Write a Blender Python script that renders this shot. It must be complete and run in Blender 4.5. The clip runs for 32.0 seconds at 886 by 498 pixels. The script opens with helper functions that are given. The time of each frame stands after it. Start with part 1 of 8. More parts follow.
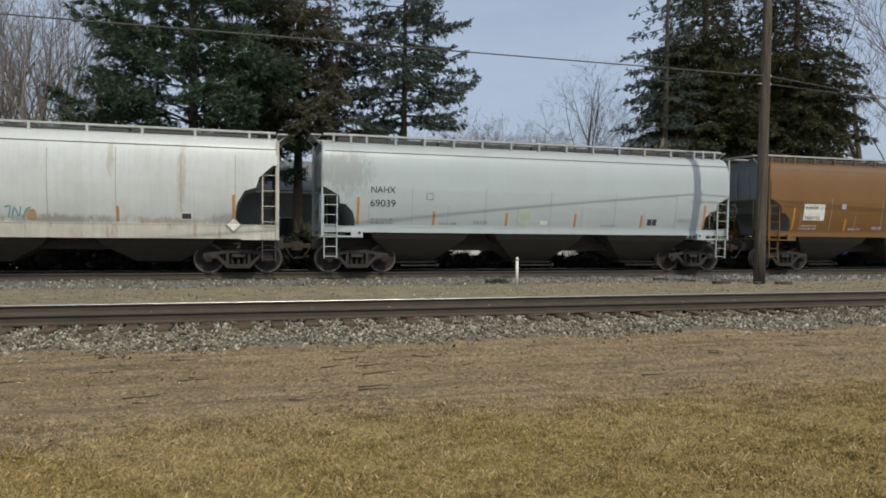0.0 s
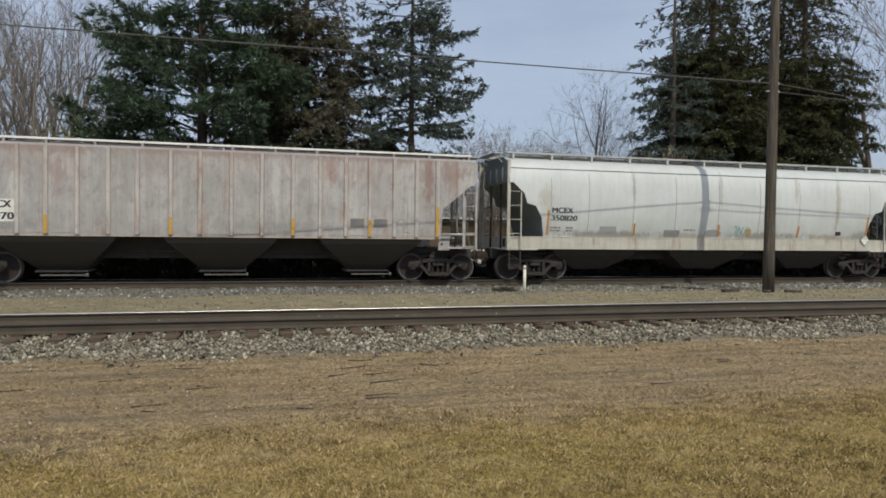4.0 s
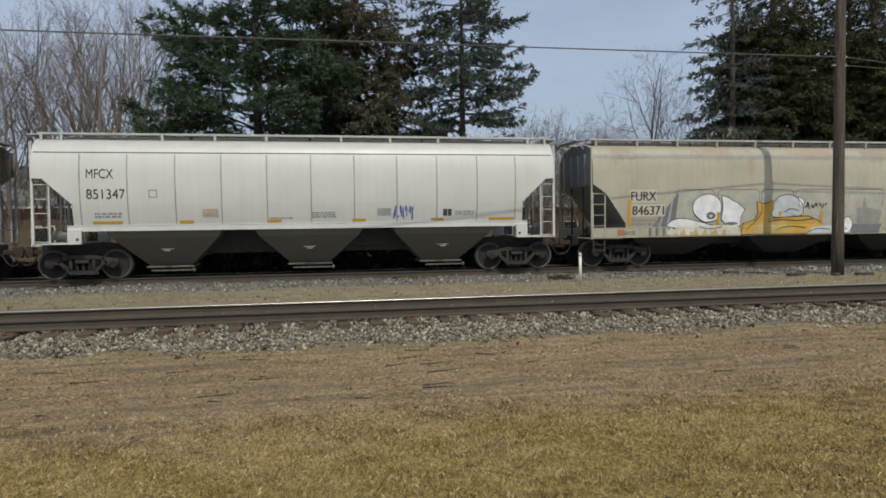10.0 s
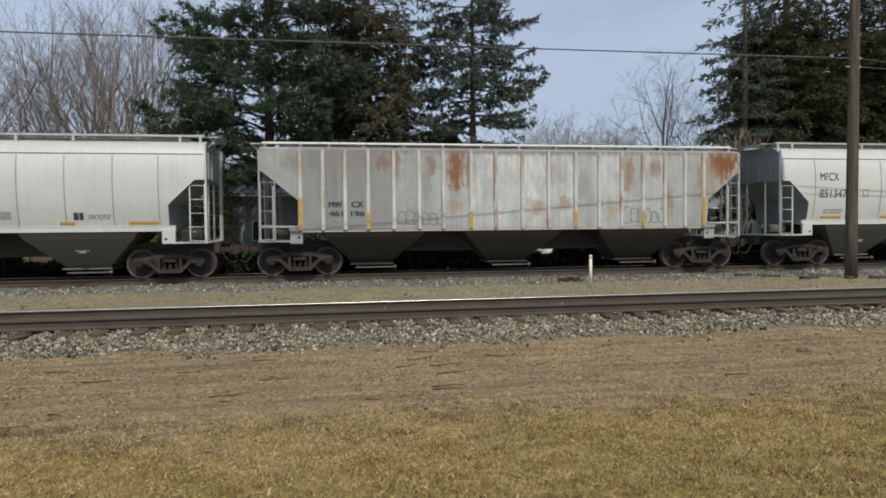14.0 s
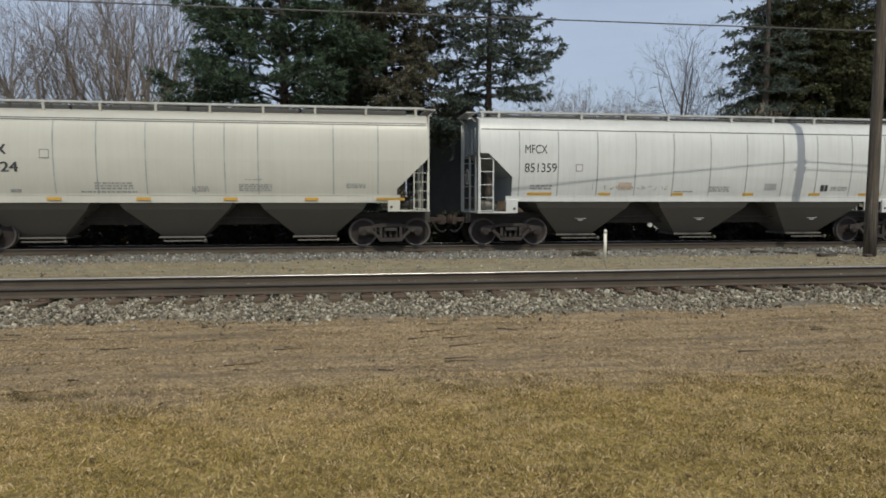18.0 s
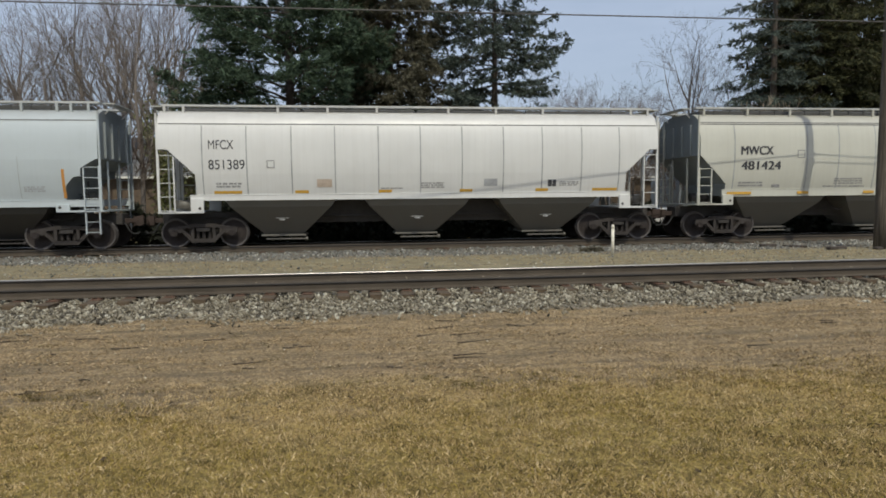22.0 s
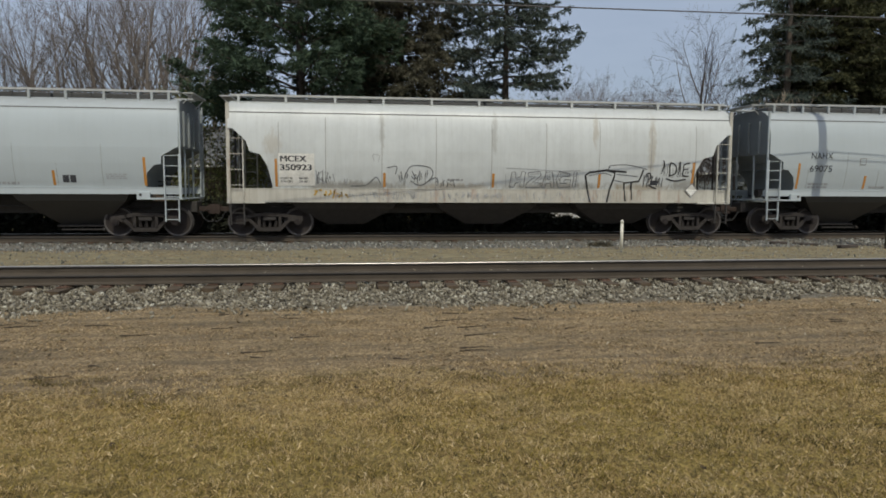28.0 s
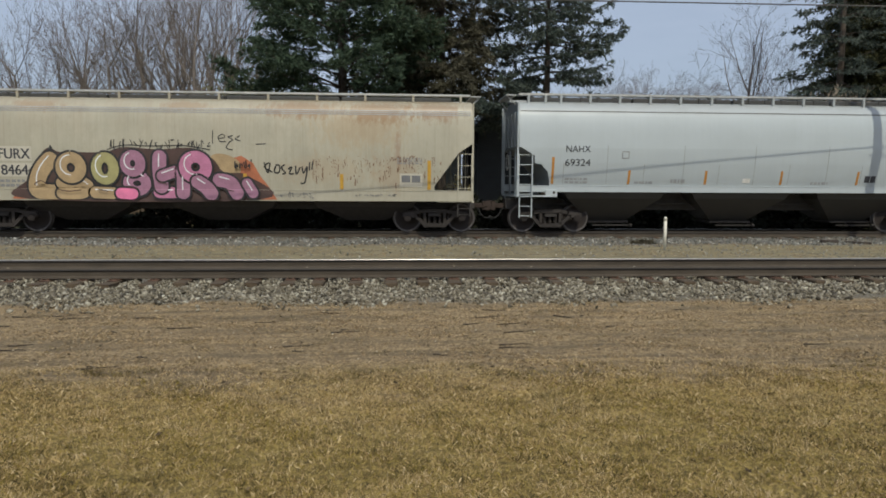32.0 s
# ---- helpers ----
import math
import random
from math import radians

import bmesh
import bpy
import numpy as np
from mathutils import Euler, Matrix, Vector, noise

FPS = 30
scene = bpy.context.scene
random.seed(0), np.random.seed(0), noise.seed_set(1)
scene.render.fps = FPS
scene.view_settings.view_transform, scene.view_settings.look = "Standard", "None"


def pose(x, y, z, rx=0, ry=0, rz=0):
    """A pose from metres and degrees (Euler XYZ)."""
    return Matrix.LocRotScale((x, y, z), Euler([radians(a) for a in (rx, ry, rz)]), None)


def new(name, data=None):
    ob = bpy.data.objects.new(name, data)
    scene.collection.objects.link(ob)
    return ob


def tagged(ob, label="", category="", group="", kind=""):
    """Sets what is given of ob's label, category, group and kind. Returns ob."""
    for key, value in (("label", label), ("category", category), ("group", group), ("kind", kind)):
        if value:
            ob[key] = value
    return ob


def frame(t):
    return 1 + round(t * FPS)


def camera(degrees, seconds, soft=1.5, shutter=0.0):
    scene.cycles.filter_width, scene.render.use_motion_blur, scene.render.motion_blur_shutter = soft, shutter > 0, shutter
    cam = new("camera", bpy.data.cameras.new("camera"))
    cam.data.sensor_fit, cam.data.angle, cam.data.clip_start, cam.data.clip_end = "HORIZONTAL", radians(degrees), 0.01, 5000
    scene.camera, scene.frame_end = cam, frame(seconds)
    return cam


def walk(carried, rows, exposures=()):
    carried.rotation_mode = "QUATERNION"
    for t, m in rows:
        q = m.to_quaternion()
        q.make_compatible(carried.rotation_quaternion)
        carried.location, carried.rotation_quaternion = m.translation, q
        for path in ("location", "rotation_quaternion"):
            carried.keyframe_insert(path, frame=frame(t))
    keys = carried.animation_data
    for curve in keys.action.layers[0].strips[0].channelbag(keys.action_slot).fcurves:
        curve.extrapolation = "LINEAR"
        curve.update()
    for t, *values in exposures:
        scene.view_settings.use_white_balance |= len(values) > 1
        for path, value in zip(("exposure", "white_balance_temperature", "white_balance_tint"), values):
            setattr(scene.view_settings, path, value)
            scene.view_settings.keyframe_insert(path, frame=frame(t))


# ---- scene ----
# ---- camera: held in the hand at one spot, panning a little ----
CAM_Z = 1.86                      # eye height over the grass; the rails lie at RAIL_Z
RAIL_Z = 0.35
cam = camera(66.0, 32.0, soft=1.75)
CAM_ROWS = [
    (0.0, 88.23, -0.70, -15.66), (0.5, 88.53, -0.91, -15.72), (1.0, 89.24, -0.94, -15.59), (1.5, 89.09, -1.20, -16.28),
    (2.0, 88.92, -0.77, -16.23), (2.5, 88.43, -0.53, -15.41), (4.5, 89.02, -0.52, -14.95), (5.0, 89.07, -0.31, -14.01),
    (5.5, 89.39, -0.66, -10.66), (6.0, 89.12, 0.20, -9.44), (6.5, 88.72, -0.27, -9.94), (7.0, 88.83, -0.92, -11.02),
    (7.5, 89.16, -1.02, -11.04), (8.0, 89.02, -0.18, -10.95), (8.5, 88.66, -0.28, -10.97), (9.0, 88.64, -0.28, -10.23),
    (9.5, 88.28, 0.73, -10.58), (10.0, 88.05, 0.75, -10.56), (10.5, 88.21, 0.63, -10.84), (11.0, 88.46, 0.69, -10.49),
    (11.5, 88.11, 0.57, -10.27), (12.0, 88.14, 0.56, -10.29), (12.5, 88.25, 0.48, -10.20), (13.0, 88.07, 0.85, -10.20),
    (13.5, 87.90, 0.24, -10.20), (14.0, 88.19, 0.58, -9.71), (14.5, 88.15, 0.92, -9.04), (15.0, 84.56, -2.16, -8.17),
    (15.5, 84.35, -1.55, -8.02), (17.5, 86.42, -0.19, -8.72), (18.0, 85.93, -0.04, -8.51), (18.5, 86.17, -0.27, -8.31),
    (19.0, 86.43, -0.47, -8.47), (19.5, 86.16, -0.77, -8.42), (20.0, 85.97, -0.90, -8.45), (20.5, 85.78, 0.35, -8.27),
    (21.0, 85.55, 0.88, -8.43), (21.5, 85.82, 0.72, -8.39), (22.0, 85.67, 0.58, -7.94), (22.5, 85.76, 0.80, -8.03),
    (23.0, 85.56, 0.58, -7.52), (23.5, 85.67, 0.32, -7.74), (24.0, 85.50, 0.18, -8.05), (24.5, 85.26, 0.46, -8.20),
    (26.5, 84.63, 0.14, -8.27), (27.0, 84.91, 0.15, -7.86), (27.5, 85.19, -0.18, -7.32), (28.0, 85.04, -0.24, -7.18),
    (28.5, 85.32, 0.74, -6.13), (29.0, 85.34, 0.86, -6.45), (29.5, 86.06, -0.20, -5.28), (30.0, 85.46, -0.16, -4.08),
    (30.5, 85.18, -0.31, -3.49), (31.0, 85.07, -0.00, -3.00), (31.5, 84.68, -0.11, -3.23), (32.0, 84.73, -0.28, -3.82),
]
# the camera's own metering: seconds, stops
METERING = [(0, 0.0), (2.5, 0.02), (8.5, 0.04), (10, -0.06), (13, -0.03), (14, 0.10), (15, -0.04), (18, 0.02), (24.5, 0.05), (26.5, -0.10), (28, -0.20), (29, -0.12), (30, -0.14), (31, -0.06), (32, -0.06)]
walk(cam, [(t, pose(0, 0, CAM_Z, rx, ry, rz)) for t, rx, ry, rz in CAM_ROWS], [(t, e - 0.02, 6600, 8.3) for t, e in METERING])

V, ACC = 6.0382, 0.00209          # the train's speed and its slight gain


def train_x(t):
    return V * (t - 16) + ACC * (t - 16) ** 2


# ---- world, sun ----
SUN_EL, SUN_AZ = 52.0, 173.0      # elevation; where the light comes from, clockwise from the far side
world = bpy.data.worlds.new("spring_sky")
scene.world = world
world.use_nodes = True
wt = world.node_tree
sky = wt.nodes.new("ShaderNodeTexSky")
sky.sky_type = "NISHITA"
sky.sun_disc = False
sky.sun_elevation, sky.sun_rotation = radians(SUN_EL), radians(SUN_AZ)
sky.air_density, sky.dust_density, sky.ozone_density = 1.0, 3.2, 1.6
wt.nodes["Background"].inputs[1].default_value = 0.11
sun = new("sun", bpy.data.lights.new("sun", "SUN"))
sun.data.energy, sun.data.angle, sun.data.color = 2.5, radians(0.6), (1.0, 0.95, 0.81)
az, el = radians(SUN_AZ), radians(SUN_EL)
toward = Vector((math.sin(az) * math.cos(el), math.cos(az) * math.cos(el), math.sin(el)))
sun.matrix_world = Matrix.Translation((0, -30, 40)) @ (-toward).to_track_quat("-Z", "Y").to_matrix().to_4x4()


# ---- materials ----
def link(nt, a, b):
    nt.links.new(a, b)


def coords(nt, kind="Object", scale=(1, 1, 1)):
    c = nt.nodes.new("ShaderNodeTexCoord")
    m = nt.nodes.new("ShaderNodeMapping")
    m.inputs["Scale"].default_value = scale
    link(nt, c.outputs[kind], m.inputs[0])
    return m.outputs[0]


def noise_tex(nt, vec, scale, detail=4, rough=0.55):
    n = nt.nodes.new("ShaderNodeTexNoise")
    n.inputs["Scale"].default_value, n.inputs["Detail"].default_value, n.inputs["Roughness"].default_value = scale, detail, rough
    link(nt, vec, n.inputs["Vector"])
    return n.outputs["Fac"]


def ramp(nt, fac, *stops):
    r = nt.nodes.new("ShaderNodeValToRGB")
    e = r.color_ramp.elements
    while len(e) < len(stops):
        e.new(0.5)
    for el_, (pos, col) in zip(e, stops):
        el_.position = pos
        el_.color = (*col, 1) if isinstance(col, tuple) else (col, col, col, 1)
    link(nt, fac, r.inputs[0])
    return r.outputs[0]


def blend(nt, fac, a, b, how="MIX"):
    m = nt.nodes.new("ShaderNodeMix")
    m.data_type, m.blend_type = "RGBA", how
    for sock, v in ((m.inputs[0], fac), (m.inputs[6], a), (m.inputs[7], b)):
        if isinstance(v, bpy.types.NodeSocket):
            link(nt, v, sock)
        elif isinstance(v, tuple):
            sock.default_value = (*v, 1)
        else:
            sock.default_value = v
    return m.outputs[2]


def calc(nt, how, a, b=0.0):
    m = nt.nodes.new("ShaderNodeMath")
    m.operation, m.use_clamp = how, True
    for sock, v in zip(m.inputs, (a, b)):
        if isinstance(v, bpy.types.NodeSocket):
            link(nt, v, sock)
        else:
            sock.default_value = v
    return m.outputs[0]


def axis(nt, vec, which):
    s = nt.nodes.new("ShaderNodeSeparateXYZ")
    link(nt, vec, s.inputs[0])
    return s.outputs[which]


def span(nt, value, lo, hi):
    m = nt.nodes.new("ShaderNodeMapRange")
    m.inputs[1].default_value, m.inputs[2].default_value = lo, hi
    link(nt, value, m.inputs[0])
    return m.outputs[0]


def bump(nt, height, strength, dist, bsdf):
    b = nt.nodes.new("ShaderNodeBump")
    b.inputs["Strength"].default_value, b.inputs["Distance"].default_value = strength, dist
    link(nt, height, b.inputs["Height"])
    link(nt, b.outputs[0], bsdf.inputs["Normal"])


def material(name, rough=0.6, metal=0.0):
    m = bpy.data.materials.new(name)
    m.use_nodes = True
    b = m.node_tree.nodes["Principled BSDF"]
    b.inputs["Roughness"].default_value, b.inputs["Metallic"].default_value = rough, metal
    return m, m.node_tree, b


def simple(name, col, rough=0.6, metal=0.0, vary=0.25, scale=6.0, grain=60.0, relief=0.15):
    """Paint, wood or metal with blotches and a fine grain."""
    m, nt, b = material(name, rough, metal)
    v = coords(nt)
    n1, n2 = noise_tex(nt, v, scale), noise_tex(nt, v, grain, 3)
    dark = tuple(c * (1 - vary) for c in col)
    light = tuple(min(1, c * (1 + vary * 0.6)) for c in col)
    c1 = ramp(nt, n1, (0.3, dark), (0.7, light))
    c2 = blend(nt, 0.35, c1, ramp(nt, n2, (0.35, tuple(c * 0.7 for c in col)), (0.65, light)))
    link(nt, c2, b.inputs["Base Color"])
    bump(nt, n2, relief, 0.01, b)
    return m


def stain(nt, v, x, z, rx, rz):
    """A ragged round spot on a car's side."""
    m = nt.nodes.new("ShaderNodeVectorMath")
    m.operation = "SUBTRACT"
    link(nt, v, m.inputs[0])
    m.inputs[1].default_value = (x, 0, z)
    k = nt.nodes.new("ShaderNodeVectorMath")
    k.operation = "MULTIPLY"
    link(nt, m.outputs[0], k.inputs[0])
    k.inputs[1].default_value = (1 / rx, 0, 1 / rz)
    ln = nt.nodes.new("ShaderNodeVectorMath")
    ln.operation = "LENGTH"
    link(nt, k.outputs[0], ln.inputs[0])
    n = noise_tex(nt, coords(nt, "Object", (3.6, 1, 1.5)), 1.8, 7, 0.74)
    d = nt.nodes.new("ShaderNodeMath")
    d.operation = "MULTIPLY_ADD"
    link(nt, n, d.inputs[0])
    d.inputs[1].default_value = 2.8
    link(nt, ln.outputs["Value"], d.inputs[2])
    return span(nt, d.outputs[0], 2.45, 1.85)


def car_paint(name, col, grime=(0.16, 0.13, 0.10), dirt=0.35, streak=0.5, rust=0.0, rust_top=0.0, low_dirt=0.5, rough=0.42, patches=0.0, tones=None, spots=(), mottle=0.0):
    """Freight-car paint: soot streaks that run down, road dirt along the bottom, rust bleeding where asked."""
    m, nt, b = material(name, rough)
    v = coords(nt)
    z = axis(nt, v, 2)
    runs = noise_tex(nt, coords(nt, "Object", (5.0, 1.0, 0.16)), 1.3, 5, 0.6)
    fine = noise_tex(nt, coords(nt, "Object", (22.0, 1.0, 0.5)), 1.0, 4, 0.6)
    cloud = noise_tex(nt, v, 0.7, 5, 0.6)
    base = blend(nt, ramp(nt, cloud, (0.35, 0.0), (0.7, 1.0)), col, tuple(c * (1 - 0.22 * dirt) for c in col))
    if tones:                       # sheet-by-sheet differences of shade
        r_ = ramp(nt, span(nt, axis(nt, v, 0), -8.3, 8.3), *[((x + 8.3) / 16.6, k) for x, k in tones])
        r_.node.color_ramp.interpolation = "CONSTANT"
        base = blend(nt, 1.0, base, r_, "MULTIPLY")
    f1 = calc(nt, "MULTIPLY", ramp(nt, runs, (0.48, 0.0), (0.75, 1.0)), streak * 0.55)
    base = blend(nt, f1, base, tuple(0.55 * c + 0.45 * g for c, g in zip(col, grime)))
    f2 = calc(nt, "MULTIPLY", ramp(nt, fine, (0.52, 0.0), (0.8, 1.0)), streak * 0.3)
    base = blend(nt, f2, base, grime)
    low = calc(nt, "MULTIPLY", span(nt, z, 2.3, 1.1), ramp(nt, cloud, (0.35, 0.15), (0.65, 1.0)))
    base = blend(nt, calc(nt, "MULTIPLY", low, low_dirt * 0.6), base, tuple(0.45 * c + 0.55 * g for c, g in zip(col, grime)))
    if patches:
        p = noise_tex(nt, coords(nt, "Object", (1.3, 1.0, 0.9)), 1.1, 3, 0.5)
        base = blend(nt, calc(nt, "MULTIPLY", ramp(nt, p, (0.5, 0.0), (0.56, 1.0)), patches), base, tuple(c * 0.62 for c in col))
    if mottle:
        p = noise_tex(nt, coords(nt, "Object", (1.0, 1.0, 0.6)), 4.5, 6, 0.75)
        base = blend(nt, calc(nt, "MULTIPLY", ramp(nt, p, (0.48, 0.0), (0.62, 1.0)), mottle), base, tuple(0.4 * c + 0.6 * g for c, g in zip(col, grime)))
    if rust:
        r1 = noise_tex(nt, coords(nt, "Object", (2.6, 1.0, 0.55)), 1.0, 6, 0.65)
        r2 = noise_tex(nt, v, 9.0, 4, 0.6)
        rc = ramp(nt, r2, (0.3, (0.16, 0.055, 0.025)), (0.7, (0.36, 0.15, 0.07)))
        base = blend(nt, calc(nt, "MULTIPLY", ramp(nt, r1, (0.60 - 0.10 * rust, 0.0), (0.70 - 0.10 * rust, 1.0)), min(1.0, 0.35 + 0.5 * rust)), base, rc)
    if rust_top:
        r3 = noise_tex(nt, coords(nt, "Object", (1.1, 1.0, 0.35)), 1.4, 6, 0.65)
        f3 = calc(nt, "MULTIPLY", calc(nt, "MULTIPLY", span(nt, z, 2.7, 4.1), ramp(nt, r3, (0.42, 0.0), (0.68, 1.0))), rust_top)
        base = blend(nt, f3, base, (0.30, 0.145, 0.06))
    for x, zc, rx, rz, amount, tint in spots:     # single stains and repaired places
        base = blend(nt, calc(nt, "MULTIPLY", stain(nt, v, x, zc, rx, rz), amount), base, tint)
    # dust settled on the roof's curve
    lie = noise_tex(nt, coords(nt, "Object", (0.8, 1.0, 2.0)), 1.7, 5, 0.65)
    dust = calc(nt, "MULTIPLY", calc(nt, "MULTIPLY", span(nt, z, 3.80, 4.12), ramp(nt, lie, (0.25, 0.45), (0.65, 1.0))), 0.65)
    base = blend(nt, dust, base, tuple(0.45 * c + 0.55 * g for c, g in zip(col, grime)))
    link(nt, base, b.inputs["Base Color"])
    link(nt, span(nt, cloud, -0.6, 1.9), b.inputs["Roughness"])
    bump(nt, noise_tex(nt, v, 2.2, 3), 0.12, 0.03, b)
    return m


M = {}
M["white"] = car_paint("white_hopper_paint", (0.615, 0.62, 0.605), dirt=0.4, streak=0.28, low_dirt=0.3)
M["pale_blue"] = car_paint("pale_blue_hopper_paint", (0.445, 0.495, 0.515), dirt=0.3, streak=0.14, low_dirt=0.18)
M["blue_primed"] = car_paint("pale_blue_paint_with_primer", (0.43, 0.485, 0.50), dirt=0.3, streak=0.14, low_dirt=0.18, spots=((-6.9, 3.3, 1.1, 0.9, 0.85, (0.30, 0.315, 0.31)),))
SOOT, TEA = (0.24, 0.225, 0.19), (0.36, 0.30, 0.21)
M["old_white"] = car_paint("weathered_white_paint", (0.62, 0.65, 0.645), grime=(0.19, 0.185, 0.165), dirt=0.6, streak=0.45, low_dirt=0.95, mottle=0.12, spots=(
    (-4.5, 1.60, 2.2, 0.20, 0.7, SOOT), (-1.2, 1.58, 1.6, 0.18, 0.6, TEA), (2.2, 1.60, 2.0, 0.20, 0.7, SOOT), (5.2, 1.58, 1.2, 0.18, 0.7, TEA), (6.6, 1.66, 0.5, 0.25, 0.6, SOOT), (3.5, 3.5, 0.12, 0.6, 0.5, TEA), (5.45, 2.9, 0.15, 1.2, 0.5, TEA), (-3.5, 3.4, 0.10, 0.7, 0.45, SOOT), (0.1, 3.3, 0.12, 0.8, 0.4, SOOT), (-6.9, 2.9, 0.3, 0.5, 0.4, TEA)))
M["cool_white"] = car_paint("cool_white_paint", (0.58, 0.60, 0.585), dirt=0.5, streak=0.45, low_dirt=0.5)
M["cream"] = car_paint("cream_hopper_paint", (0.50, 0.50, 0.44), dirt=0.4, streak=0.3, low_dirt=0.3)
M["rusty_cream"] = car_paint("rust_stained_cream_paint", (0.455, 0.435, 0.345), grime=(0.20, 0.16, 0.11), dirt=0.8, streak=0.7, low_dirt=0.5, rust_top=0.12, mottle=0.15, spots=(
    (-7.0, 3.95, 0.7, 0.35, 0.48, (0.26, 0.15, 0.08)), (-3.4, 3.95, 0.9, 0.3, 0.48, (0.33, 0.17, 0.07)), (-2.0, 3.6, 0.18, 0.6, 0.30, (0.36, 0.20, 0.09)), (0.5, 3.95, 1.2, 0.25, 0.42, (0.35, 0.18, 0.08)), (3.2, 3.95, 0.9, 0.35, 0.51, (0.27, 0.14, 0.07)), (4.9, 3.85, 0.7, 0.4, 0.54, (0.25, 0.13, 0.06)), (4.6, 3.2, 0.12, 0.6, 0.30, (0.30, 0.17, 0.09)), (6.6, 3.9, 0.6, 0.3, 0.42, (0.30, 0.16, 0.08)), (-6.2, 1.6, 0.8, 0.3, 0.30, (0.30, 0.20, 0.10)), (5.2, 1.9, 0.5, 0.5, 0.4, (0.34, 0.24, 0.16))))
PINK_SHEETS = [(-8.3, 1.0), (-6.92, 0.93), (-6.22, 1.0), (-5.53, 0.97), (-4.8, 1.04), (-3.98, 0.94), (-3.16, 1.02), (-2.37, 0.98), (-1.45, 1.05), (-0.62, 0.94), (0.29, 1.03), (1.19, 0.97), (2.13, 1.06), (2.97, 1.0), (3.78, 1.08), (4.55, 1.0), (5.35, 1.06), (6.09, 0.98), (6.79, 1.03)]
M["pink_rust"] = car_paint("chalky_pinkish_paint", (0.47, 0.455, 0.445), mottle=0.65, patches=0.35, grime=(0.12, 0.085, 0.075), dirt=1.3, streak=1.5, low_dirt=0.8, rust_top=0.25, rust=0.1, tones=PINK_SHEETS, spots=(
    (-7.3, 3.9, 0.8, 0.35, 0.55, (0.22, 0.11, 0.09)), (-5.0, 3.95, 1.8, 0.2, 0.5, (0.25, 0.13, 0.10)), (-0.5, 4.0, 3.0, 0.18, 0.5, (0.25, 0.15, 0.12)), (4.5, 4.0, 3.0, 0.16, 0.5, (0.25, 0.15, 0.12)), (-7.6, 3.0, 0.4, 0.5, 0.35, (0.22, 0.13, 0.10))) + (
    (-4.5, 3.2, 0.25, 0.7, 0.5, (0.27, 0.17, 0.15)), (3.3, 3.6, 0.30, 0.6, 0.5, (0.26, 0.13, 0.09)), (6.5, 3.4, 0.25, 0.9, 0.6, (0.22, 0.11, 0.08)), (0.7, 2.8, 0.3, 0.9, 0.45, (0.30, 0.30, 0.29)), (-2.6, 3.0, 0.25, 0.9, 0.45, (0.28, 0.27, 0.26)), (-6.0, 1.75, 1.2, 0.25, 0.5, (0.25, 0.24, 0.22)), (2.0, 1.75, 2.5, 0.2, 0.5, (0.25, 0.24, 0.22)), (7.3, 3.6, 0.5, 0.5, 0.5, (0.24, 0.14, 0.11)), (-5.6, 2.7, 0.2, 0.8, 0.4, (0.66, 0.66, 0.66)), (1.6, 3.1, 0.2, 0.8, 0.4, (0.66, 0.66, 0.66))))
RUST, PALE_RUST, OCHRE = (0.21, 0.085, 0.032), (0.27, 0.14, 0.065), (0.34, 0.255, 0.17)
GREY_SHEETS = [(-8.3, 0.80), (-6.92, 0.64), (-6.22, 0.54), (-5.53, 0.54), (-4.8, 0.60), (-3.98, 0.86), (-3.16, 0.98), (-2.37, 1.02), (-1.45, 1.42), (-0.62, 1.34), (0.29, 1.45), (1.19, 1.25), (2.13, 1.08), (2.97, 1.2), (3.78, 1.02), (4.55, 1.16), (5.35, 0.98), (6.09, 0.92), (6.79, 1.0)]
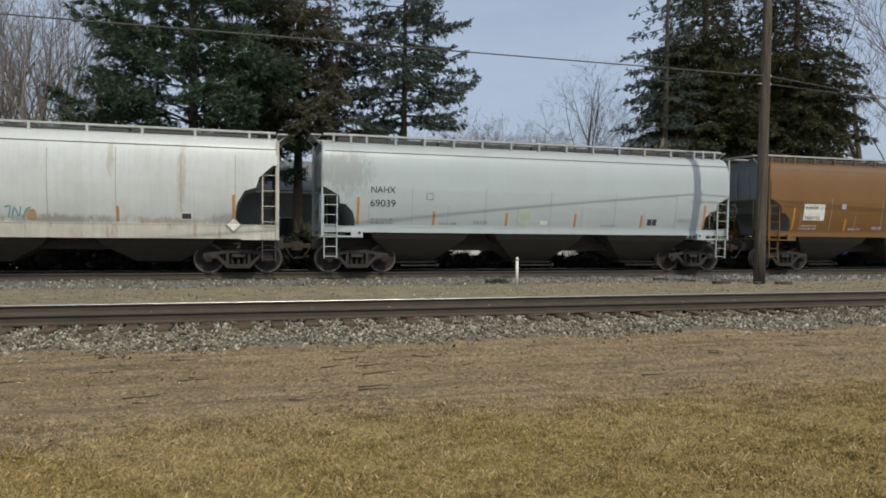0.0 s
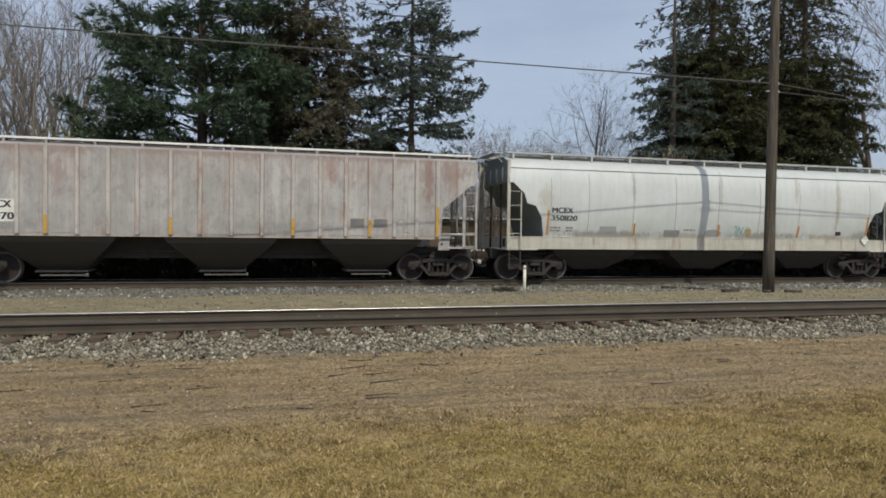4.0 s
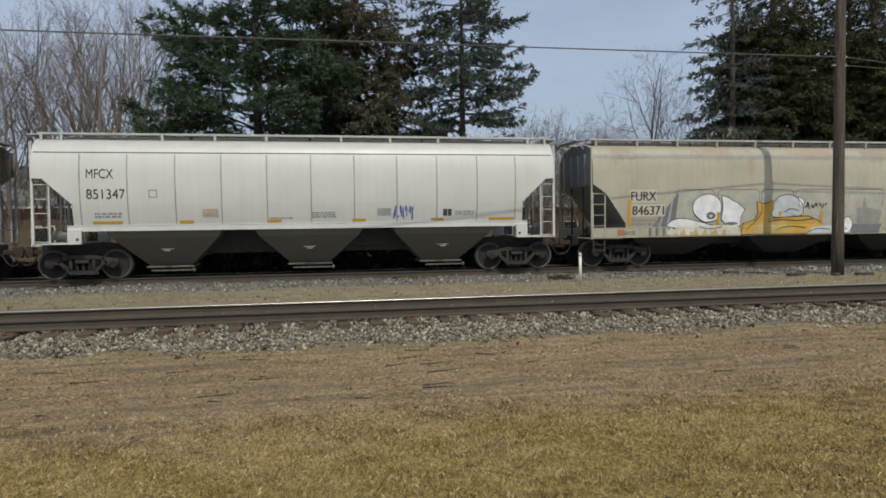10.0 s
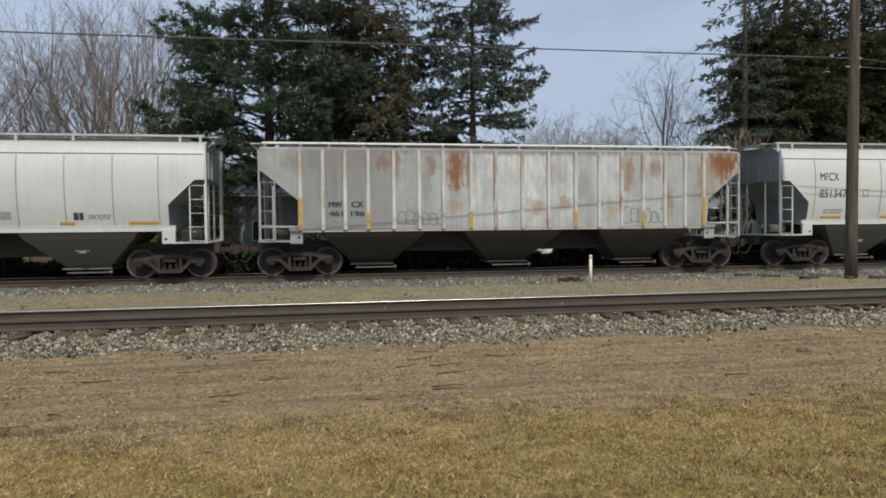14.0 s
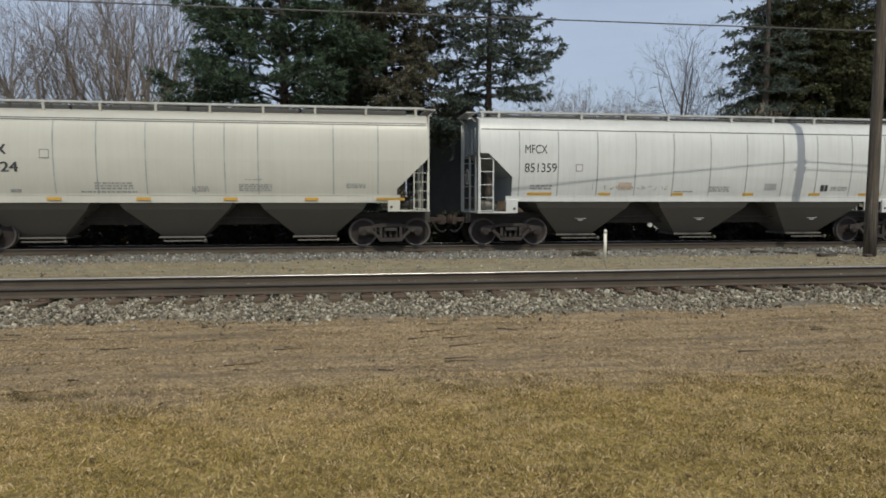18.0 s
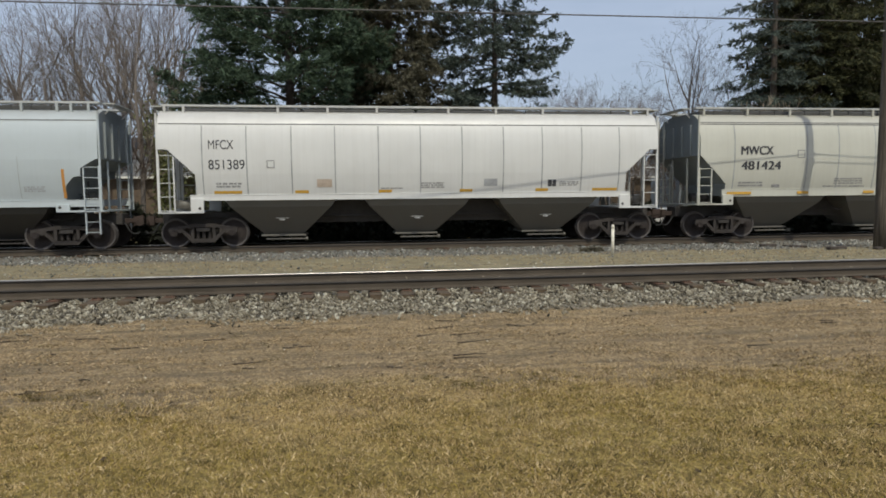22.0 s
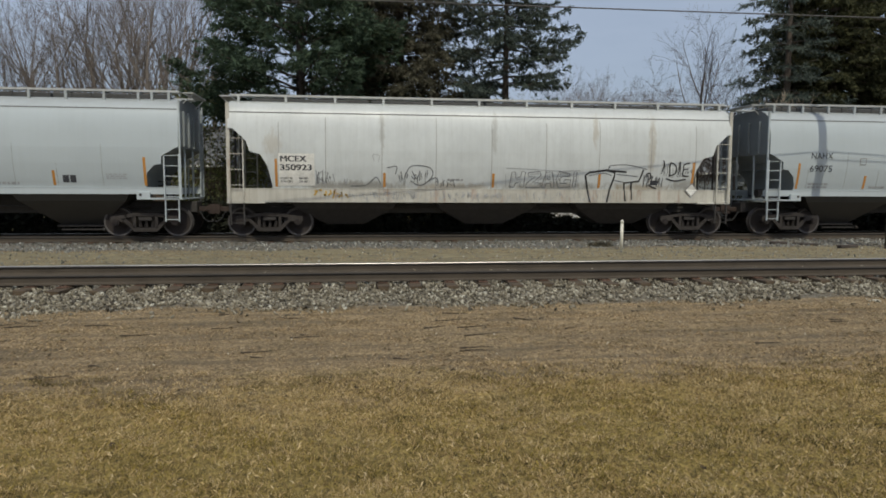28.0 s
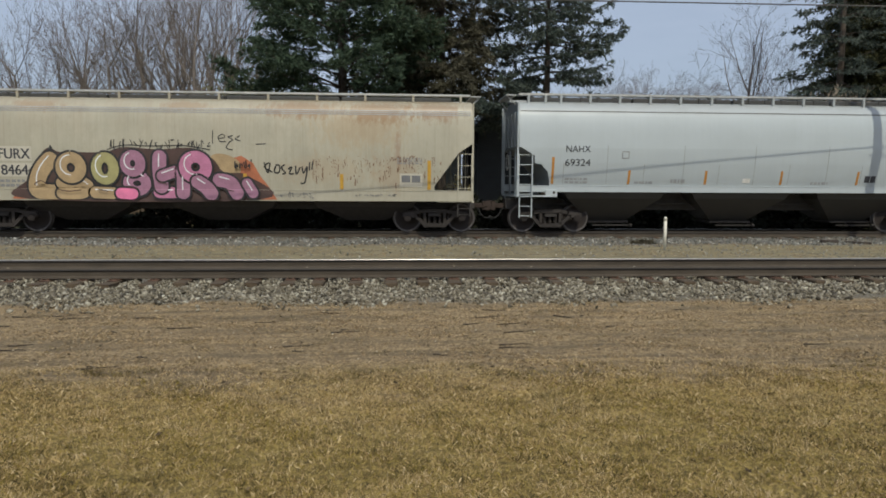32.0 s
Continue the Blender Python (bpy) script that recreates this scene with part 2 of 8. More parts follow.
M["grey_rust"] = car_paint("patched_grey_paint", mottle=0.35, col=(0.455, 0.472, 0.472), grime=(0.12, 0.11, 0.10), dirt=1.2, streak=1.5, low_dirt=0.8, patches=0.32, tones=GREY_SHEETS, spots=(
    (0.0, 4.02, 9.0, 0.16, 0.75, (0.16, 0.14, 0.12)), (-5.6, 3.75, 2.2, 0.5, 0.5, (0.20, 0.19, 0.18)), (-7.0, 3.6, 0.5, 0.5, 0.5, (0.22, 0.20, 0.18)),
    (-1.95, 3.45, 0.34, 0.95, 0.95, RUST), (-2.0, 2.2, 0.30, 0.35, 0.7, OCHRE), (-1.50, 3.4, 0.16, 0.8, 0.8, RUST), (-2.75, 3.5, 0.2, 0.5, 0.6, RUST), (-4.3, 3.6, 0.3, 0.3, 0.55, RUST), (-3.9, 3.6, 0.15, 0.6, 0.6, RUST)) + (
    (-4.6, 1.95, 0.22, 0.25, 0.4, (0.36, 0.2, 0.2)), (0.75, 2.15, 0.35, 0.3, 0.8, OCHRE), (1.75, 2.3, 0.25, 0.32, 0.8, OCHRE), (1.2, 3.3, 0.18, 0.7, 0.5, RUST), (3.45, 2.0, 0.35, 0.4, 0.6, OCHRE), (4.05, 3.3, 0.24, 0.75, 0.75, PALE_RUST),
    (5.0, 3.5, 0.25, 0.4, 0.6, RUST), (5.45, 2.3, 0.25, 0.7, 0.6, PALE_RUST), (6.75, 3.2, 0.2, 0.9, 0.7, PALE_RUST), (7.55, 3.65, 0.75, 0.75, 1.0, RUST), (7.0, 3.0, 0.5, 0.7, 0.6, OCHRE), (2.4, 2.9, 0.3, 0.6, 0.5, (0.25, 0.26, 0.27)), (-2.9, 3.0, 0.2, 0.9, 0.6, (0.22, 0.22, 0.22))))
M["brown"] = car_paint("brown_hopper_paint", (0.19, 0.096, 0.028), grime=(0.10, 0.06, 0.04), dirt=0.6, streak=0.4, low_dirt=0.3)
M["cream_panel"] = car_paint("fresh_cream_panel_paint", (0.56, 0.53, 0.44), dirt=0.4, streak=0.4, low_dirt=0.3)
M["rust_flank"] = car_paint("rusted_cream_paint", (0.465, 0.440, 0.345), grime=(0.20, 0.16, 0.11), dirt=0.8, streak=0.8, low_dirt=0.5, rust_top=0.2, mottle=0.2, spots=((-5.5, 3.95, 0.9, 0.22, 0.52, (0.30, 0.17, 0.08)), (-1.0, 3.95, 0.8, 0.2, 0.52, (0.30, 0.17, 0.08)), (2.6, 3.9, 1.4, 0.35, 0.68, (0.27, 0.14, 0.06)), (5.0, 3.85, 1.2, 0.45, 0.71, (0.22, 0.11, 0.05)), (6.8, 3.9, 0.9, 0.45, 0.68, (0.24, 0.12, 0.05)), (4.4, 3.4, 1.8, 0.9, 0.34, (0.40, 0.26, 0.12)), (5.6, 2.6, 0.10, 0.7, 0.45, (0.28, 0.15, 0.08)), (5.5, 1.9, 0.9, 0.6, 0.34, (0.36, 0.24, 0.14)), (3.2, 2.0, 1.6, 0.5, 0.26, (0.40, 0.27, 0.15))))
M["sill_dirty"] = car_paint("dirty_cream_sill_paint", (0.57, 0.555, 0.49), grime=(0.20, 0.16, 0.11), dirt=1.1, streak=1.2, low_dirt=0.5, rust=0.25, mottle=0.35)
M["seam_soft"] = simple("faint_grey_seam", (0.33, 0.345, 0.345), 0.6, 0, 0.35, 3, 20)
# hopper bin colours, lowered to hold the shade under the car body
M["hopper_grey"] = car_paint("shaded_dusty_grey_hopper_paint", (0.13, 0.13, 0.115), dirt=0.8, streak=0.7, low_dirt=0.9, rough=0.6)
M["hopper_dark"] = car_paint("shade_dark_hopper_paint", (0.050, 0.048, 0.043), grime=(0.05, 0.045, 0.04), dirt=0.8, streak=0.5, low_dirt=0.5, rough=0.7)
# near-black, also for bins meant to vanish in the underbody shade
M["under"] = simple("near_black_steel", (0.055, 0.050, 0.046), 0.7, 0.2)
# truck steels: base colours darkened to stand for the car's shade on them
M["truck"] = simple("shaded_rust_dusted_steel", (0.048, 0.041, 0.037), 0.8, 0.3, 0.4, 5, 40)
M["truck_dark"] = simple("shade_dark_cast_steel", (0.050, 0.045, 0.042), 0.8, 0.3, 0.4, 5, 40)
M["wheel"] = simple("dull_wheel_steel", (0.024, 0.018, 0.016), 0.85, 0.0, 0.35, 4, 30)
M["tread"] = simple("worn_bright_steel", (0.10, 0.09, 0.085), 0.5, 0.4, 0.15, 4, 30)
M["rust_spot"] = simple("flaking_rust", (0.17, 0.082, 0.045), 0.85, 0.0, 0.4, 6, 40)
M["coupler"] = simple("rusty_coupler_steel", (0.052, 0.036, 0.029), 0.75, 0.3, 0.4, 6, 40)
M["seam"] = simple("sooty_weld_seam", (0.34, 0.34, 0.33), 0.6, 0, 0.3, 3, 20)
M["rib_grey"] = car_paint("pale_rib_paint", (0.60, 0.61, 0.59), grime=(0.24, 0.14, 0.08), dirt=0.6, streak=0.8, low_dirt=0.3, mottle=0.3, rust=0.6, rust_top=1.3)
M["slope_rust"] = car_paint("rusty_slope_sheet_paint", (0.20, 0.145, 0.105), dirt=0.7, streak=0.7, rust=0.4)
M["rib_pink"] = car_paint("pinkish_rib_paint", (0.53, 0.50, 0.475), grime=(0.17, 0.09, 0.065), dirt=1.0, streak=1.3, low_dirt=0.4, mottle=0.5, rust=0.45, rust_top=0.5)
M["seam_dark"] = simple("dark_roof_seam", (0.10, 0.10, 0.10), 0.6, 0, 0.3, 3, 20)
M["orange"] = simple("orange_reflective_tape", (0.52, 0.24, 0.055), 0.4, 0, 0.3, 12, 60)
M["yellow"] = simple("yellow_reflective_tape", (0.55, 0.32, 0.05), 0.4, 0, 0.25, 12, 60)
M["black_ink"] = simple("black_stencil_paint", (0.045, 0.047, 0.055), 0.6, 0, 0.3, 8, 60)
M["grey_ink"] = simple("faded_stencil_paint", (0.27, 0.27, 0.27), 0.6, 0, 0.4, 14, 60)
M["label_white"] = simple("white_label_paint", (0.74, 0.73, 0.68), 0.6, 0, 0.2, 5, 40)
M["label_tan"] = simple("tan_label", (0.45, 0.37, 0.30), 0.6, 0, 0.25, 8, 60)
M["board"] = simple("galvanized_walkway_steel", (0.52, 0.52, 0.50), 0.5, 0.5, 0.3, 3, 40)
M["board_white"] = simple("white_painted_walkway", (0.78, 0.77, 0.74), 0.5, 0.0, 0.2, 3, 40)
M["hatch"] = simple("dull_dark_hatch_cover", (0.065, 0.065, 0.062), 0.6, 0.1, 0.3, 2, 30)
M["hose"] = simple("black_rubber_hose", (0.02, 0.02, 0.02), 0.8)
# end sheets darker than the sides: their shade is put into this colour
M["end_sheet"] = car_paint("shaded_end_sheet_paint", (0.25, 0.275, 0.28), grime=(0.08, 0.075, 0.07), dirt=0.8, streak=0.8, low_dirt=0.6)
# spray paint
for key, col in (("g_black", (0.03, 0.03, 0.032)), ("g_white", (0.78, 0.80, 0.82)), ("g_gold", (0.56, 0.35, 0.075)), ("g_grey", (0.30, 0.30, 0.27)), ("g_bone", (0.60, 0.58, 0.50)), ("g_mustard", (0.50, 0.38, 0.15)),
                 ("g_tan", (0.43, 0.31, 0.17)), ("g_olive", (0.38, 0.35, 0.16)), ("g_pink", (0.52, 0.20, 0.33)), ("g_mauve", (0.37, 0.185, 0.27)),
                 ("g_hot", (0.80, 0.22, 0.40)), ("g_red", (0.46, 0.16, 0.08)), ("g_umber", (0.085, 0.05, 0.042)), ("g_fill", (0.44, 0.43, 0.37)), ("g_pale", (0.52, 0.56, 0.58)), ("g_blue", (0.10, 0.16, 0.42)), ("g_teal", (0.12, 0.36, 0.36)), ("g_lime", (0.46, 0.53, 0.42)),
                 ("g_faint", (0.34, 0.35, 0.36)), ("g_soot", (0.17, 0.175, 0.18))):
    M[key] = simple("spray_paint_" + key[2:], col, 0.55, 0, 0.25, 3, 30, 0.05)


# thin high cloud over the whole sky
veil_at = noise_tex(wt, coords(wt, "Generated", (1.0, 1.6, 4.0)), 2.2, 6, 0.6)
veil = ramp(wt, veil_at, (0.3, 0.50), (0.7, 0.80))
link(wt, blend(wt, veil, sky.outputs[0], (4.65, 5.45, 7.0)), wt.nodes["Background"].inputs[0])


# ---- mesh helpers ----
def part(name, bm, mat, parent=None, label=""):
    """Links a bmesh, or a finished mesh, as one object under a thing or a part."""
    if isinstance(bm, bmesh.types.BMesh):
        me = bpy.data.meshes.new(name)
        bm.to_mesh(me)
        bm.free()
    else:
        me = bm
    if mat is not None and not me.materials:
        me.materials.append(mat)
    ob = new(name, me)
    ob.parent = parent
    if label:
        ob["label"] = label
    return ob


def thing(name, m, label, category, group=""):
    ob = new(name)
    ob.empty_display_size = 0.2
    ob.matrix_world = m
    return tagged(ob, label, category, group)


def bx(bm, x0, x1, y0, y1, z0, z1, bevel=0.0, turn=None):
    m = Matrix.Translation(((x0 + x1) / 2, (y0 + y1) / 2, (z0 + z1) / 2))
    if turn is not None:
        m = m @ turn
    r = bmesh.ops.create_cube(bm, size=1, matrix=m @ Matrix.Diagonal((x1 - x0, y1 - y0, z1 - z0, 1)))
    if bevel:
        edges = list({e for v_ in r["verts"] for e in v_.link_edges})
        bmesh.ops.bevel(bm, geom=edges, offset=bevel, segments=1, affect="EDGES")
    return bm


def box(x0, x1, y0, y1, z0, z1, bevel=0.0):
    return bx(bmesh.new(), x0, x1, y0, y1, z0, z1, bevel)


def tube(bm, pts, r, n=6, r1=None, cap=True):
    """A pipe along points, tapering from r to r1."""
    pts = [Vector(p) for p in pts]
    r1 = r if r1 is None else r1
    rings = []
    for i, p in enumerate(pts):
        d = (pts[min(i + 1, len(pts) - 1)] - pts[max(i - 1, 0)]).normalized()
        a = d.orthogonal().normalized() if abs(d.z) > 0.9 else d.cross(Vector((0, 0, 1))).normalized()
        b = d.cross(a)
        rr = r + (r1 - r) * i / max(1, len(pts) - 1)
        rings.append([bm.verts.new(p + rr * (math.cos(k * math.tau / n) * a + math.sin(k * math.tau / n) * b)) for k in range(n)])
    for u, w in zip(rings, rings[1:]):
        for k in range(n):
            f = bm.faces.new((u[k], u[(k + 1) % n], w[(k + 1) % n], w[k]))
            f.smooth = n > 5
    if cap:
        bm.faces.new(rings[0][::-1])
        bm.faces.new(rings[-1])
    return bm


def disc(bm, x, y0, y1, z, r, n=20, r_in=0.0):
    """A wheel-like drum round the y axis."""
    a = [[bm.verts.new((x + r * math.cos(k * math.tau / n), y, z + r * math.sin(k * math.tau / n))) for k in range(n)] for y in (y0, y1)]
    for k in range(n):
        f = bm.faces.new((a[0][k], a[0][(k + 1) % n], a[1][(k + 1) % n], a[1][k]))
        f.smooth = True
    bm.faces.new(a[0][::-1])
    bm.faces.new(a[1])
    return bm


def prism(bm, pts, y0, y1):
    """Extrudes a polygon of (x, z) along y."""
    a = [bm.verts.new((x, y0, z)) for x, z in pts]
    b = [bm.verts.new((x, y1, z)) for x, z in pts]
    n = len(pts)
    for k in range(n):
        bm.faces.new((a[k], a[(k + 1) % n], b[(k + 1) % n], b[k]))
    bm.faces.new(a[::-1])
    bm.faces.new(b)
    bmesh.ops.recalc_face_normals(bm, faces=bm.faces[:])
    return bm


def from_arrays(name, verts, faces_n, mat):
    """A mesh from an array of corners; faces of faces_n corners in order."""
    verts = np.asarray(verts, dtype=np.float32).reshape(-1, 3)
    nv = len(verts)
    me = bpy.data.meshes.new(name)
    me.vertices.add(nv)
    me.vertices.foreach_set("co", verts.ravel())
    nf = nv // faces_n
    me.loops.add(nv)
    me.loops.foreach_set("vertex_index", np.arange(nv, dtype=np.int32))
    me.polygons.add(nf)
    me.polygons.foreach_set("loop_start", np.arange(0, nv, faces_n, dtype=np.int32))
    me.polygons.foreach_set("loop_total", np.full(nf, faces_n, dtype=np.int32))
    me.update(calc_edges=True)
    me.validate()
    me.materials.append(mat)
    return me


def indexed(name, verts, faces, mat):
    me = bpy.data.meshes.new(name)
    verts = np.asarray(verts, dtype=np.float32)
    faces = np.asarray(faces, dtype=np.int32)
    k = faces.shape[1]
    me.vertices.add(len(verts))
    me.vertices.foreach_set("co", verts.ravel())
    me.loops.add(faces.size)
    me.loops.foreach_set("vertex_index", faces.ravel())
    me.polygons.add(len(faces))
    me.polygons.foreach_set("loop_start", np.arange(0, faces.size, k, dtype=np.int32))
    me.polygons.foreach_set("loop_total", np.full(len(faces), k, dtype=np.int32))
    me.update(calc_edges=True)
    me.validate()
    me.materials.append(mat)
    return me



# ---- ground, tracks ----
NEAR_Y, FAR_Y, GAUGE = 13.36, 23.42, 1.505     # track centres; rail-head centre to centre
TIE_STEP = 0.61
rng = np.random.default_rng(7)


def ground_z(x, y):
    """Height of the ground: lawn, two low track beds with a strip between, and a slight fall behind."""
    knots = [(-60, 0.02), (4, 0.0), (9.2, 0.0), (10.2, 0.03), (11.5, 0.065), (12.2, 0.065), (12.9, 0.10), (14.9, 0.13), (15.8, 0.14), (19.4, 0.155), (20.2, 0.15), (21.2, 0.14), (25.8, 0.13), (27.5, -0.15), (34, -0.35), (80, -0.4), (900, -0.4)]
    z = np.interp(y, [k[0] for k in knots], [k[1] for k in knots])
    return z + 0.018 * np.sin(0.9 * x + 0.4 * y) * np.sin(0.7 * y - 0.3 * x) + 0.012 * np.sin(2.3 * x + 1.1) * np.sin(1.9 * y)


def ground_material():
    m, nt, b = material("dry_lawn_and_bare_earth", 0.95)
    v = coords(nt)
    y = axis(nt, v, 1)
    wob = noise_tex(nt, coords(nt, "Object", (0.5, 1, 1)), 0.8, 5, 0.6)
    fine, mid, big = noise_tex(nt, coords(nt, "Object", (0.7, 0.5, 1)), 32, 6, 0.85), noise_tex(nt, coords(nt, "Object", (0.6, 1, 1)), 5, 5, 0.65), noise_tex(nt, v, 0.55, 4)
    lawn = ramp(nt, fine, (0.36, (0.095, 0.062, 0.018)), (0.5, (0.341, 0.240, 0.081)), (0.62, (0.609, 0.450, 0.176)))
    green = ramp(nt, fine, (0.36, (0.0743, 0.0510, 0.0144)), (0.5, (0.2642, 0.1887, 0.0505)), (0.62, (0.4641, 0.3417, 0.1020)))
    clump = noise_tex(nt, coords(nt, "Object", (0.7, 1, 1)), 2.6, 5, 0.65)
    lawn = blend(nt, ramp(nt, clump, (0.44, 0.0), (0.66, 0.7)), lawn, (0.13, 0.095, 0.042))
    fore = calc(nt, "MULTIPLY", span(nt, y, 5.9, 4.6), 0.22)
    grass = blend(nt, ramp(nt, calc(nt, "ADD", big, fore), (0.44, 0.0), (0.66, 1.0)), lawn, green)
    earth = ramp(nt, fine, (0.38, (0.0893, 0.0610, 0.0311)), (0.5, (0.2979, 0.2128, 0.1102)), (0.62, (0.5827, 0.4304, 0.2333)))
    soil = ramp(nt, mid, (0.35, (0.1207, 0.0897, 0.0532)), (0.65, (0.3800, 0.2750, 0.1464)))
    earth = blend(nt, 0.30, earth, soil)
    rut = noise_tex(nt, coords(nt, "Object", (0.16, 1.5, 1)), 2.2, 5, 0.65)
    earth = blend(nt, ramp(nt, rut, (0.46, 0.0), (0.66, 0.75)), earth, (0.115, 0.088, 0.054))
    ragged = calc(nt, "ADD", span(nt, y, 4.2, 9.0), calc(nt, "MULTIPLY", calc(nt, "SUBTRACT", wob, 0.42), 1.1))
    col = blend(nt, ramp(nt, ragged, (0.44, 0.0), (0.62, 1.0)), grass, earth)
    gravel = ramp(nt, noise_tex(nt, v, 24, 5, 0.75), (0.32, (0.045, 0.038, 0.028)), (0.5, (0.16, 0.14, 0.105)), (0.7, (0.36, 0.33, 0.26)))
    strip = ramp(nt, noise_tex(nt, coords(nt, "Object", (0.25, 1, 1)), 6, 5, 0.7), (0.3, (0.11, 0.095, 0.062)), (0.55, (0.25, 0.21, 0.12)), (0.8, (0.41, 0.355, 0.215)))
    stone_near = calc(nt, "MULTIPLY", ramp(nt, calc(nt, "ADD", span(nt, y, 9.9, 11.3), calc(nt, "MULTIPLY", calc(nt, "SUBTRACT", noise_tex(nt, v, 2.2, 5, 0.65), 0.5), 0.8)), (0.45, 0.0), (0.6, 1.0)), span(nt, y, 15.9, 15.4))
    stone_far = calc(nt, "MULTIPLY", ramp(nt, span(nt, y, 19.0, 20.2), (0.2, 0.0), (0.7, 1.0)), span(nt, y, 27.6, 27.0))
    col = blend(nt, calc(nt, "MULTIPLY", span(nt, y, 15.0, 15.6), span(nt, y, 20.4, 19.6)), col, strip)
    col = blend(nt, stone_near, col, gravel)
    col = blend(nt, stone_far, col, gravel)
    back = ramp(nt, noise_tex(nt, v, 1.2, 5, 0.6), (0.35, (0.10, 0.085, 0.04)), (0.65, (0.26, 0.22, 0.10)))
    col = blend(nt, span(nt, y, 27.2, 28.4), col, back)
    link(nt, col, b.inputs["Base Color"])
    h = calc(nt, "ADD", calc(nt, "MULTIPLY", fine, 0.5), calc(nt, "MULTIPLY", mid, 0.5))
    bump(nt, h, 1.0, 0.06, b)
    return m


def build_ground():
    xs = np.concatenate([[-900, -300, -120, -60, -35], np.arange(-24, 44.1, 0.4), [55, 80, 150, 400, 900]])
    ys = np.concatenate([[-400, -80, -20, -4, 2], np.arange(3.6, 28.1, 0.2), np.arange(30, 60, 4), [80, 130, 300, 1200]])
    gx, gy = np.meshgrid(xs, ys)
    gz = ground_z(gx, gy)
    verts = np.stack([gx, gy, gz], -1).reshape(-1, 3)
    nx, ny = len(xs), len(ys)
    i = (np.arange(ny - 1)[:, None] * nx + np.arange(nx - 1)[None]).ravel()
    me = indexed("ground", verts, np.stack([i, i + 1, i + nx + 1, i + nx], 1), ground_material())
    me.polygons.foreach_set("use_smooth", np.ones(len(me.polygons), dtype=bool))
    return tagged(new("ground", me), "dry spring lawn, bare earth and gravel beside the railway", "ground", kind="structure")


def rail_profile():
    half = [(0.075, 0.0), (0.075, 0.012), (0.02, 0.03), (0.010, 0.045), (0.010, 0.125), (0.036, 0.14), (0.037, 0.158), (0.0355, 0.165), (0.032, 0.171), (0.026, 0.1755), (0.018, 0.178)]
    return [(-y, z) for y, z in half] + [(y, z) for y, z in half[::-1]]


def build_rail(track, y, gauge_side, mat_side, mat_top):
    """gauge_side: -1 or 1, the side on which the flanges run and keep the corner bright."""
    prof = rail_profile()
    bm = bmesh.new()
    rows = [[bm.verts.new((x, y + py, RAIL_Z - 0.178 + pz)) for py, pz in prof] for x in np.linspace(-260, 260, 30)]
    n = len(prof)
    bright = set(range(7, 12)) if gauge_side < 0 else set(range(11, 15))
    head_flank = {4, 5, 6, 13, 14, 15, 16}
    for u, w in zip(rows, rows[1:]):
        for k in range(n):
            f = bm.faces.new((u[k], w[k], w[(k + 1) % n], u[(k + 1) % n]))
            f.material_index = 1 if k in bright else 2 if k in head_flank else 0
            f.smooth = 5 < k < 15
    bmesh.ops.recalc_face_normals(bm, faces=bm.faces[:])
    me = bpy.data.meshes.new("rail")
    bm.to_mesh(me)
    bm.free()
    me.materials.append(mat_side)
    me.materials.append(mat_top)
    me.materials.append(M["under"])
    return part("rail", me, None, track)


def tie_mesh(seed, mat):
    r = random.Random(seed)
    bm = box(-0.115, 0.115, -1.3, 1.3, -0.17, 0.0, 0.012)
    bmesh.ops.subdivide_edges(bm, edges=[e for e in bm.edges if abs(e.verts[0].co.y - e.verts[1].co.y) > 1], cuts=6)
    for v_ in bm.verts:
        v_.co += Vector((r.uniform(-0.012, 0.012), r.uniform(-0.02, 0.02), r.uniform(-0.012, 0.004)))
    me = bpy.data.meshes.new("tie")
    bm.to_mesh(me)
    bm.free()
    me.materials.append(mat)
    return me


def build_track(y, x_ties, label):
    track = tagged(thing("railway_track", pose(0, 0, 0), label, "track"), kind="structure")
    side = simple("rusty_rail_steel", (0.080, 0.064, 0.047), 0.85, 0.2, 0.35, 2.0, 40)
    top = simple("polished_rail_head", (0.52, 0.49, 0.455), 0.36, 1.0, 0.15, 2.0, 40)
    for s in (-1, 1):
        build_rail(track, y + s * GAUGE / 2, -s, side, top)
    wood = simple("weathered_creosote_wood", (0.085, 0.060, 0.036), 0.9, 0, 0.45, 4, 30, 0.5)
    plate_mat = simple("rusty_tie_plate", (0.13, 0.075, 0.05), 0.8, 0.3, 0.3, 8, 40)
    ties = [tie_mesh(s, wood) for s in range(5)]
    plate = bpy.data.meshes.new("tie_plate")
    bm = box(-0.09, 0.09, -0.17, 0.17, 0, 0.016, 0.004)
    for sx in (-0.05, 0.05):
        for sy in (-0.11, 0.11):
            bx(bm, sx - 0.012, sx + 0.012, sy - 0.012, sy + 0.012, 0.016, 0.045)
    bm.to_mesh(plate)
    bm.free()
    plate.materials.append(plate_mat)
    r = random.Random(3)
    for x in np.arange(x_ties[0], x_ties[1], TIE_STEP):
        t = part("tie", r.choice(ties), None, track)
        t.matrix_local = pose(x + r.uniform(-0.04, 0.04), y + r.uniform(-0.09, 0.09), RAIL_Z - 0.198 + r.uniform(-0.012, 0.0), 0, 0, r.uniform(-1.2, 1.2))
        for s in (-1, 1):
            p = part("tie_plate", plate, None, t)
            p.matrix_local = pose(0, s * GAUGE / 2, -0.004)
    return track


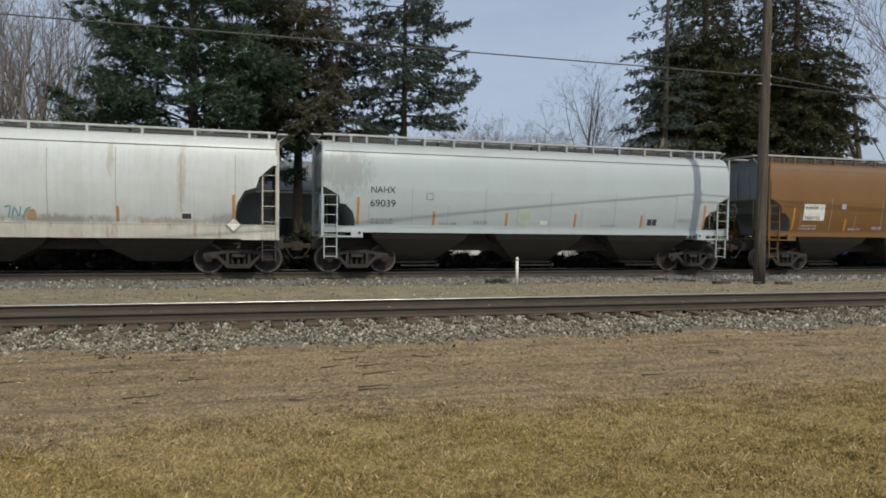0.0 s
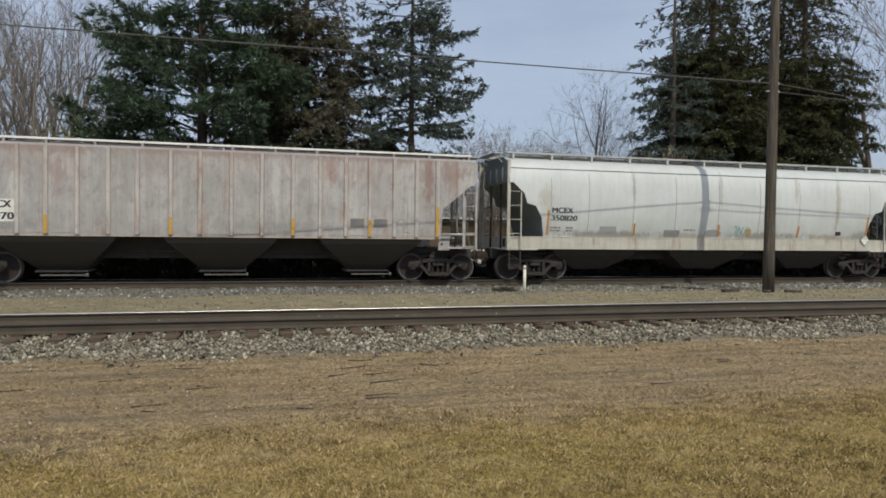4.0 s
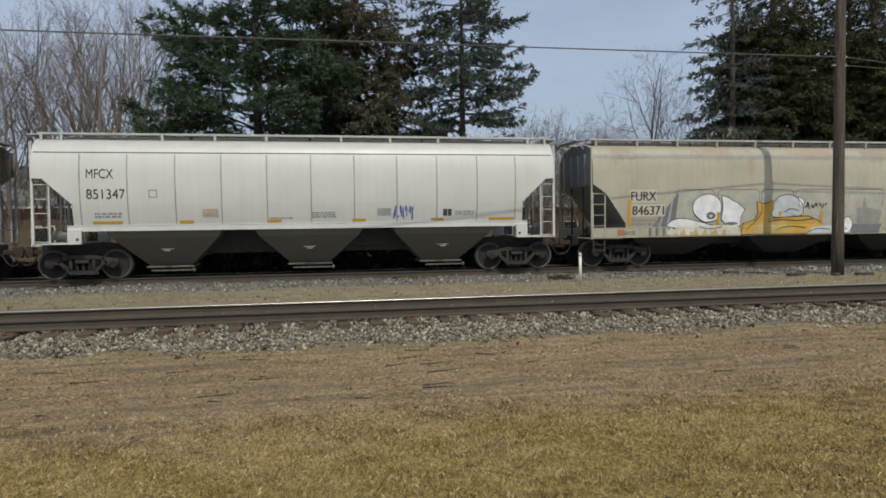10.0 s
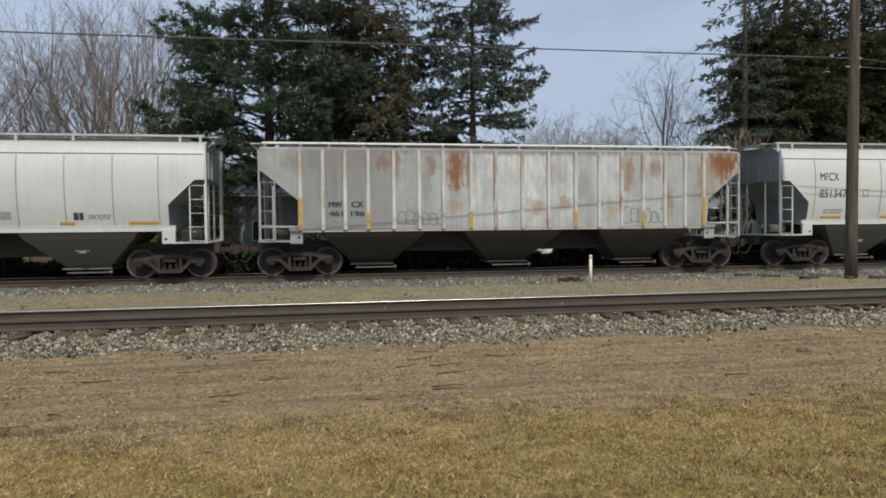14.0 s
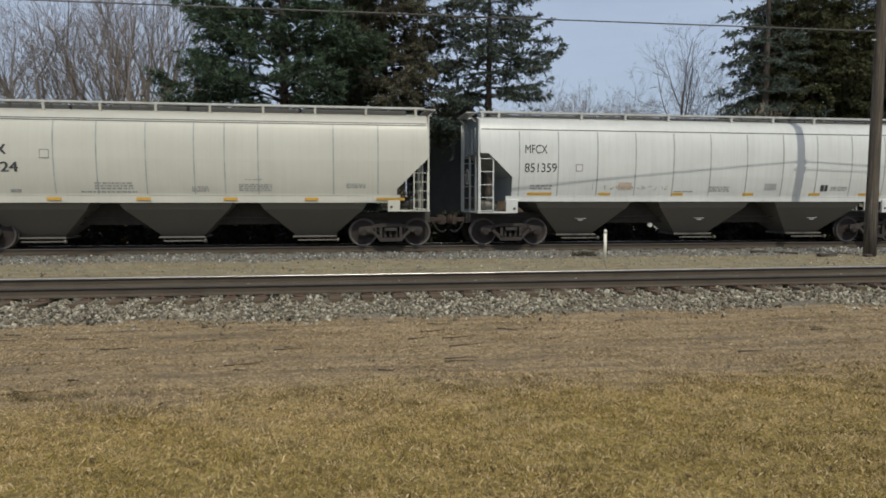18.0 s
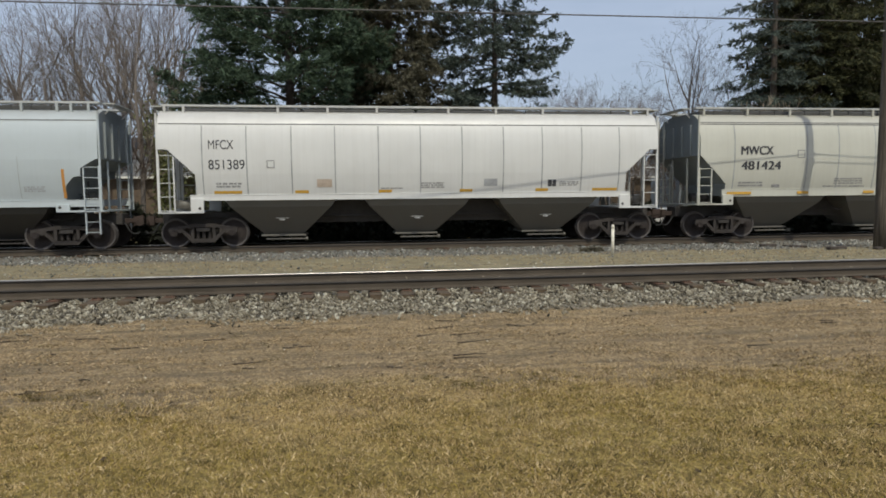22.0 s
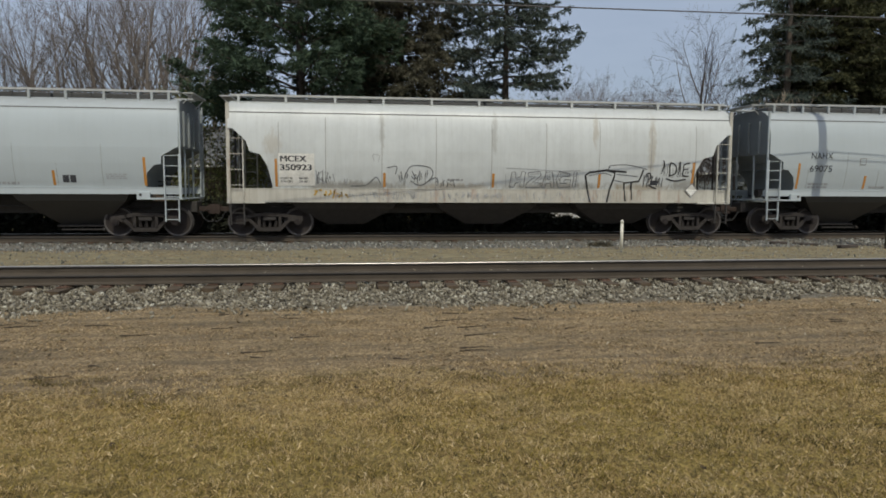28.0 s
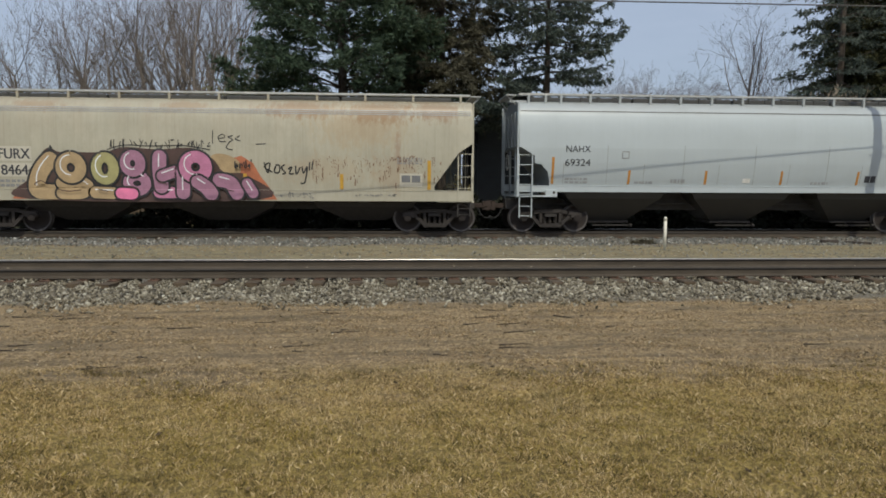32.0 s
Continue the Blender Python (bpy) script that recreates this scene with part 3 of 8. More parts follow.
def stones(name, n, x0, x1, y0, y1, size, mat, keep=None, lift=0.0, label=""):
    """Crushed rock: small angular blocks scattered on the ground, one heap."""
    base = np.array([(-1, -1, -1), (1, -1, -1), (1, 1, -1), (-1, 1, -1), (-1, -1, 1), (1, -1, 1), (1, 1, 1), (-1, 1, 1)]) * 0.66
    tri = np.array([(0, 2, 1), (0, 3, 2), (4, 5, 6), (4, 6, 7), (0, 1, 5), (0, 5, 4), (1, 2, 6), (1, 6, 5), (2, 3, 7), (2, 7, 6), (3, 0, 4), (3, 4, 7)])
    x, y = rng.uniform(x0, x1, n), rng.uniform(y0, y1, n)
    if keep is not None:
        ok = keep(x, y)
        x, y = x[ok], y[ok]
        n = len(x)
    s = size * (0.45 + 1.25 * rng.uniform(0, 1, (n, 1, 1)) ** 1.8)
    shape = (base[None] * rng.uniform(0.55, 1.25, (n, 8, 1)) + rng.uniform(-0.25, 0.25, (n, 8, 3))) * s * rng.uniform(0.55, 1.25, (n, 1, 3))
    tip = rng.normal(0, 0.45, (n, 1, 2))
    shape[..., 2] = 0.8 * shape[..., 2] + shape[..., 0] * tip[..., 0] + shape[..., 1] * tip[..., 1]
    a = rng.uniform(0, math.tau, n)
    c, d = np.cos(a)[:, None], np.sin(a)[:, None]
    sx, sy = shape[..., 0] * c - shape[..., 1] * d, shape[..., 0] * d + shape[..., 1] * c
    z = ground_z(x, y) + (lift(x, y) if callable(lift) else lift) + rng.uniform(-0.01, 0.03, n)
    verts = np.stack([sx + x[:, None], sy + y[:, None], shape[..., 2] + z[:, None]], -1).reshape(-1, 3)
    faces = (tri[None] + 8 * np.arange(n)[:, None, None]).reshape(-1, 3)
    ob = new(name, indexed(name, verts, faces, mat))
    return tagged(ob, label, "gravel", kind="stuff")


def island_colour(name, *stops, rough=0.9):
    """A material whose pieces differ one from the next."""
    m, nt, b = material(name, rough)
    g = nt.nodes.new("ShaderNodeNewGeometry")
    n = noise_tex(nt, coords(nt), 40, 4, 0.7)
    c = ramp(nt, g.outputs["Random Per Island"], *stops)
    link(nt, blend(nt, 0.35, c, blend(nt, ramp(nt, n, (0.35, 0.25), (0.65, 1.0)), (0.02, 0.02, 0.02), c)), b.inputs["Base Color"])
    return m


def blades(name, n, x0, x1, y0, y1, high, wide, mat, flat=0.0, density=None, label="", category="grass"):
    """Short grass: single bent blades, or straw lying flat."""
    x, y = rng.uniform(x0, x1, n), rng.uniform(y0, y1, n)
    if density is not None:
        ok = rng.uniform(0, 1, n) < density(x, y)
        x, y = x[ok], y[ok]
        n = len(x)
    a, h = rng.uniform(0, math.tau, n), high * rng.uniform(0.45, 1.4, n)
    lean = np.clip(rng.normal(0.9, 0.35, n), 0, 1.5) if not flat else rng.uniform(1.25, 1.55, n)
    z = ground_z(x, y)
    dx, dy = np.cos(a), np.sin(a)
    b = rng.uniform(0, math.tau, n)
    wx, wy = np.cos(b) * wide, np.sin(b) * wide
    out, up = h * np.sin(lean), h * np.cos(lean) + (0.012 if flat else 0)
    p0 = np.stack([x - wx, y - wy, z - 0.004], -1)
    p1 = np.stack([x + wx, y + wy, z - 0.004], -1)
    p2 = np.stack([x + dx * out * 0.45 + wx * 0.8, y + dy * out * 0.45 + wy * 0.8, z + up * 0.75], -1)
    p3 = np.stack([x + dx * out, y + dy * out, z + up], -1)
    return tagged(new(name, from_arrays(name, np.stack([p0, p1, p2, p0, p2, p3], 1), 3, mat)), label, category, kind="stuff")


build_ground()
build_track(NEAR_Y, (-16, 40), "empty railway track with rusty rails on dark wooden ties")
build_track(FAR_Y, (-26, 54), "railway track under the passing train")
ballast_mat = island_colour("crushed_limestone", (0.0, (0.055, 0.046, 0.032)), (0.30, (0.17, 0.145, 0.10)), (0.65, (0.29, 0.255, 0.185)), (0.90, (0.42, 0.385, 0.295)), (1.0, (0.60, 0.57, 0.46)))
grey_ballast = island_colour("grey_crushed_rock", (0.0, (0.07, 0.068, 0.055)), (0.4, (0.18, 0.18, 0.165)), (0.88, (0.30, 0.30, 0.275)), (1.0, (0.75, 0.73, 0.64)))


def between_ties(x, y):
    """How far a place is from the nearest tie, 0 on it to 1 midway."""
    u = ((x + 16) / TIE_STEP + 0.5) % 1 - 0.5
    return np.abs(u) * 2


def shoulder(x, y):
    edge = 10.35 + 0.22 * np.sin(1.7 * x + 0.5) + 0.15 * np.sin(4.1 * x) + 0.012 * x
    return np.clip((y - edge) / 0.5, 0.03, 1) * np.where(y > 12.0, between_ties(x, y) > 0.35, 1) > rng.uniform(0, 1, len(x))


stones("track_ballast", 44000, -10, 22, 9.9, 12.60, 0.027, ballast_mat, shoulder, lambda x, y: np.clip((y - 11.2) / 1.0, 0, 1) * (0.035 * between_ties(x, y)), "pale crushed stone heaped beside the empty track")
stones("crib_ballast", 7000, -10, 22, 12.6, 14.9, 0.030, ballast_mat, lambda x, y: between_ties(x, y) > 0.35, 0.02, "pale crushed stone between the ties")
stones("far_ballast", 15000, -16, 32, 19.2, 22.6, 0.028, grey_ballast, lambda x, y: rng.uniform(0, 1, len(x)) < np.clip((y - 19.3 - 0.25 * np.sin(0.9 * x)) / 0.6, 0.04, 1), label="grey crushed stone under the far track")
straw = island_colour("dead_lawn_grass", (0.0, (0.156, 0.100, 0.038)), (0.3, (0.395, 0.280, 0.116)), (0.6, (0.582, 0.425, 0.193)), (0.8, (0.353, 0.265, 0.099)), (0.9, (0.686, 0.520, 0.257)), (1.0, (0.832, 0.660, 0.395)))
green_grass = island_colour("first_green_grass", (0.0, (0.1055, 0.0775, 0.0181)), (0.5, (0.2642, 0.1989, 0.0424)), (1.0, (0.4429, 0.3315, 0.0812)))
bright_straw = island_colour("bleached_straw", (0.0, (0.353, 0.250, 0.110)), (0.5, (0.582, 0.430, 0.209)), (1.0, (0.832, 0.660, 0.417)))
old_grass = island_colour("dark_matted_grass", (0.0, (0.0633, 0.0490, 0.0144)), (0.6, (0.1376, 0.1020, 0.0289)), (1.0, (0.2320, 0.1734, 0.0569)))
clod_mat = island_colour("earth_clods", (0.0, (0.1250, 0.0912, 0.0517)), (0.6, (0.2500, 0.1860, 0.1035)), (0.92, (0.4000, 0.3120, 0.1955)), (1.0, (0.7750, 0.6840, 0.5175)))
litter = island_colour("grey_brown_thatch", (0.0, (0.1146, 0.0777, 0.0408)), (0.5, (0.3426, 0.2391, 0.1261)), (0.9, (0.5574, 0.4125, 0.2294)), (1.0, (0.7601, 0.5978, 0.3900)))


def patchy(x, y, shift=0.0):
    return np.clip(0.5 + 0.6 * np.sin(0.8 * x + 1.7 * y + shift) * np.sin(1.1 * x - 0.6 * y + 2 * shift) + 0.25 * np.sin(3.1 * x + 2.3 * y), 0, 1)


def lawn_edge(x, y):
    return np.clip((6.95 + 0.12 * np.sin(1.3 * x) + 0.1 * np.sin(3.7 * x + 1) - y) / 0.9, 0, 1)


def tufts(x, y, shift):
    """Clumps of a hand's width."""
    return np.clip(0.5 + 0.45 * np.sin(9.1 * x + 3.3 * y + shift) * np.sin(4.2 * x - 11.0 * y + shift) + 0.4 * np.sin(5.3 * x + 6.1 * y), 0.05, 1)


blades("lawn", 190000, -5.5, 11.5, 3.5, 7.3, 0.042, 0.0023, straw, density=lambda x, y: lawn_edge(x, y) * (0.35 + 0.65 * patchy(x, y, 1.0)) * (0.4 + 0.6 * tufts(x, y, 0.0)), label="short straw-coloured dormant lawn")
blades("lawn_green", 80000, -5.5, 11.5, 3.5, 6.6, 0.042, 0.0023, green_grass, density=lambda x, y: lawn_edge(x, y) * np.clip(patchy(x, y) ** 2 + 0.55 * np.clip((5.6 - y) / 1.2, 0, 1), 0, 1) * tufts(x, y, 1.0), label="olive green blades coming through the dead lawn")
blades("lawn_shade", 60000, -5.5, 11.5, 3.5, 7.0, 0.046, 0.0026, old_grass, density=lambda x, y: lawn_edge(x, y) * patchy(x, y, 3.0) ** 2 * tufts(x, y, 2.0) ** 2, label="dark matted dead grass in the lawn")
blades("thatch", 80000, -8, 14, 6.0, 10.9, 0.05, 0.0032, litter, flat=1, label="flattened grey-brown thatch on bare earth", category="dead grass", density=lambda x, y: np.clip((10.9 - y) / 1.2, 0, 1) * (0.25 + 0.75 * patchy(x, y, 2.0)) * tufts(0.3 * x, y, 0.5))
blades("stubble", 26000, -8, 14, 6.6, 11.0, 0.036, 0.0024, litter, label="sparse upright stubble on bare earth", category="dead grass", density=lambda x, y: np.clip((11.0 - y) / 1.0, 0, 1) * patchy(0.6 * x, 1.4 * y, 4.0) * tufts(x, y, 1.5))
blades("strip_grass", 26000, -14, 28, 15.2, 19.9, 0.06, 0.0035, litter, flat=1, label="flattened dead grass between the tracks", category="dead grass", density=lambda x, y: patchy(0.4 * x, 2.0 * y, 1.2))
stones("earth_clods", 4000, -8, 14, 6.6, 10.8, 0.010, clod_mat, label="small clods and pebbles on the bare earth")
stones("strip_pebbles", 4000, -14, 28, 15.2, 19.6, 0.018, grey_ballast, label="pebbles strewn between the tracks")


def clumps(name, n, per, x0, x1, y0, y1, spread, high, wide, mat, label, seed, flat=False):
    """Tussocks: little bunches of blades that lean outward from a common foot."""
    r = np.random.default_rng(seed)
    cx, cy, k = r.uniform(x0, x1, n), r.uniform(y0, y1, n), r.uniform(0.5, 1.6, n)
    i = np.repeat(np.arange(n), per)
    m = n * per
    ox, oy = r.normal(0, spread, m) * k[i] * 1.6, r.normal(0, spread, m) * k[i]
    x, y = cx[i] + ox, cy[i] + oy
    z = ground_z(x, y)
    a = np.arctan2(oy, ox) + r.normal(0, 0.7, m)
    h = high * r.uniform(0.5, 1.3, m) * np.sqrt(k[i])
    lean = r.uniform(0.3, 1.2, m) if not flat else r.uniform(1.2, 1.5, m)
    b = r.uniform(0, math.tau, m)
    wx, wy = np.cos(b) * wide, np.sin(b) * wide
    tip = np.stack([x + np.cos(a) * h * np.sin(lean), y + np.sin(a) * h * np.sin(lean), z + h * np.cos(lean) + 0.005], -1)
    v_ = np.stack([np.stack([x - wx, y - wy, z - 0.004], -1), np.stack([x + wx, y + wy, z - 0.004], -1), tip], 1)
    return tagged(new(name, from_arrays(name, v_, 3, mat)), label, "grass", kind="stuff")


def twig_litter():
    r = np.random.default_rng(12)
    rows = []
    for _ in range(60):
        x, y, a, ln = r.uniform(-7, 13), r.uniform(6.9, 10.2), r.normal(0, 0.25), r.uniform(0.08, 0.5)
        p = np.array([x, y, float(ground_z(x, y)) + 0.012])
        for k in range(3):
            q = p + np.array([math.cos(a), math.sin(a), 0]) * ln / 3
            q[2] = float(ground_z(q[0], q[1])) + 0.012
            rows.append((*p, *q, 0.009 - 0.002 * k, 0.007 - 0.002 * k))
            p, a = q, a + r.normal(0, 0.25)
    bm = bmesh.new()
    for row in rows:
        tube(bm, [row[:3], row[3:6]], row[6], 5, row[7])
    tagged(part("twig_litter", bm, simple("fallen_twig_bark", (0.06, 0.047, 0.035), 0.95, 0, 0.4, 8, 40)), "thin dark fallen twigs on the bare earth", "twigs", kind="stuff")


clumps("dark_tussocks", 900, 60, -5.5, 11.5, 3.6, 6.9, 0.030, 0.038, 0.0024, old_grass, "dark matted tussocks in the lawn", 31)
clumps("straw_tussocks", 1300, 60, -5.5, 11.5, 3.6, 7.1, 0.040, 0.036, 0.0022, bright_straw, "bleached straw tussocks in the lawn", 32)
clumps("earth_tussocks", 420, 60, -8, 14, 6.9, 10.8, 0.035, 0.035, 0.0032, old_grass, "dark flattened tussocks on the bare earth", 33, True)
clumps("pale_tussocks", 380, 40, -8, 14, 6.9, 11.0, 0.05, 0.040, 0.0026, litter, "pale straw scraps on the bare earth", 34)
twig_litter()
dead_leaf = island_colour("dead_leaves", (0.0, (0.045, 0.030, 0.015)), (0.6, (0.10, 0.066, 0.03)), (1.0, (0.22, 0.15, 0.07)))


def leaf_scatter():
    r = random.Random(11)
    bm = bmesh.new()
    for k in range(95):
        x, y = r.uniform(-5, 11), r.uniform(4.0, 10.0)
        s, a = r.uniform(0.016, 0.036), r.uniform(0, math.tau)
        z = float(ground_z(x, y)) + 0.03
        pts = [(1.2, 0, 0.010), (0.3, 0.55, 0.0), (-0.8, 0.35, 0.016), (-1.1, -0.1, 0.004), (-0.3, -0.5, 0.02), (0.5, -0.4, 0.0)]
        vs = [bm.verts.new((x + s * (px * math.cos(a) - py * math.sin(a)), y + s * (px * math.sin(a) + py * math.cos(a)), z + pz * s * 25)) for px, py, pz in pts]
        bm.faces.new(vs)
    ob = part("leaf_litter", bm, dead_leaf)
    tagged(ob, "scattered curled brown leaves on the lawn", "leaves", kind="stuff")


leaf_scatter()

# ---- the train ----
PROFILES = {   # height over the rail, half width: rounded hopper side, from the sill to the roof walk
    "round": [(1.10, 1.34), (1.35, 1.36), (1.54, 1.39), (1.75, 1.45), (2.0, 1.51), (2.3, 1.56), (2.75, 1.60), (3.2, 1.595), (3.5, 1.57), (3.75, 1.52), (3.93, 1.46), (4.06, 1.38), (4.18, 1.22), (4.28, 0.95), (4.33, 0.5)],
    "mild": [(0.95, 1.50), (1.35, 1.52), (1.7, 1.55), (2.2, 1.585), (2.75, 1.60), (3.3, 1.59), (3.6, 1.57), (3.85, 1.52), (4.0, 1.44), (4.12, 1.30), (4.22, 1.0), (4.28, 0.5)],
    "flat": [(1.45, 1.545), (2.0, 1.55), (3.0, 1.55), (4.0, 1.55), (4.06, 1.45), (4.12, 1.1), (4.18, 0.5)],
}
SPECS = {   # length, side profile, sill (bottom, top), roof seam, walk height, end cut-outs (height, depth), hopper colour, floor of the end platform
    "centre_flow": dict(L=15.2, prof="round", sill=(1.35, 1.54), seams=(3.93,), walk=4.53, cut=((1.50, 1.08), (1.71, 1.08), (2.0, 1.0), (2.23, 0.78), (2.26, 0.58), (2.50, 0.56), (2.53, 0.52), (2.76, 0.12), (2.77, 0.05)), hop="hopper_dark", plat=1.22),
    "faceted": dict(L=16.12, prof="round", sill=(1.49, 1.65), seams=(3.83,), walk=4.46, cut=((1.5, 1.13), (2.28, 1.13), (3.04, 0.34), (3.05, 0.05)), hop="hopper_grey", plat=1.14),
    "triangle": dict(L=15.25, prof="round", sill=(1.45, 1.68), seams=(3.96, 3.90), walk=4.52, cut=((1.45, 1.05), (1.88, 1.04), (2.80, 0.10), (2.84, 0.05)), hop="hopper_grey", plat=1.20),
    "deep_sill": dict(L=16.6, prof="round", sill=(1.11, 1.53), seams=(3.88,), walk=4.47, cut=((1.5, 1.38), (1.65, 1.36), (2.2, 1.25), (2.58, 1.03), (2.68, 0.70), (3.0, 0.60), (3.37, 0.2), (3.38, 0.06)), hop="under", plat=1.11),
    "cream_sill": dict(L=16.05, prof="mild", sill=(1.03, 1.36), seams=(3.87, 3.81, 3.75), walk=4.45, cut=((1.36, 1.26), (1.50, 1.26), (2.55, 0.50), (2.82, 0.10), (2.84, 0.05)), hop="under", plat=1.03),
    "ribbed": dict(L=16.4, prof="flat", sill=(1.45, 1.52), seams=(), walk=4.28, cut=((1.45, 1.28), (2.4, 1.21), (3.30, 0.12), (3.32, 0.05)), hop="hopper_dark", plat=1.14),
}


def half_width(prof, z):
    k = PROFILES[prof]
    return float(np.interp(z, [a for a, _ in k], [b for _, b in k]))


def cut_at(spec, z):
    k = spec["cut"]
    return float(np.interp(z, [a for a, _ in k], [b for _, b in k]))


def body_mesh(spec):
    """The hopper's shell: every level is a ring, drawn in at the ends where the slope sheets are."""
    zs = sorted({z for z, _ in PROFILES[spec["prof"]] if z > spec["sill"][0]} | {z for z, _ in spec["cut"] if z > spec["sill"][0]} | {spec["sill"][0] + 0.02})
    bm = bmesh.new()
    nx, rings = 24, []
    for z in zs:
        w, h = half_width(spec["prof"], z), spec["L"] / 2 - cut_at(spec, z)
        xs = [-h + 2 * h * i / nx for i in range(nx + 1)]
        rings.append([bm.verts.new((x, -w, z)) for x in xs] + [bm.verts.new((x, w, z)) for x in reversed(xs)])
    n = len(rings[0])
    for a, b in zip(rings, rings[1:]):
        for k in range(n):
            f = bm.faces.new((a[k], a[(k + 1) % n], b[(k + 1) % n], b[k]))
            f.smooth = k not in (nx, n - 1)
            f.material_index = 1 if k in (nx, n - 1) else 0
    bm.faces.new(rings[0][::-1])
    bm.faces.new(rings[-1])
    me = bpy.data.meshes.new("body")
    bm.to_mesh(me)
    bm.free()
    me.set_sharp_from_angle(angle=radians(32))
    return me


def wrap(bm, spec, lift, side=-1):
    """Lays a flat drawing of (x, -, z) on the car's side, and over the sill that stands out from it."""
    edge = spec["sill"][1]
    for z in [z for z, _ in PROFILES[spec["prof"]]] + [edge, edge + 0.012]:
        bmesh.ops.bisect_plane(bm, geom=bm.verts[:] + bm.edges[:] + bm.faces[:], plane_co=(0, 0, z), plane_no=(0, 0, 1))
    for v_ in bm.verts:
        w = half_width(spec["prof"], v_.co.z) if v_.co.z > edge + 0.006 else half_width(spec["prof"], edge) + 0.015
        v_.co.y = side * (w + lift)
    return bm


def plate(spec, x0, x1, z0, z1, lift=0.004, side=-1):
    bm = bmesh.new()
    bm.faces.new([bm.verts.new((x, 0, z)) for x, z in ((x0, z0), (x1, z0), (x1, z1), (x0, z1))])
    wrap(bm, spec, lift, side)
    r = bmesh.ops.extrude_face_region(bm, geom=bm.faces[:])
    for v_ in r["geom"]:
        if isinstance(v_, bmesh.types.BMVert):
            v_.co.y += side * 0.004
    bmesh.ops.recalc_face_normals(bm, faces=bm.faces[:])
    return bm


def lettering(text, spec, x0, x1, z0, z1, lift=0.007, on_side=True, bold=0.0):
    """Stencilled letters, fitted to a field on the car's side."""
    cu = bpy.data.curves.new("lettering", "FONT")
    cu.body = text
    tmp = new("lettering_tmp", cu)
    me = bpy.data.meshes.new_from_object(tmp.evaluated_get(bpy.context.evaluated_depsgraph_get()))
    bpy.data.objects.remove(tmp)
    bpy.data.curves.remove(cu)
    bm = bmesh.new()
    bm.from_mesh(me)
    bpy.data.meshes.remove(me)
    a = [min(v_.co[k] for v_ in bm.verts) for k in (0, 1)]
    b = [max(v_.co[k] for v_ in bm.verts) for k in (0, 1)]
    for v_ in bm.verts:
        v_.co = Vector((x0 + (v_.co.x - a[0]) / (b[0] - a[0]) * (x1 - x0), 0, z0 + (v_.co.y - a[1]) / (b[1] - a[1]) * (z1 - z0)))
    if not on_side:
        return bm
    wrap(bm, spec, lift)
    if bold:                          # a second pass of the brush, shifted sideways
        g = bmesh.ops.duplicate(bm, geom=bm.verts[:] + bm.edges[:] + bm.faces[:])["geom"]
        bmesh.ops.translate(bm, verts=[e for e in g if isinstance(e, bmesh.types.BMVert)], vec=(2.5 * bold, -0.0015, 0))
    return bm


def smooth_loop(pts, closed=True, n=6):
    """A rounded line through points."""
    out, k = [], len(pts)
    rng_ = range(k) if closed else range(k - 1)
    for i in rng_:
        p = [Vector(pts[(i + j) % k] if closed else pts[min(max(i + j, 0), k - 1)]) for j in (-1, 0, 1, 2)]
        for s in range(n):
            t = s / n
            out.append(0.5 * ((2 * p[1]) + (p[2] - p[0]) * t + (2 * p[0] - 5 * p[1] + 4 * p[2] - p[3]) * t * t + (3 * p[1] - p[0] - 3 * p[2] + p[3]) * t ** 3))
    if not closed:
        out.append(Vector(pts[-1]))
    return out


def shape(spec, pts, lift, closed=True, rounded=True):
    """A filled patch of spray paint."""
    loop = smooth_loop(pts) if rounded else [Vector(p) for p in pts]
    bm = bmesh.new()
    es = []
    vs = [bm.verts.new((p.x, 0, p.y)) for p in loop]
    for a, b in zip(vs, vs[1:] + vs[:1]):
        es.append(bm.edges.new((a, b)))
    bmesh.ops.triangle_fill(bm, use_beauty=True, edges=es)
    return wrap(bm, spec, lift)


def stroke(bm, pts, w, closed=False, rounded=True):
    """A painted line of width w, still flat."""
    line = smooth_loop(pts, closed, 5) if rounded else [Vector(p) for p in pts]
    if closed:
        line = line + line[:1]
    prev = None
    for i in range(len(line)):
        d = line[min(i + 1, len(line) - 1)] - line[max(i - 1, 0)]
        if d.length < 1e-6:
            continue
        nrm = Vector((-d.y, d.x)).normalized() * w / 2
        cur = [bm.verts.new((q.x, 0, q.y)) for q in (line[i] + nrm, line[i] - nrm)]
        if prev:
            bm.faces.new((prev[0], prev[1], cur[1], cur[0]))
        prev = cur
    return bm


def strokes(spec, lines, w, lift, rounded=True, closed=False):
    bm = bmesh.new()
    for pts in lines:
        stroke(bm, pts, w, closed, rounded)
    return wrap(bm, spec, lift)


# -- running gear, shared by all cars --
GEAR = {}


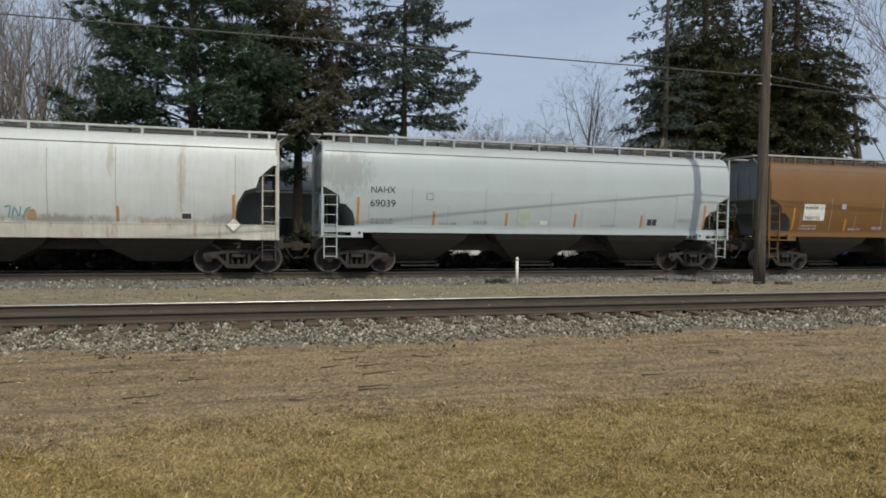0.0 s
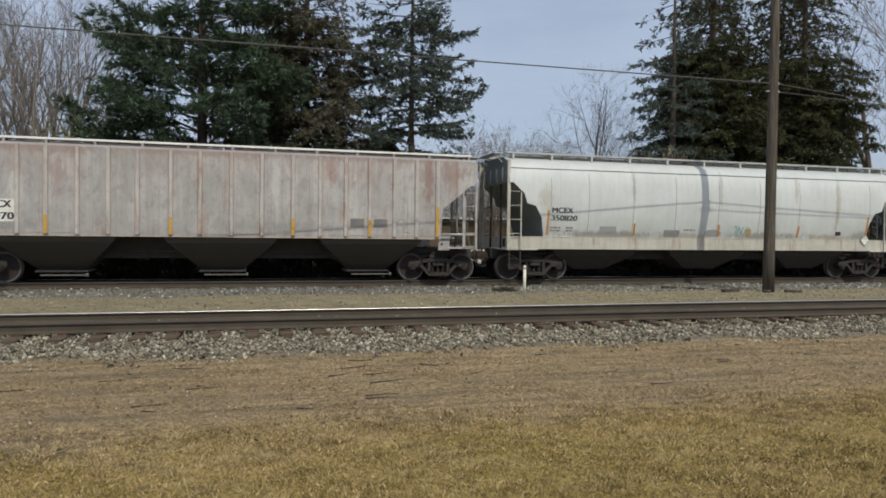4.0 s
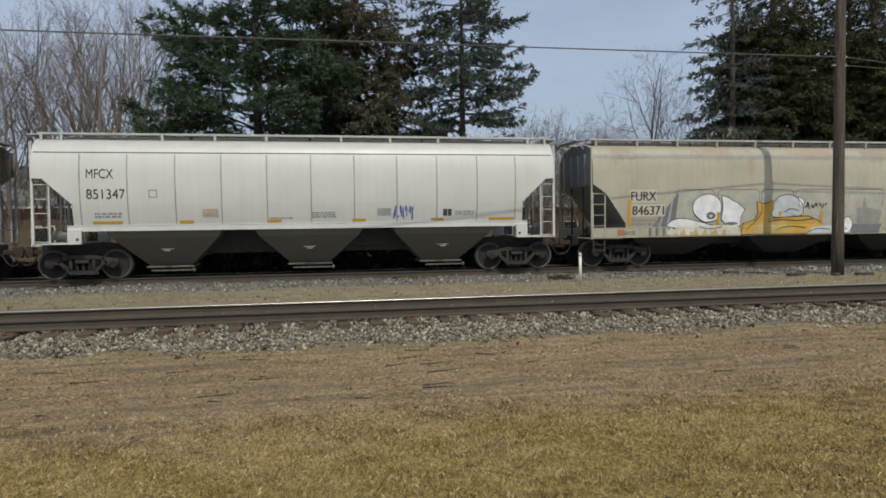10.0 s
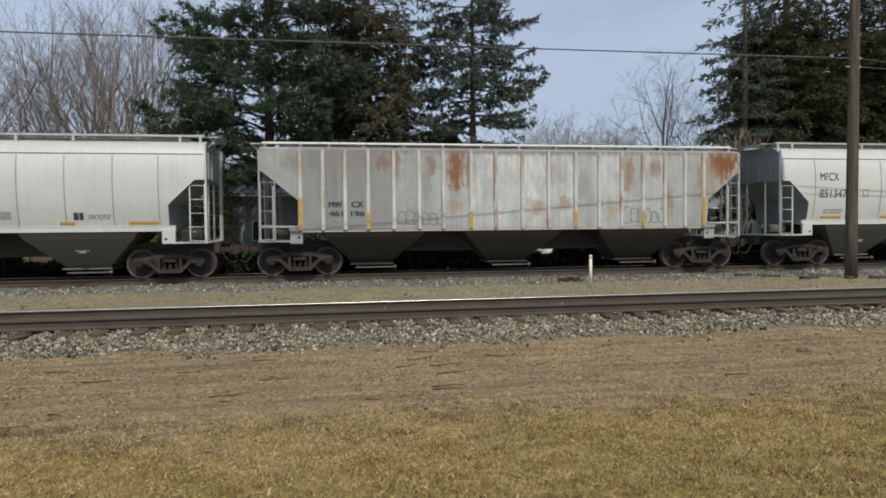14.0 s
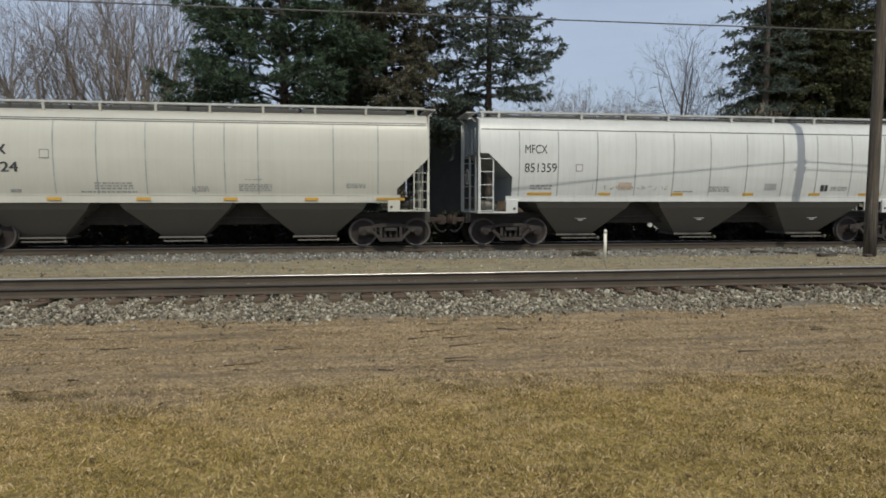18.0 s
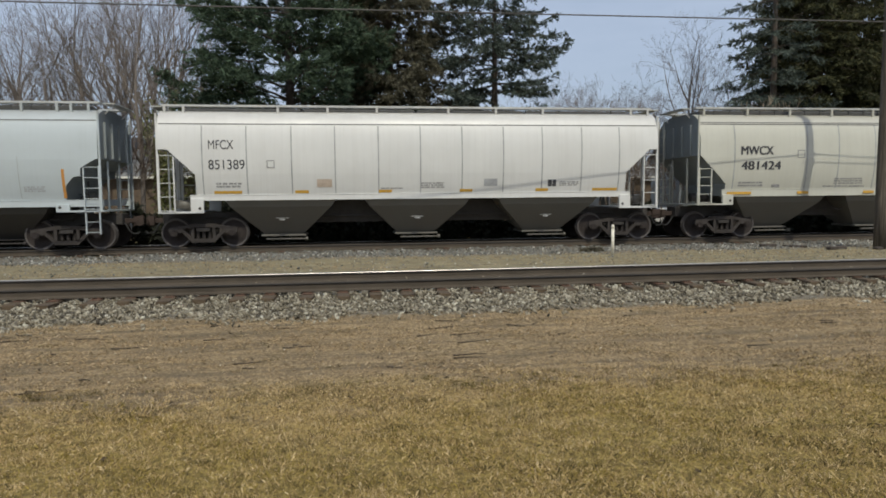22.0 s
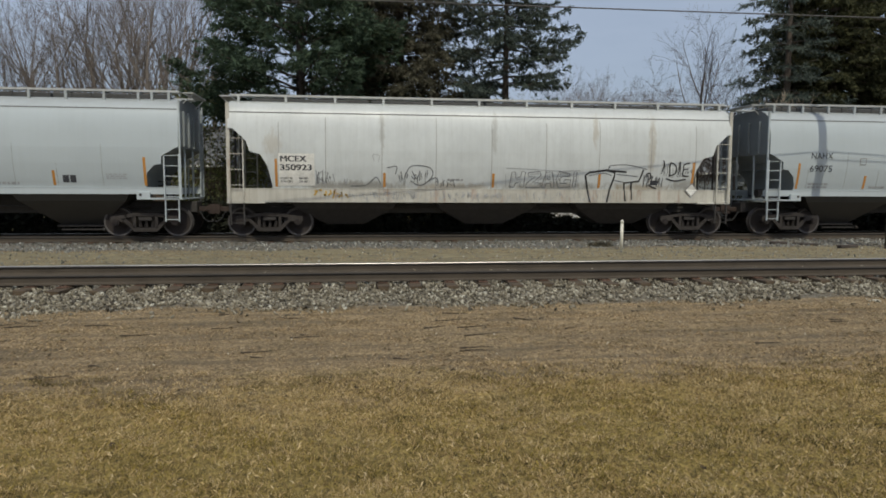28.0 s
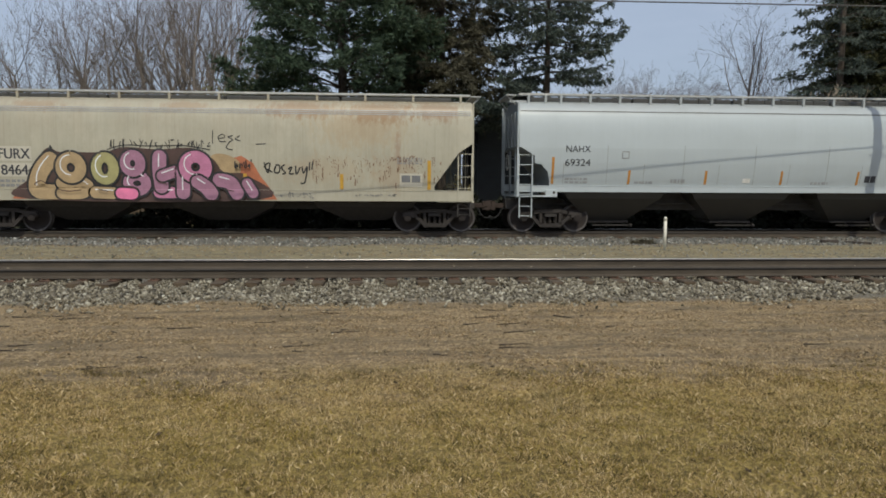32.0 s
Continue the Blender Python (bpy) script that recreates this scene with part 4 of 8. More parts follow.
def gear():
    if GEAR:
        return GEAR
    bm = bmesh.new()          # cast side frame, in (x, z) round the truck's centre, y outward
    h = 0.889
    y0, y1 = 0.0, 0.11
    prism(bm, [(-0.62, 0.70), (-0.30, 0.76), (0.30, 0.76), (0.62, 0.70), (0.60, 0.60), (0.28, 0.645), (-0.28, 0.645), (-0.60, 0.60)], y0, y1)
    for s in (-1, 1):
        prism(bm, [(s * 0.56, 0.70), (s * (h + 0.14), 0.64), (s * (h + 0.16), 0.52), (s * (h + 0.13), 0.46), (s * (h - 0.02), 0.57), (s * (h - 0.17), 0.46), (s * (h - 0.22), 0.50), (s * 0.56, 0.60)], y0, y1)
        prism(bm, [(s * 0.72, 0.56), (s * 0.62, 0.585), (s * 0.24, 0.24), (s * 0.34, 0.17)], y0, y1)
        prism(bm, [(s * 0.28, 0.66), (s * 0.37, 0.66), (s * 0.37, 0.30), (s * 0.28, 0.22)], y0, y1)
    prism(bm, [(-0.36, 0.17), (-0.30, 0.29), (0.30, 0.29), (0.36, 0.17)], y0 - 0.03, y1 + 0.02)
    bmesh.ops.recalc_face_normals(bm, faces=bm.faces[:])
    GEAR["side_frame"] = bm
    bm = bmesh.new()
    rings = [[bm.verts.new((rr * math.cos(q * math.tau / 8), 0.04 + rr * math.sin(q * math.tau / 8), 0.29 + 0.021 * k)) for q in range(8)] for k, rr in enumerate((0.05, 0.068, 0.05) + (0.068, 0.05) * 4)]
    for a, b in zip(rings, rings[1:]):
        for q in range(8):
            bm.faces.new((a[q], a[(q + 1) % 8], b[(q + 1) % 8], b[q]))
    GEAR["spring"] = bm
    bm = box(-0.24, 0.24, -1.0, 1.0, 0.50, 0.66, 0.03)
    bx(bm, -0.20, 0.20, -1.12, -1.0, 0.52, 0.62)
    bx(bm, -0.20, 0.20, 1.0, 1.12, 0.52, 0.62)
    for s in (-1, 1):
        tube(bm, [(s * 0.42, -0.75, 0.40), (s * 0.42, 0.75, 0.40)], 0.05, 6)
        bx(bm, s * 0.36 - 0.04, s * 0.36 + 0.04, -0.80, -0.62, 0.30, 0.55)
        bx(bm, s * 0.36 - 0.04, s * 0.36 + 0.04, 0.62, 0.80, 0.30, 0.55)
    GEAR["bolster"] = bm
    bm = bmesh.new()          # wheelset round its own axle
    tube(bm, [(0, -1.05, 0), (0, 1.05, 0)], 0.075, 10)
    for s in (-1, 1):
        n = 28
        prof = [(0.66, 0.10), (0.68, 0.16), (0.70, 0.34), (0.665, 0.40), (0.64, 0.475), (0.665, 0.485), (0.685, 0.462), (0.79, 0.455), (0.79, 0.40), (0.765, 0.37), (0.755, 0.20), (0.79, 0.14), (0.79, 0.09)]
        rings = [[bm.verts.new((r * math.cos(k * math.tau / n), s * y, r * math.sin(k * math.tau / n))) for k in range(n)] for y, r in prof]
        for j, (a, b) in enumerate(zip(rings, rings[1:])):
            for k in range(n):
                f = bm.faces.new((a[k], a[(k + 1) % n], b[(k + 1) % n], b[k]))
                f.smooth = True
                f.material_index = 1 if j in (5, 6, 7) else 0
        tube(bm, [(0, s * 0.93, 0), (0, s * 1.13, 0)], 0.115, 14)
        tube(bm, [(0, s * 1.13, 0), (0, s * 1.16, 0)], 0.085, 12)
        for k in range(3):
            a = k * math.tau / 3
            bx(bm, 0.055 * math.cos(a) - 0.017, 0.055 * math.cos(a) + 0.017, s * 1.16 - 0.012, s * 1.16 + 0.012, 0.055 * math.sin(a) - 0.017, 0.055 * math.sin(a) + 0.017)
    bmesh.ops.recalc_face_normals(bm, faces=bm.faces[:])
    GEAR["wheelset"] = bm
    for key in list(GEAR):
        me = bpy.data.meshes.new(key)
        GEAR[key].to_mesh(me)
        GEAR[key].free()
        GEAR[key] = me
    GEAR["wheelset"].materials.append(M["wheel"])
    GEAR["wheelset"].materials.append(M["tread"])
    GEAR["wheelset"].set_sharp_from_angle(angle=radians(40))
    # coupler with knuckle, pulling face towards +x
    bm = box(-0.55, 0.05, -0.075, 0.075, -0.08, 0.08, 0.015)
    prism(bm, [(0.0, -0.14), (0.20, -0.16), (0.30, -0.10), (0.30, 0.10), (0.20, 0.16), (0.0, 0.14)], -0.13, 0.02)
    prism(bm, [(0.02, -0.15), (0.16, -0.15), (0.16, 0.15), (0.02, 0.15)], 0.02, 0.17)
    tube(bm, [(0.2, 0.05, -0.17), (0.2, 0.05, 0.17)], 0.06, 8)
    tube(bm, [(0.05, 0, -0.08), (0.05, -0.5, -0.02), (0.05, -1.0, -0.05)], 0.014, 5)
    GEAR["coupler"] = bpy.data.meshes.new("coupler")
    bm.to_mesh(GEAR["coupler"])
    bm.free()
    bm = bmesh.new()
    tube(bm, [(0, 0, 0), (0.06, -0.02, -0.06), (0.14, -0.03, -0.22), (0.26, -0.03, -0.33), (0.40, -0.03, -0.33), (0.47, 0, -0.27)], 0.025, 6)
    GEAR["air_hose"] = bpy.data.meshes.new("air_hose")
    bm.to_mesh(GEAR["air_hose"])
    bm.free()
    return GEAR


ROLLING = []     # wheelsets, turned in motions()
TRAIN = []       # (car, x at 16 s)


def flat_part(name, me, mat, parent, m=None, label=""):
    if not me.materials:
        me.materials.append(mat)
    ob = part(name, me, None, parent, label)
    if m is not None:
        ob.matrix_local = m
    return ob


def build_truck(car, x, mat):
    g = gear()
    truck = flat_part("truck", g["bolster"], M["truck_dark"], car, pose(x, 0, 0), "rust-dusted four-wheel freight truck")
    for s in (-1, 1):
        me = g["side_frame"] if mat == "truck" else g.setdefault("side_frame_dark", g["side_frame"].copy())
        f = flat_part("side_frame", me, M[mat], truck, Matrix.Translation((0, s * 0.99, 0)) @ Matrix.Rotation(0 if s > 0 else math.pi, 4, "Z"))
        for sx in (-0.18, 0.0, 0.18):
            flat_part("spring", g["spring"], M["truck"], truck, Matrix.Translation((sx, s * 1.02, 0)))
    for s in (-1, 1):
        w = flat_part("wheelset", g["wheelset"], None, truck, pose(s * 0.889, 0, 0.457, 0, 37 * (s + 1) + 11 * x, 0))
        ROLLING.append((w, s * 0.889, 37 * (s + 1) + 11 * x))
    return truck


def ladder(name, car, x0, x1, y, z0, z1, n, mat, lean=0.0):
    bm = bmesh.new()
    for x in (x0, x1):
        bx(bm, x - 0.018, x + 0.018, y - 0.03, y + 0.03, z0, z1)
    for k in range(n):
        z = z0 + 0.06 + (z1 - z0 - 0.1) * k / max(1, n - 1)
        tube(bm, [(x0, y - 0.01, z), (x1, y - 0.01, z)], 0.012, 5)
    return part(name, bm, mat, car)


def end_gear(car, spec, e, paint, kind, seed):
    """All that stands at one end (e = -1 or 1): posts, ladders, platform, brake gear, draft gear."""
    r = random.Random(seed)
    L, h = spec["L"], spec["L"] / 2
    plat, sill0, sill1 = spec["plat"], *spec["sill"]
    zt = spec["walk"] - 0.32
    g = gear()
    wide_post = kind in ("deep_sill",)
    for s in (-1, 1):
        w = 1.50
        pw = 0.11 if wide_post else 0.055
        part("corner_post", box(min(e * h, e * (h - pw)), max(e * h, e * (h - pw)), s * w - 0.035, s * w + 0.035, plat - 0.05, zt, 0.006), paint, car)
        ladder("ladder", car, e * (h - 0.06), e * (h - 0.50), s * 1.52, plat - 0.02, cut_height(spec, 0.5) + 0.02, 5, paint)
    part("end_platform", box(min(e * (h + 0.02), e * (h - 1.15)), max(e * (h + 0.02), e * (h - 1.15)), -1.5, 1.5, plat - 0.05, plat, 0.008), paint, car)
    if kind in ("faceted", "ribbed", "triangle", "centre_flow"):
        for s in (-1, 1):      # jacking pad, a plate; a flat black disc paints in its hole's dark recess
            x0, x1 = sorted((e * (h - 0.95), e * (h - 1.34)))
            pad = part("jacking_pad", box(x0, x1, s * 1.44 - 0.05, s * 1.44 + 0.05, plat - 0.05 if kind != "ribbed" else plat - 0.1, sill0 + 0.06, 0.01), paint, car)
            part("pad_hole_disc", disc(bmesh.new(), (x0 + x1) / 2 - e * 0.08, s * 1.495 - 0.003, s * 1.495 + 0.003, plat + 0.10, 0.045, 10), M["under"], pad)
    if kind in ("centre_flow", "deep_sill", "cream_sill"):
        for s in (-1, 1):
            ladder("sill_steps", car, e * (h - 0.10), e * (h - 0.50), s * 1.47, plat - 0.72 if kind != "cream_sill" else plat - 0.5, plat, 3, paint if kind == "centre_flow" else M["under"])
    if kind == "ribbed":
        for s in (-1, 1):
            part("grab_rail", tube(bmesh.new(), [(e * (h - 0.06), s * 1.50, 1.57), (e * (h - 1.25), s * 1.50, 1.57)], 0.045, 6), paint, car)
            part("inner_post", box(min(e * (h - 0.42), e * (h - 0.47)), max(e * (h - 0.42), e * (h - 0.47)), s * 1.5 - 0.03, s * 1.5 + 0.03, plat, 2.85), paint, car)
    # sheet behind the ladders, slope braces, brake gear
    for y in (-0.55, 0.55):
        bm = bmesh.new()
        tube(bm, [(e * (h - 0.12), y, plat), (e * (h - 0.12), y, cut_height(spec, 0.12) + 0.25)], 0.035, 6)
        part("end_post", bm, M["truck_dark"] if kind in ("deep_sill", "cream_sill") else paint, car)
    for y in (-0.95, -0.3, 0.35, 1.0):
        x0, x1 = sorted((e * (h - 0.06), e * (h + 0.015)))
        # ribs share the end sheets' shade-darkened colour
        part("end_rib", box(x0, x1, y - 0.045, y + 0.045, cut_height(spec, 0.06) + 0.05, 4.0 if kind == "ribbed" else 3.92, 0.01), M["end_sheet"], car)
    bm = bmesh.new()
    for y in (0.98, 1.40):
        bx(bm, e * (h + 0.03) - 0.02, e * (h + 0.03) + 0.02, y - 0.02, y + 0.02, plat, zt + 0.1)
    for k in range(9):
        z = plat + 0.25 + 0.32 * k
        tube(bm, [(e * (h + 0.03), 0.98, z), (e * (h + 0.03), 1.40, z)], 0.012, 5)
    part("end_ladder", bm, paint, car)
    part("centre_sill", box(min(e * (h + 0.18), e * (h - 2.6)), max(e * (h + 0.18), e * (h - 2.6)), -0.33, 0.33, 0.74, 1.10, 0.02), M["under"], car)
    c = flat_part("coupler", g["coupler"], M["coupler"], car, Matrix.Translation((e * (h + 0.47), 0, 0.85)) @ Matrix.Rotation(0 if e > 0 else math.pi, 4, "Z"))
    flat_part("air_hose", g["air_hose"], M["hose"], car, Matrix.Translation((e * (h + 0.25), -0.35, 0.78)) @ Matrix.Rotation(0 if e > 0 else math.pi, 4, "Z"))
    if e == -1:       # brake end
        bm = bmesh.new()
        ring = [(-h + 0.02, 0.55 + 0.27 * math.cos(a), 2.35 + 0.27 * math.sin(a)) for a in [k * math.tau / 16 for k in range(17)]]
        tube(bm, ring, 0.018, 5)
        for p in (0, 4):
            tube(bm, [ring[p], (-h + 0.06, 0.55, 2.35), ring[p + 8]], 0.014, 5)
        part("brake_wheel", bm, M["board"], car)
        part("brake_cylinder", tube(bmesh.new(), [(-h + 0.25, -0.55, plat + 0.22), (-h + 0.85, -0.55, plat + 0.22)], 0.15, 12), M["hopper_grey"] if kind == "faceted" else M["truck_dark"], car)
    else:
        part("air_reservoir", tube(bmesh.new(), [(h - 0.9, -0.75, plat + 0.24), (h - 0.30, -0.75, plat + 0.24)], 0.17, 12), M["hopper_dark"], car)
        bm = bmesh.new()
        tube(bm, [(h - 0.35, -1.1, plat), (h - 0.35, -1.1, plat + 0.5), (h - 0.8, -1.1, plat + 0.5)], 0.02, 6)
        tube(bm, [(h - 0.6, -0.9, plat), (h - 0.6, -0.9, plat + 0.9)], 0.022, 6)
        part("brake_pipe", bm, M["truck_dark"], car)


def cut_height(spec, depth):
    """Height at which the end is drawn in by that depth."""
    k = spec["cut"]
    return float(np.interp(-depth, [-d for _, d in k], [z for z, _ in k]))


def hoppers(car, spec, kind):
    L = spec["L"]
    zt = spec["sill"][0] + 0.03
    # the bin's colour already includes shade from the body above
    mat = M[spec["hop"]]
    wt_ = half_width(spec["prof"], zt) - 0.03 if kind not in ("deep_sill", "cream_sill") else 1.05
    for c in {"triangle": (-4.42, -0.23, 3.95), "faceted": (-4.40, -0.05, 4.30)}.get(kind, [k * L / 16.1 for k in (-4.55, 0.0, 4.55)]):
        bm = bmesh.new()
        a, b, zb = 1.72, 0.62, 0.36
        mid = zt - 0.25
        rings = []
        for z, hx, hy in ((zt, a, wt_), (mid, a - 0.16, wt_ - 0.10), (zb, b, 0.45)):
            rings.append([bm.verts.new((c + sx * hx, sy * hy, z)) for sx, sy in ((-1, -1), (1, -1), (1, 1), (-1, 1))])
        for u, w in zip(rings, rings[1:]):
            for k in range(4):
                bm.faces.new((u[k], u[(k + 1) % 4], w[(k + 1) % 4], w[k]))
        bm.faces.new(rings[0])
        bm.faces.new(rings[-1][::-1])
        bmesh.ops.recalc_face_normals(bm, faces=bm.faces[:])
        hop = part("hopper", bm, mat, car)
        if kind in ("faceted", "triangle", "ribbed", "centre_flow"):
            bm = box(c - 0.72, c + 0.72, -0.62, 0.62, 0.30, 0.36, 0.01)
            bx(bm, c - 0.55, c + 0.75, -0.72, -0.66, 0.20, 0.24)
            tube(bm, [(c + 0.70, -0.75, 0.22), (c + 0.78, -0.75, 0.22)], 0.06, 8)
            part("outlet_gate", bm, M["hopper_grey"] if kind != "centre_flow" else M["truck_dark"], hop, "steel outlet gate with a sliding track")
            if kind == "faceted":
                bm = bmesh.new()
                tube(bm, [(c - 0.20, -1.02, 0.90), (c + 0.20, -1.02, 0.90)], 0.014, 5)
                bx(bm, c - 0.09, c + 0.09, -1.04, -0.96, 0.83, 0.88)
                part("latch", bm, M["grey_ink"], hop)
    part("cross_ridge", box(-L / 2 + 2.4, L / 2 - 2.4, -0.30, 0.30, 0.72, zt, 0.02), M["under"], car)
    part("train_line", tube(bmesh.new(), [(-L / 2 + 1.2, -0.55, 0.92), (0, -0.60, 0.95), (L / 2 - 1.2, -0.55, 0.92)], 0.03, 6), M["under"], car)


def roof_walk(car, spec, kind, paint, brackets):
    L, w, z = spec["L"], spec["walk"], spec["walk"]
    white = kind == "ribbed"
    roof = max(p for p, _ in PROFILES[spec["prof"]])
    for s in (-1, 1):
        y0, y1 = sorted((s * 0.78, s * 1.12))
        bm = box(-L / 2 + 0.10, L / 2 - 0.10, y0, y1, z - 0.045, z - 0.012)
        bx(bm, -L / 2 + 0.10, L / 2 - 0.10, s * 1.12 - 0.015, s * 1.12 + 0.015, z - 0.06, z)
        bx(bm, -L / 2 + 0.10, L / 2 - 0.10, s * 0.78 - 0.012, s * 0.78 + 0.012, z - 0.05, z)
        board = part("running_board", bm, M["board_white"] if white else M["board"], car, "grated walkway along the roof")
        for x in brackets:
            zb = z - 0.36
            bm = box(x - 0.035, x + 0.035, s * 1.13 - 0.03, s * 1.13 + 0.03, zb, z - 0.055)
            bx(bm, x - 0.02, x + 0.02, *sorted((s * 0.80, s * 1.12)), z - 0.10, z - 0.05)
            part("bracket", bm, paint, board)
    n = 4
    for k in range(n):
        x0 = -L / 2 + 0.6 + (L - 1.2) * k / n
        bm = box(x0 + 0.03, x0 + (L - 1.2) / n - 0.03, -0.42, 0.42, roof - 0.04, spec["walk"] - 0.03, 0.03)
        for j in range(1, 6):
            xx = x0 + (L - 1.2) / n * j / 6
            bx(bm, xx - 0.03, xx + 0.03, -0.45, 0.45, roof - 0.02, spec["walk"] - 0.015)
        part("hatch_cover", bm, M["hatch"], car)
    for e in (-1, 1):
        x0, x1 = sorted((e * (L / 2 - 0.05), e * (L / 2 + 0.28)))
        bm = box(x0, x1, -0.9, 0.9, z - 0.05, z - 0.015)
        for y in (-0.8, 0.8):
            tube(bm, [(e * (L / 2 + 0.26), y, z - 0.03), (e * (L / 2 - 0.05), y, z - 0.34)], 0.018, 5)
        part("crossover_board", bm, M["board"], car)


def build_car(kind, left, paint, label, brackets=None, seams=(), tape=None, sill=None, truck_mat="truck"):
    """A covered hopper car whose left end stands at that x when the clip is half over."""
    spec = dict(SPECS[kind])
    L = spec["L"]
    x_mid = left + L / 2
    car = thing("hopper_car", pose(train_x(0) + x_mid, FAR_Y, RAIL_Z), label, "freight car", "cars of the train")
    TRAIN.append((car, x_mid))
    paint_m = M[paint]
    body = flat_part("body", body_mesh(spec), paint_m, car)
    # except on ribbed cars, end faces take the paint with shade mixed in
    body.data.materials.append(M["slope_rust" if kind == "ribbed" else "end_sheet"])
    z0, z1 = spec["sill"]
    sill_m = M[sill] if sill else paint_m
    inset = 0.94 if kind in ("faceted", "triangle", "ribbed") else 0.0
    for s in (-1, 1):
        y = s * (half_width(spec["prof"], z1) + 0.012)
        ys = sorted((y, y - s * 0.06))
        bm = box(-L / 2 + inset, L / 2 - inset, ys[0], ys[1], z0, z1, 0.006)
        bx(bm, -L / 2 + inset, L / 2 - inset, *sorted((y + s * 0.004, y - s * 0.14)), z0 - 0.012, z0 + 0.012)
        bx(bm, -L / 2 + inset, L / 2 - inset, *sorted((y + s * 0.012, y - s * 0.05)), z1 - 0.014, z1 + 0.008)
        part("side_sill", bm, sill_m, car)
    for z in spec["seams"]:
        for s in (-1, 1):
            part("roof_seam", plate(spec, -L / 2 + 0.1, L / 2 - 0.1, z - 0.018, z + 0.014, 0.003, s), M["seam_dark"] if kind != "cream_sill" else M["seam"], car)
    for x in seams:
        ztop = spec["seams"][0] - 0.06 if spec["seams"] else 3.9
        soft = kind == "deep_sill"
        if soft:
            ztop -= 0.02 + 0.25 * ((x * 3.7) % 1)
        wd = 0.010 if soft else 0.02
        part("weld_seam", plate(spec, -L / 2 + x - wd, -L / 2 + x + wd, z1 + 0.02, ztop, 0.001), M["seam" if soft else "seam_soft"], car)
    hoppers(car, spec, kind)
    if brackets is None:
        n = round((L - 0.8) / 1.55)
        brackets = [0.4 + (L - 0.8) * k / n for k in range(n + 1)]
    roof_walk(car, spec, kind, paint_m, [b - L / 2 for b in brackets])
    for e in (-1, 1):
        end_gear(car, spec, e, paint_m if sill is None else sill_m, kind, len(TRAIN) * 2 + e)
        build_truck(car, e * (L / 2 - 1.22), truck_mat)
    if tape == "upright":
        xs = (1.17, 3.70, 6.28, 8.86, 11.5, 14.13) if L < 16 else (1.5, 4.87, 8.4, 11.98, 15.24)
        top = z1 + 0.06
        for k, x in enumerate(xs):
            hi = 0.86 if k in (0, len(xs) - 1) else 0.45
            part("reflective_tape", plate(spec, x - L / 2 - 0.04, x - L / 2 + 0.04, top, top + hi), M["orange"], car, "orange reflective strip")
    elif tape == "flat":
        for x, n in ((1.66, 0.84), (4.12, 0.42), (6.74, 0.42), (9.36, 0.42), (11.9, 0.42), (13.84, 0.86)):
            part("reflective_tape", plate(spec, x - L / 2, x - L / 2 + n, z1 + 0.035, z1 + 0.125), M["yellow"], car, "yellow reflective strip")
    elif tape == "sill":
        for x, n in ((1.10, 0.90), (3.73, 0.42), (6.27, 0.42), (8.83, 0.42), (11.3, 0.42), (13.55, 0.9)):
            part("reflective_tape", plate(spec, x - L / 2, x - L / 2 + n, z0 + 0.06, z0 + 0.15, 0.030), M["yellow"], car, "yellow reflective strip")
    return car, spec


def marks(car, spec, rows, ink="black_ink", bold=0.0):
    for text, x0, x1, z0, z1 in rows:
        part("lettering", lettering(text, spec, x0 - spec["L"] / 2, x1 - spec["L"] / 2, z0, z1, 0.012, bold=bold), M[ink], car, "stencilled reporting mark")


def bars(car, spec, rows, ink="grey_ink"):
    """Small print that cannot be read: lines of short bars."""
    bm = bmesh.new()
    r = random.Random(len(rows))
    for x0, x1, z0, z1, n in rows:
        pitch = (z1 - z0) / n
        for k in range(n):
            x = x0
            while x < x1 - 0.02:
                w = min(r.uniform(0.04, 0.16), x1 - x)
                vs = [bm.verts.new((a - spec["L"] / 2, 0, b)) for a, b in ((x, z0 + k * pitch), (x + w, z0 + k * pitch), (x + w, z0 + (k + 0.62) * pitch), (x, z0 + (k + 0.62) * pitch))]
                bm.faces.new(vs)
                x += w + r.uniform(0.015, 0.05)
    tagged(part("small_print", wrap(bm, spec, 0.006), M[ink], car, "lines of small stencilling"), kind="stuff")


def panel(car, spec, x0, x1, z0, z1, mat, label="", lift=0.004, name="label_panel"):
    return part(name, plate(spec, x0 - spec["L"] / 2, x1 - spec["L"] / 2, z0, z1, lift), M[mat], car, label)


def spray(car, spec, lines, w, mat, lift=0.010, label="", rounded=True):
    ob = part("graffiti", strokes(spec, [[(x - spec["L"] / 2, z) for x, z in ln] for ln in lines], w, lift, rounded), M[mat], car, label)
    if len(lines) > 1:
        ob["kind"] = "stuff"


def patch(car, spec, pts, mat, lift=0.008, label="", rounded=True, outline=0.0, ink="g_black"):
    p = [(x - spec["L"] / 2, z) for x, z in pts]
    part("graffiti", shape(spec, p, lift, True, rounded), M[mat], car, label)
    if outline:
        part("graffiti", strokes(spec, [p], outline, lift + 0.003, rounded, True), M[ink], car, label)


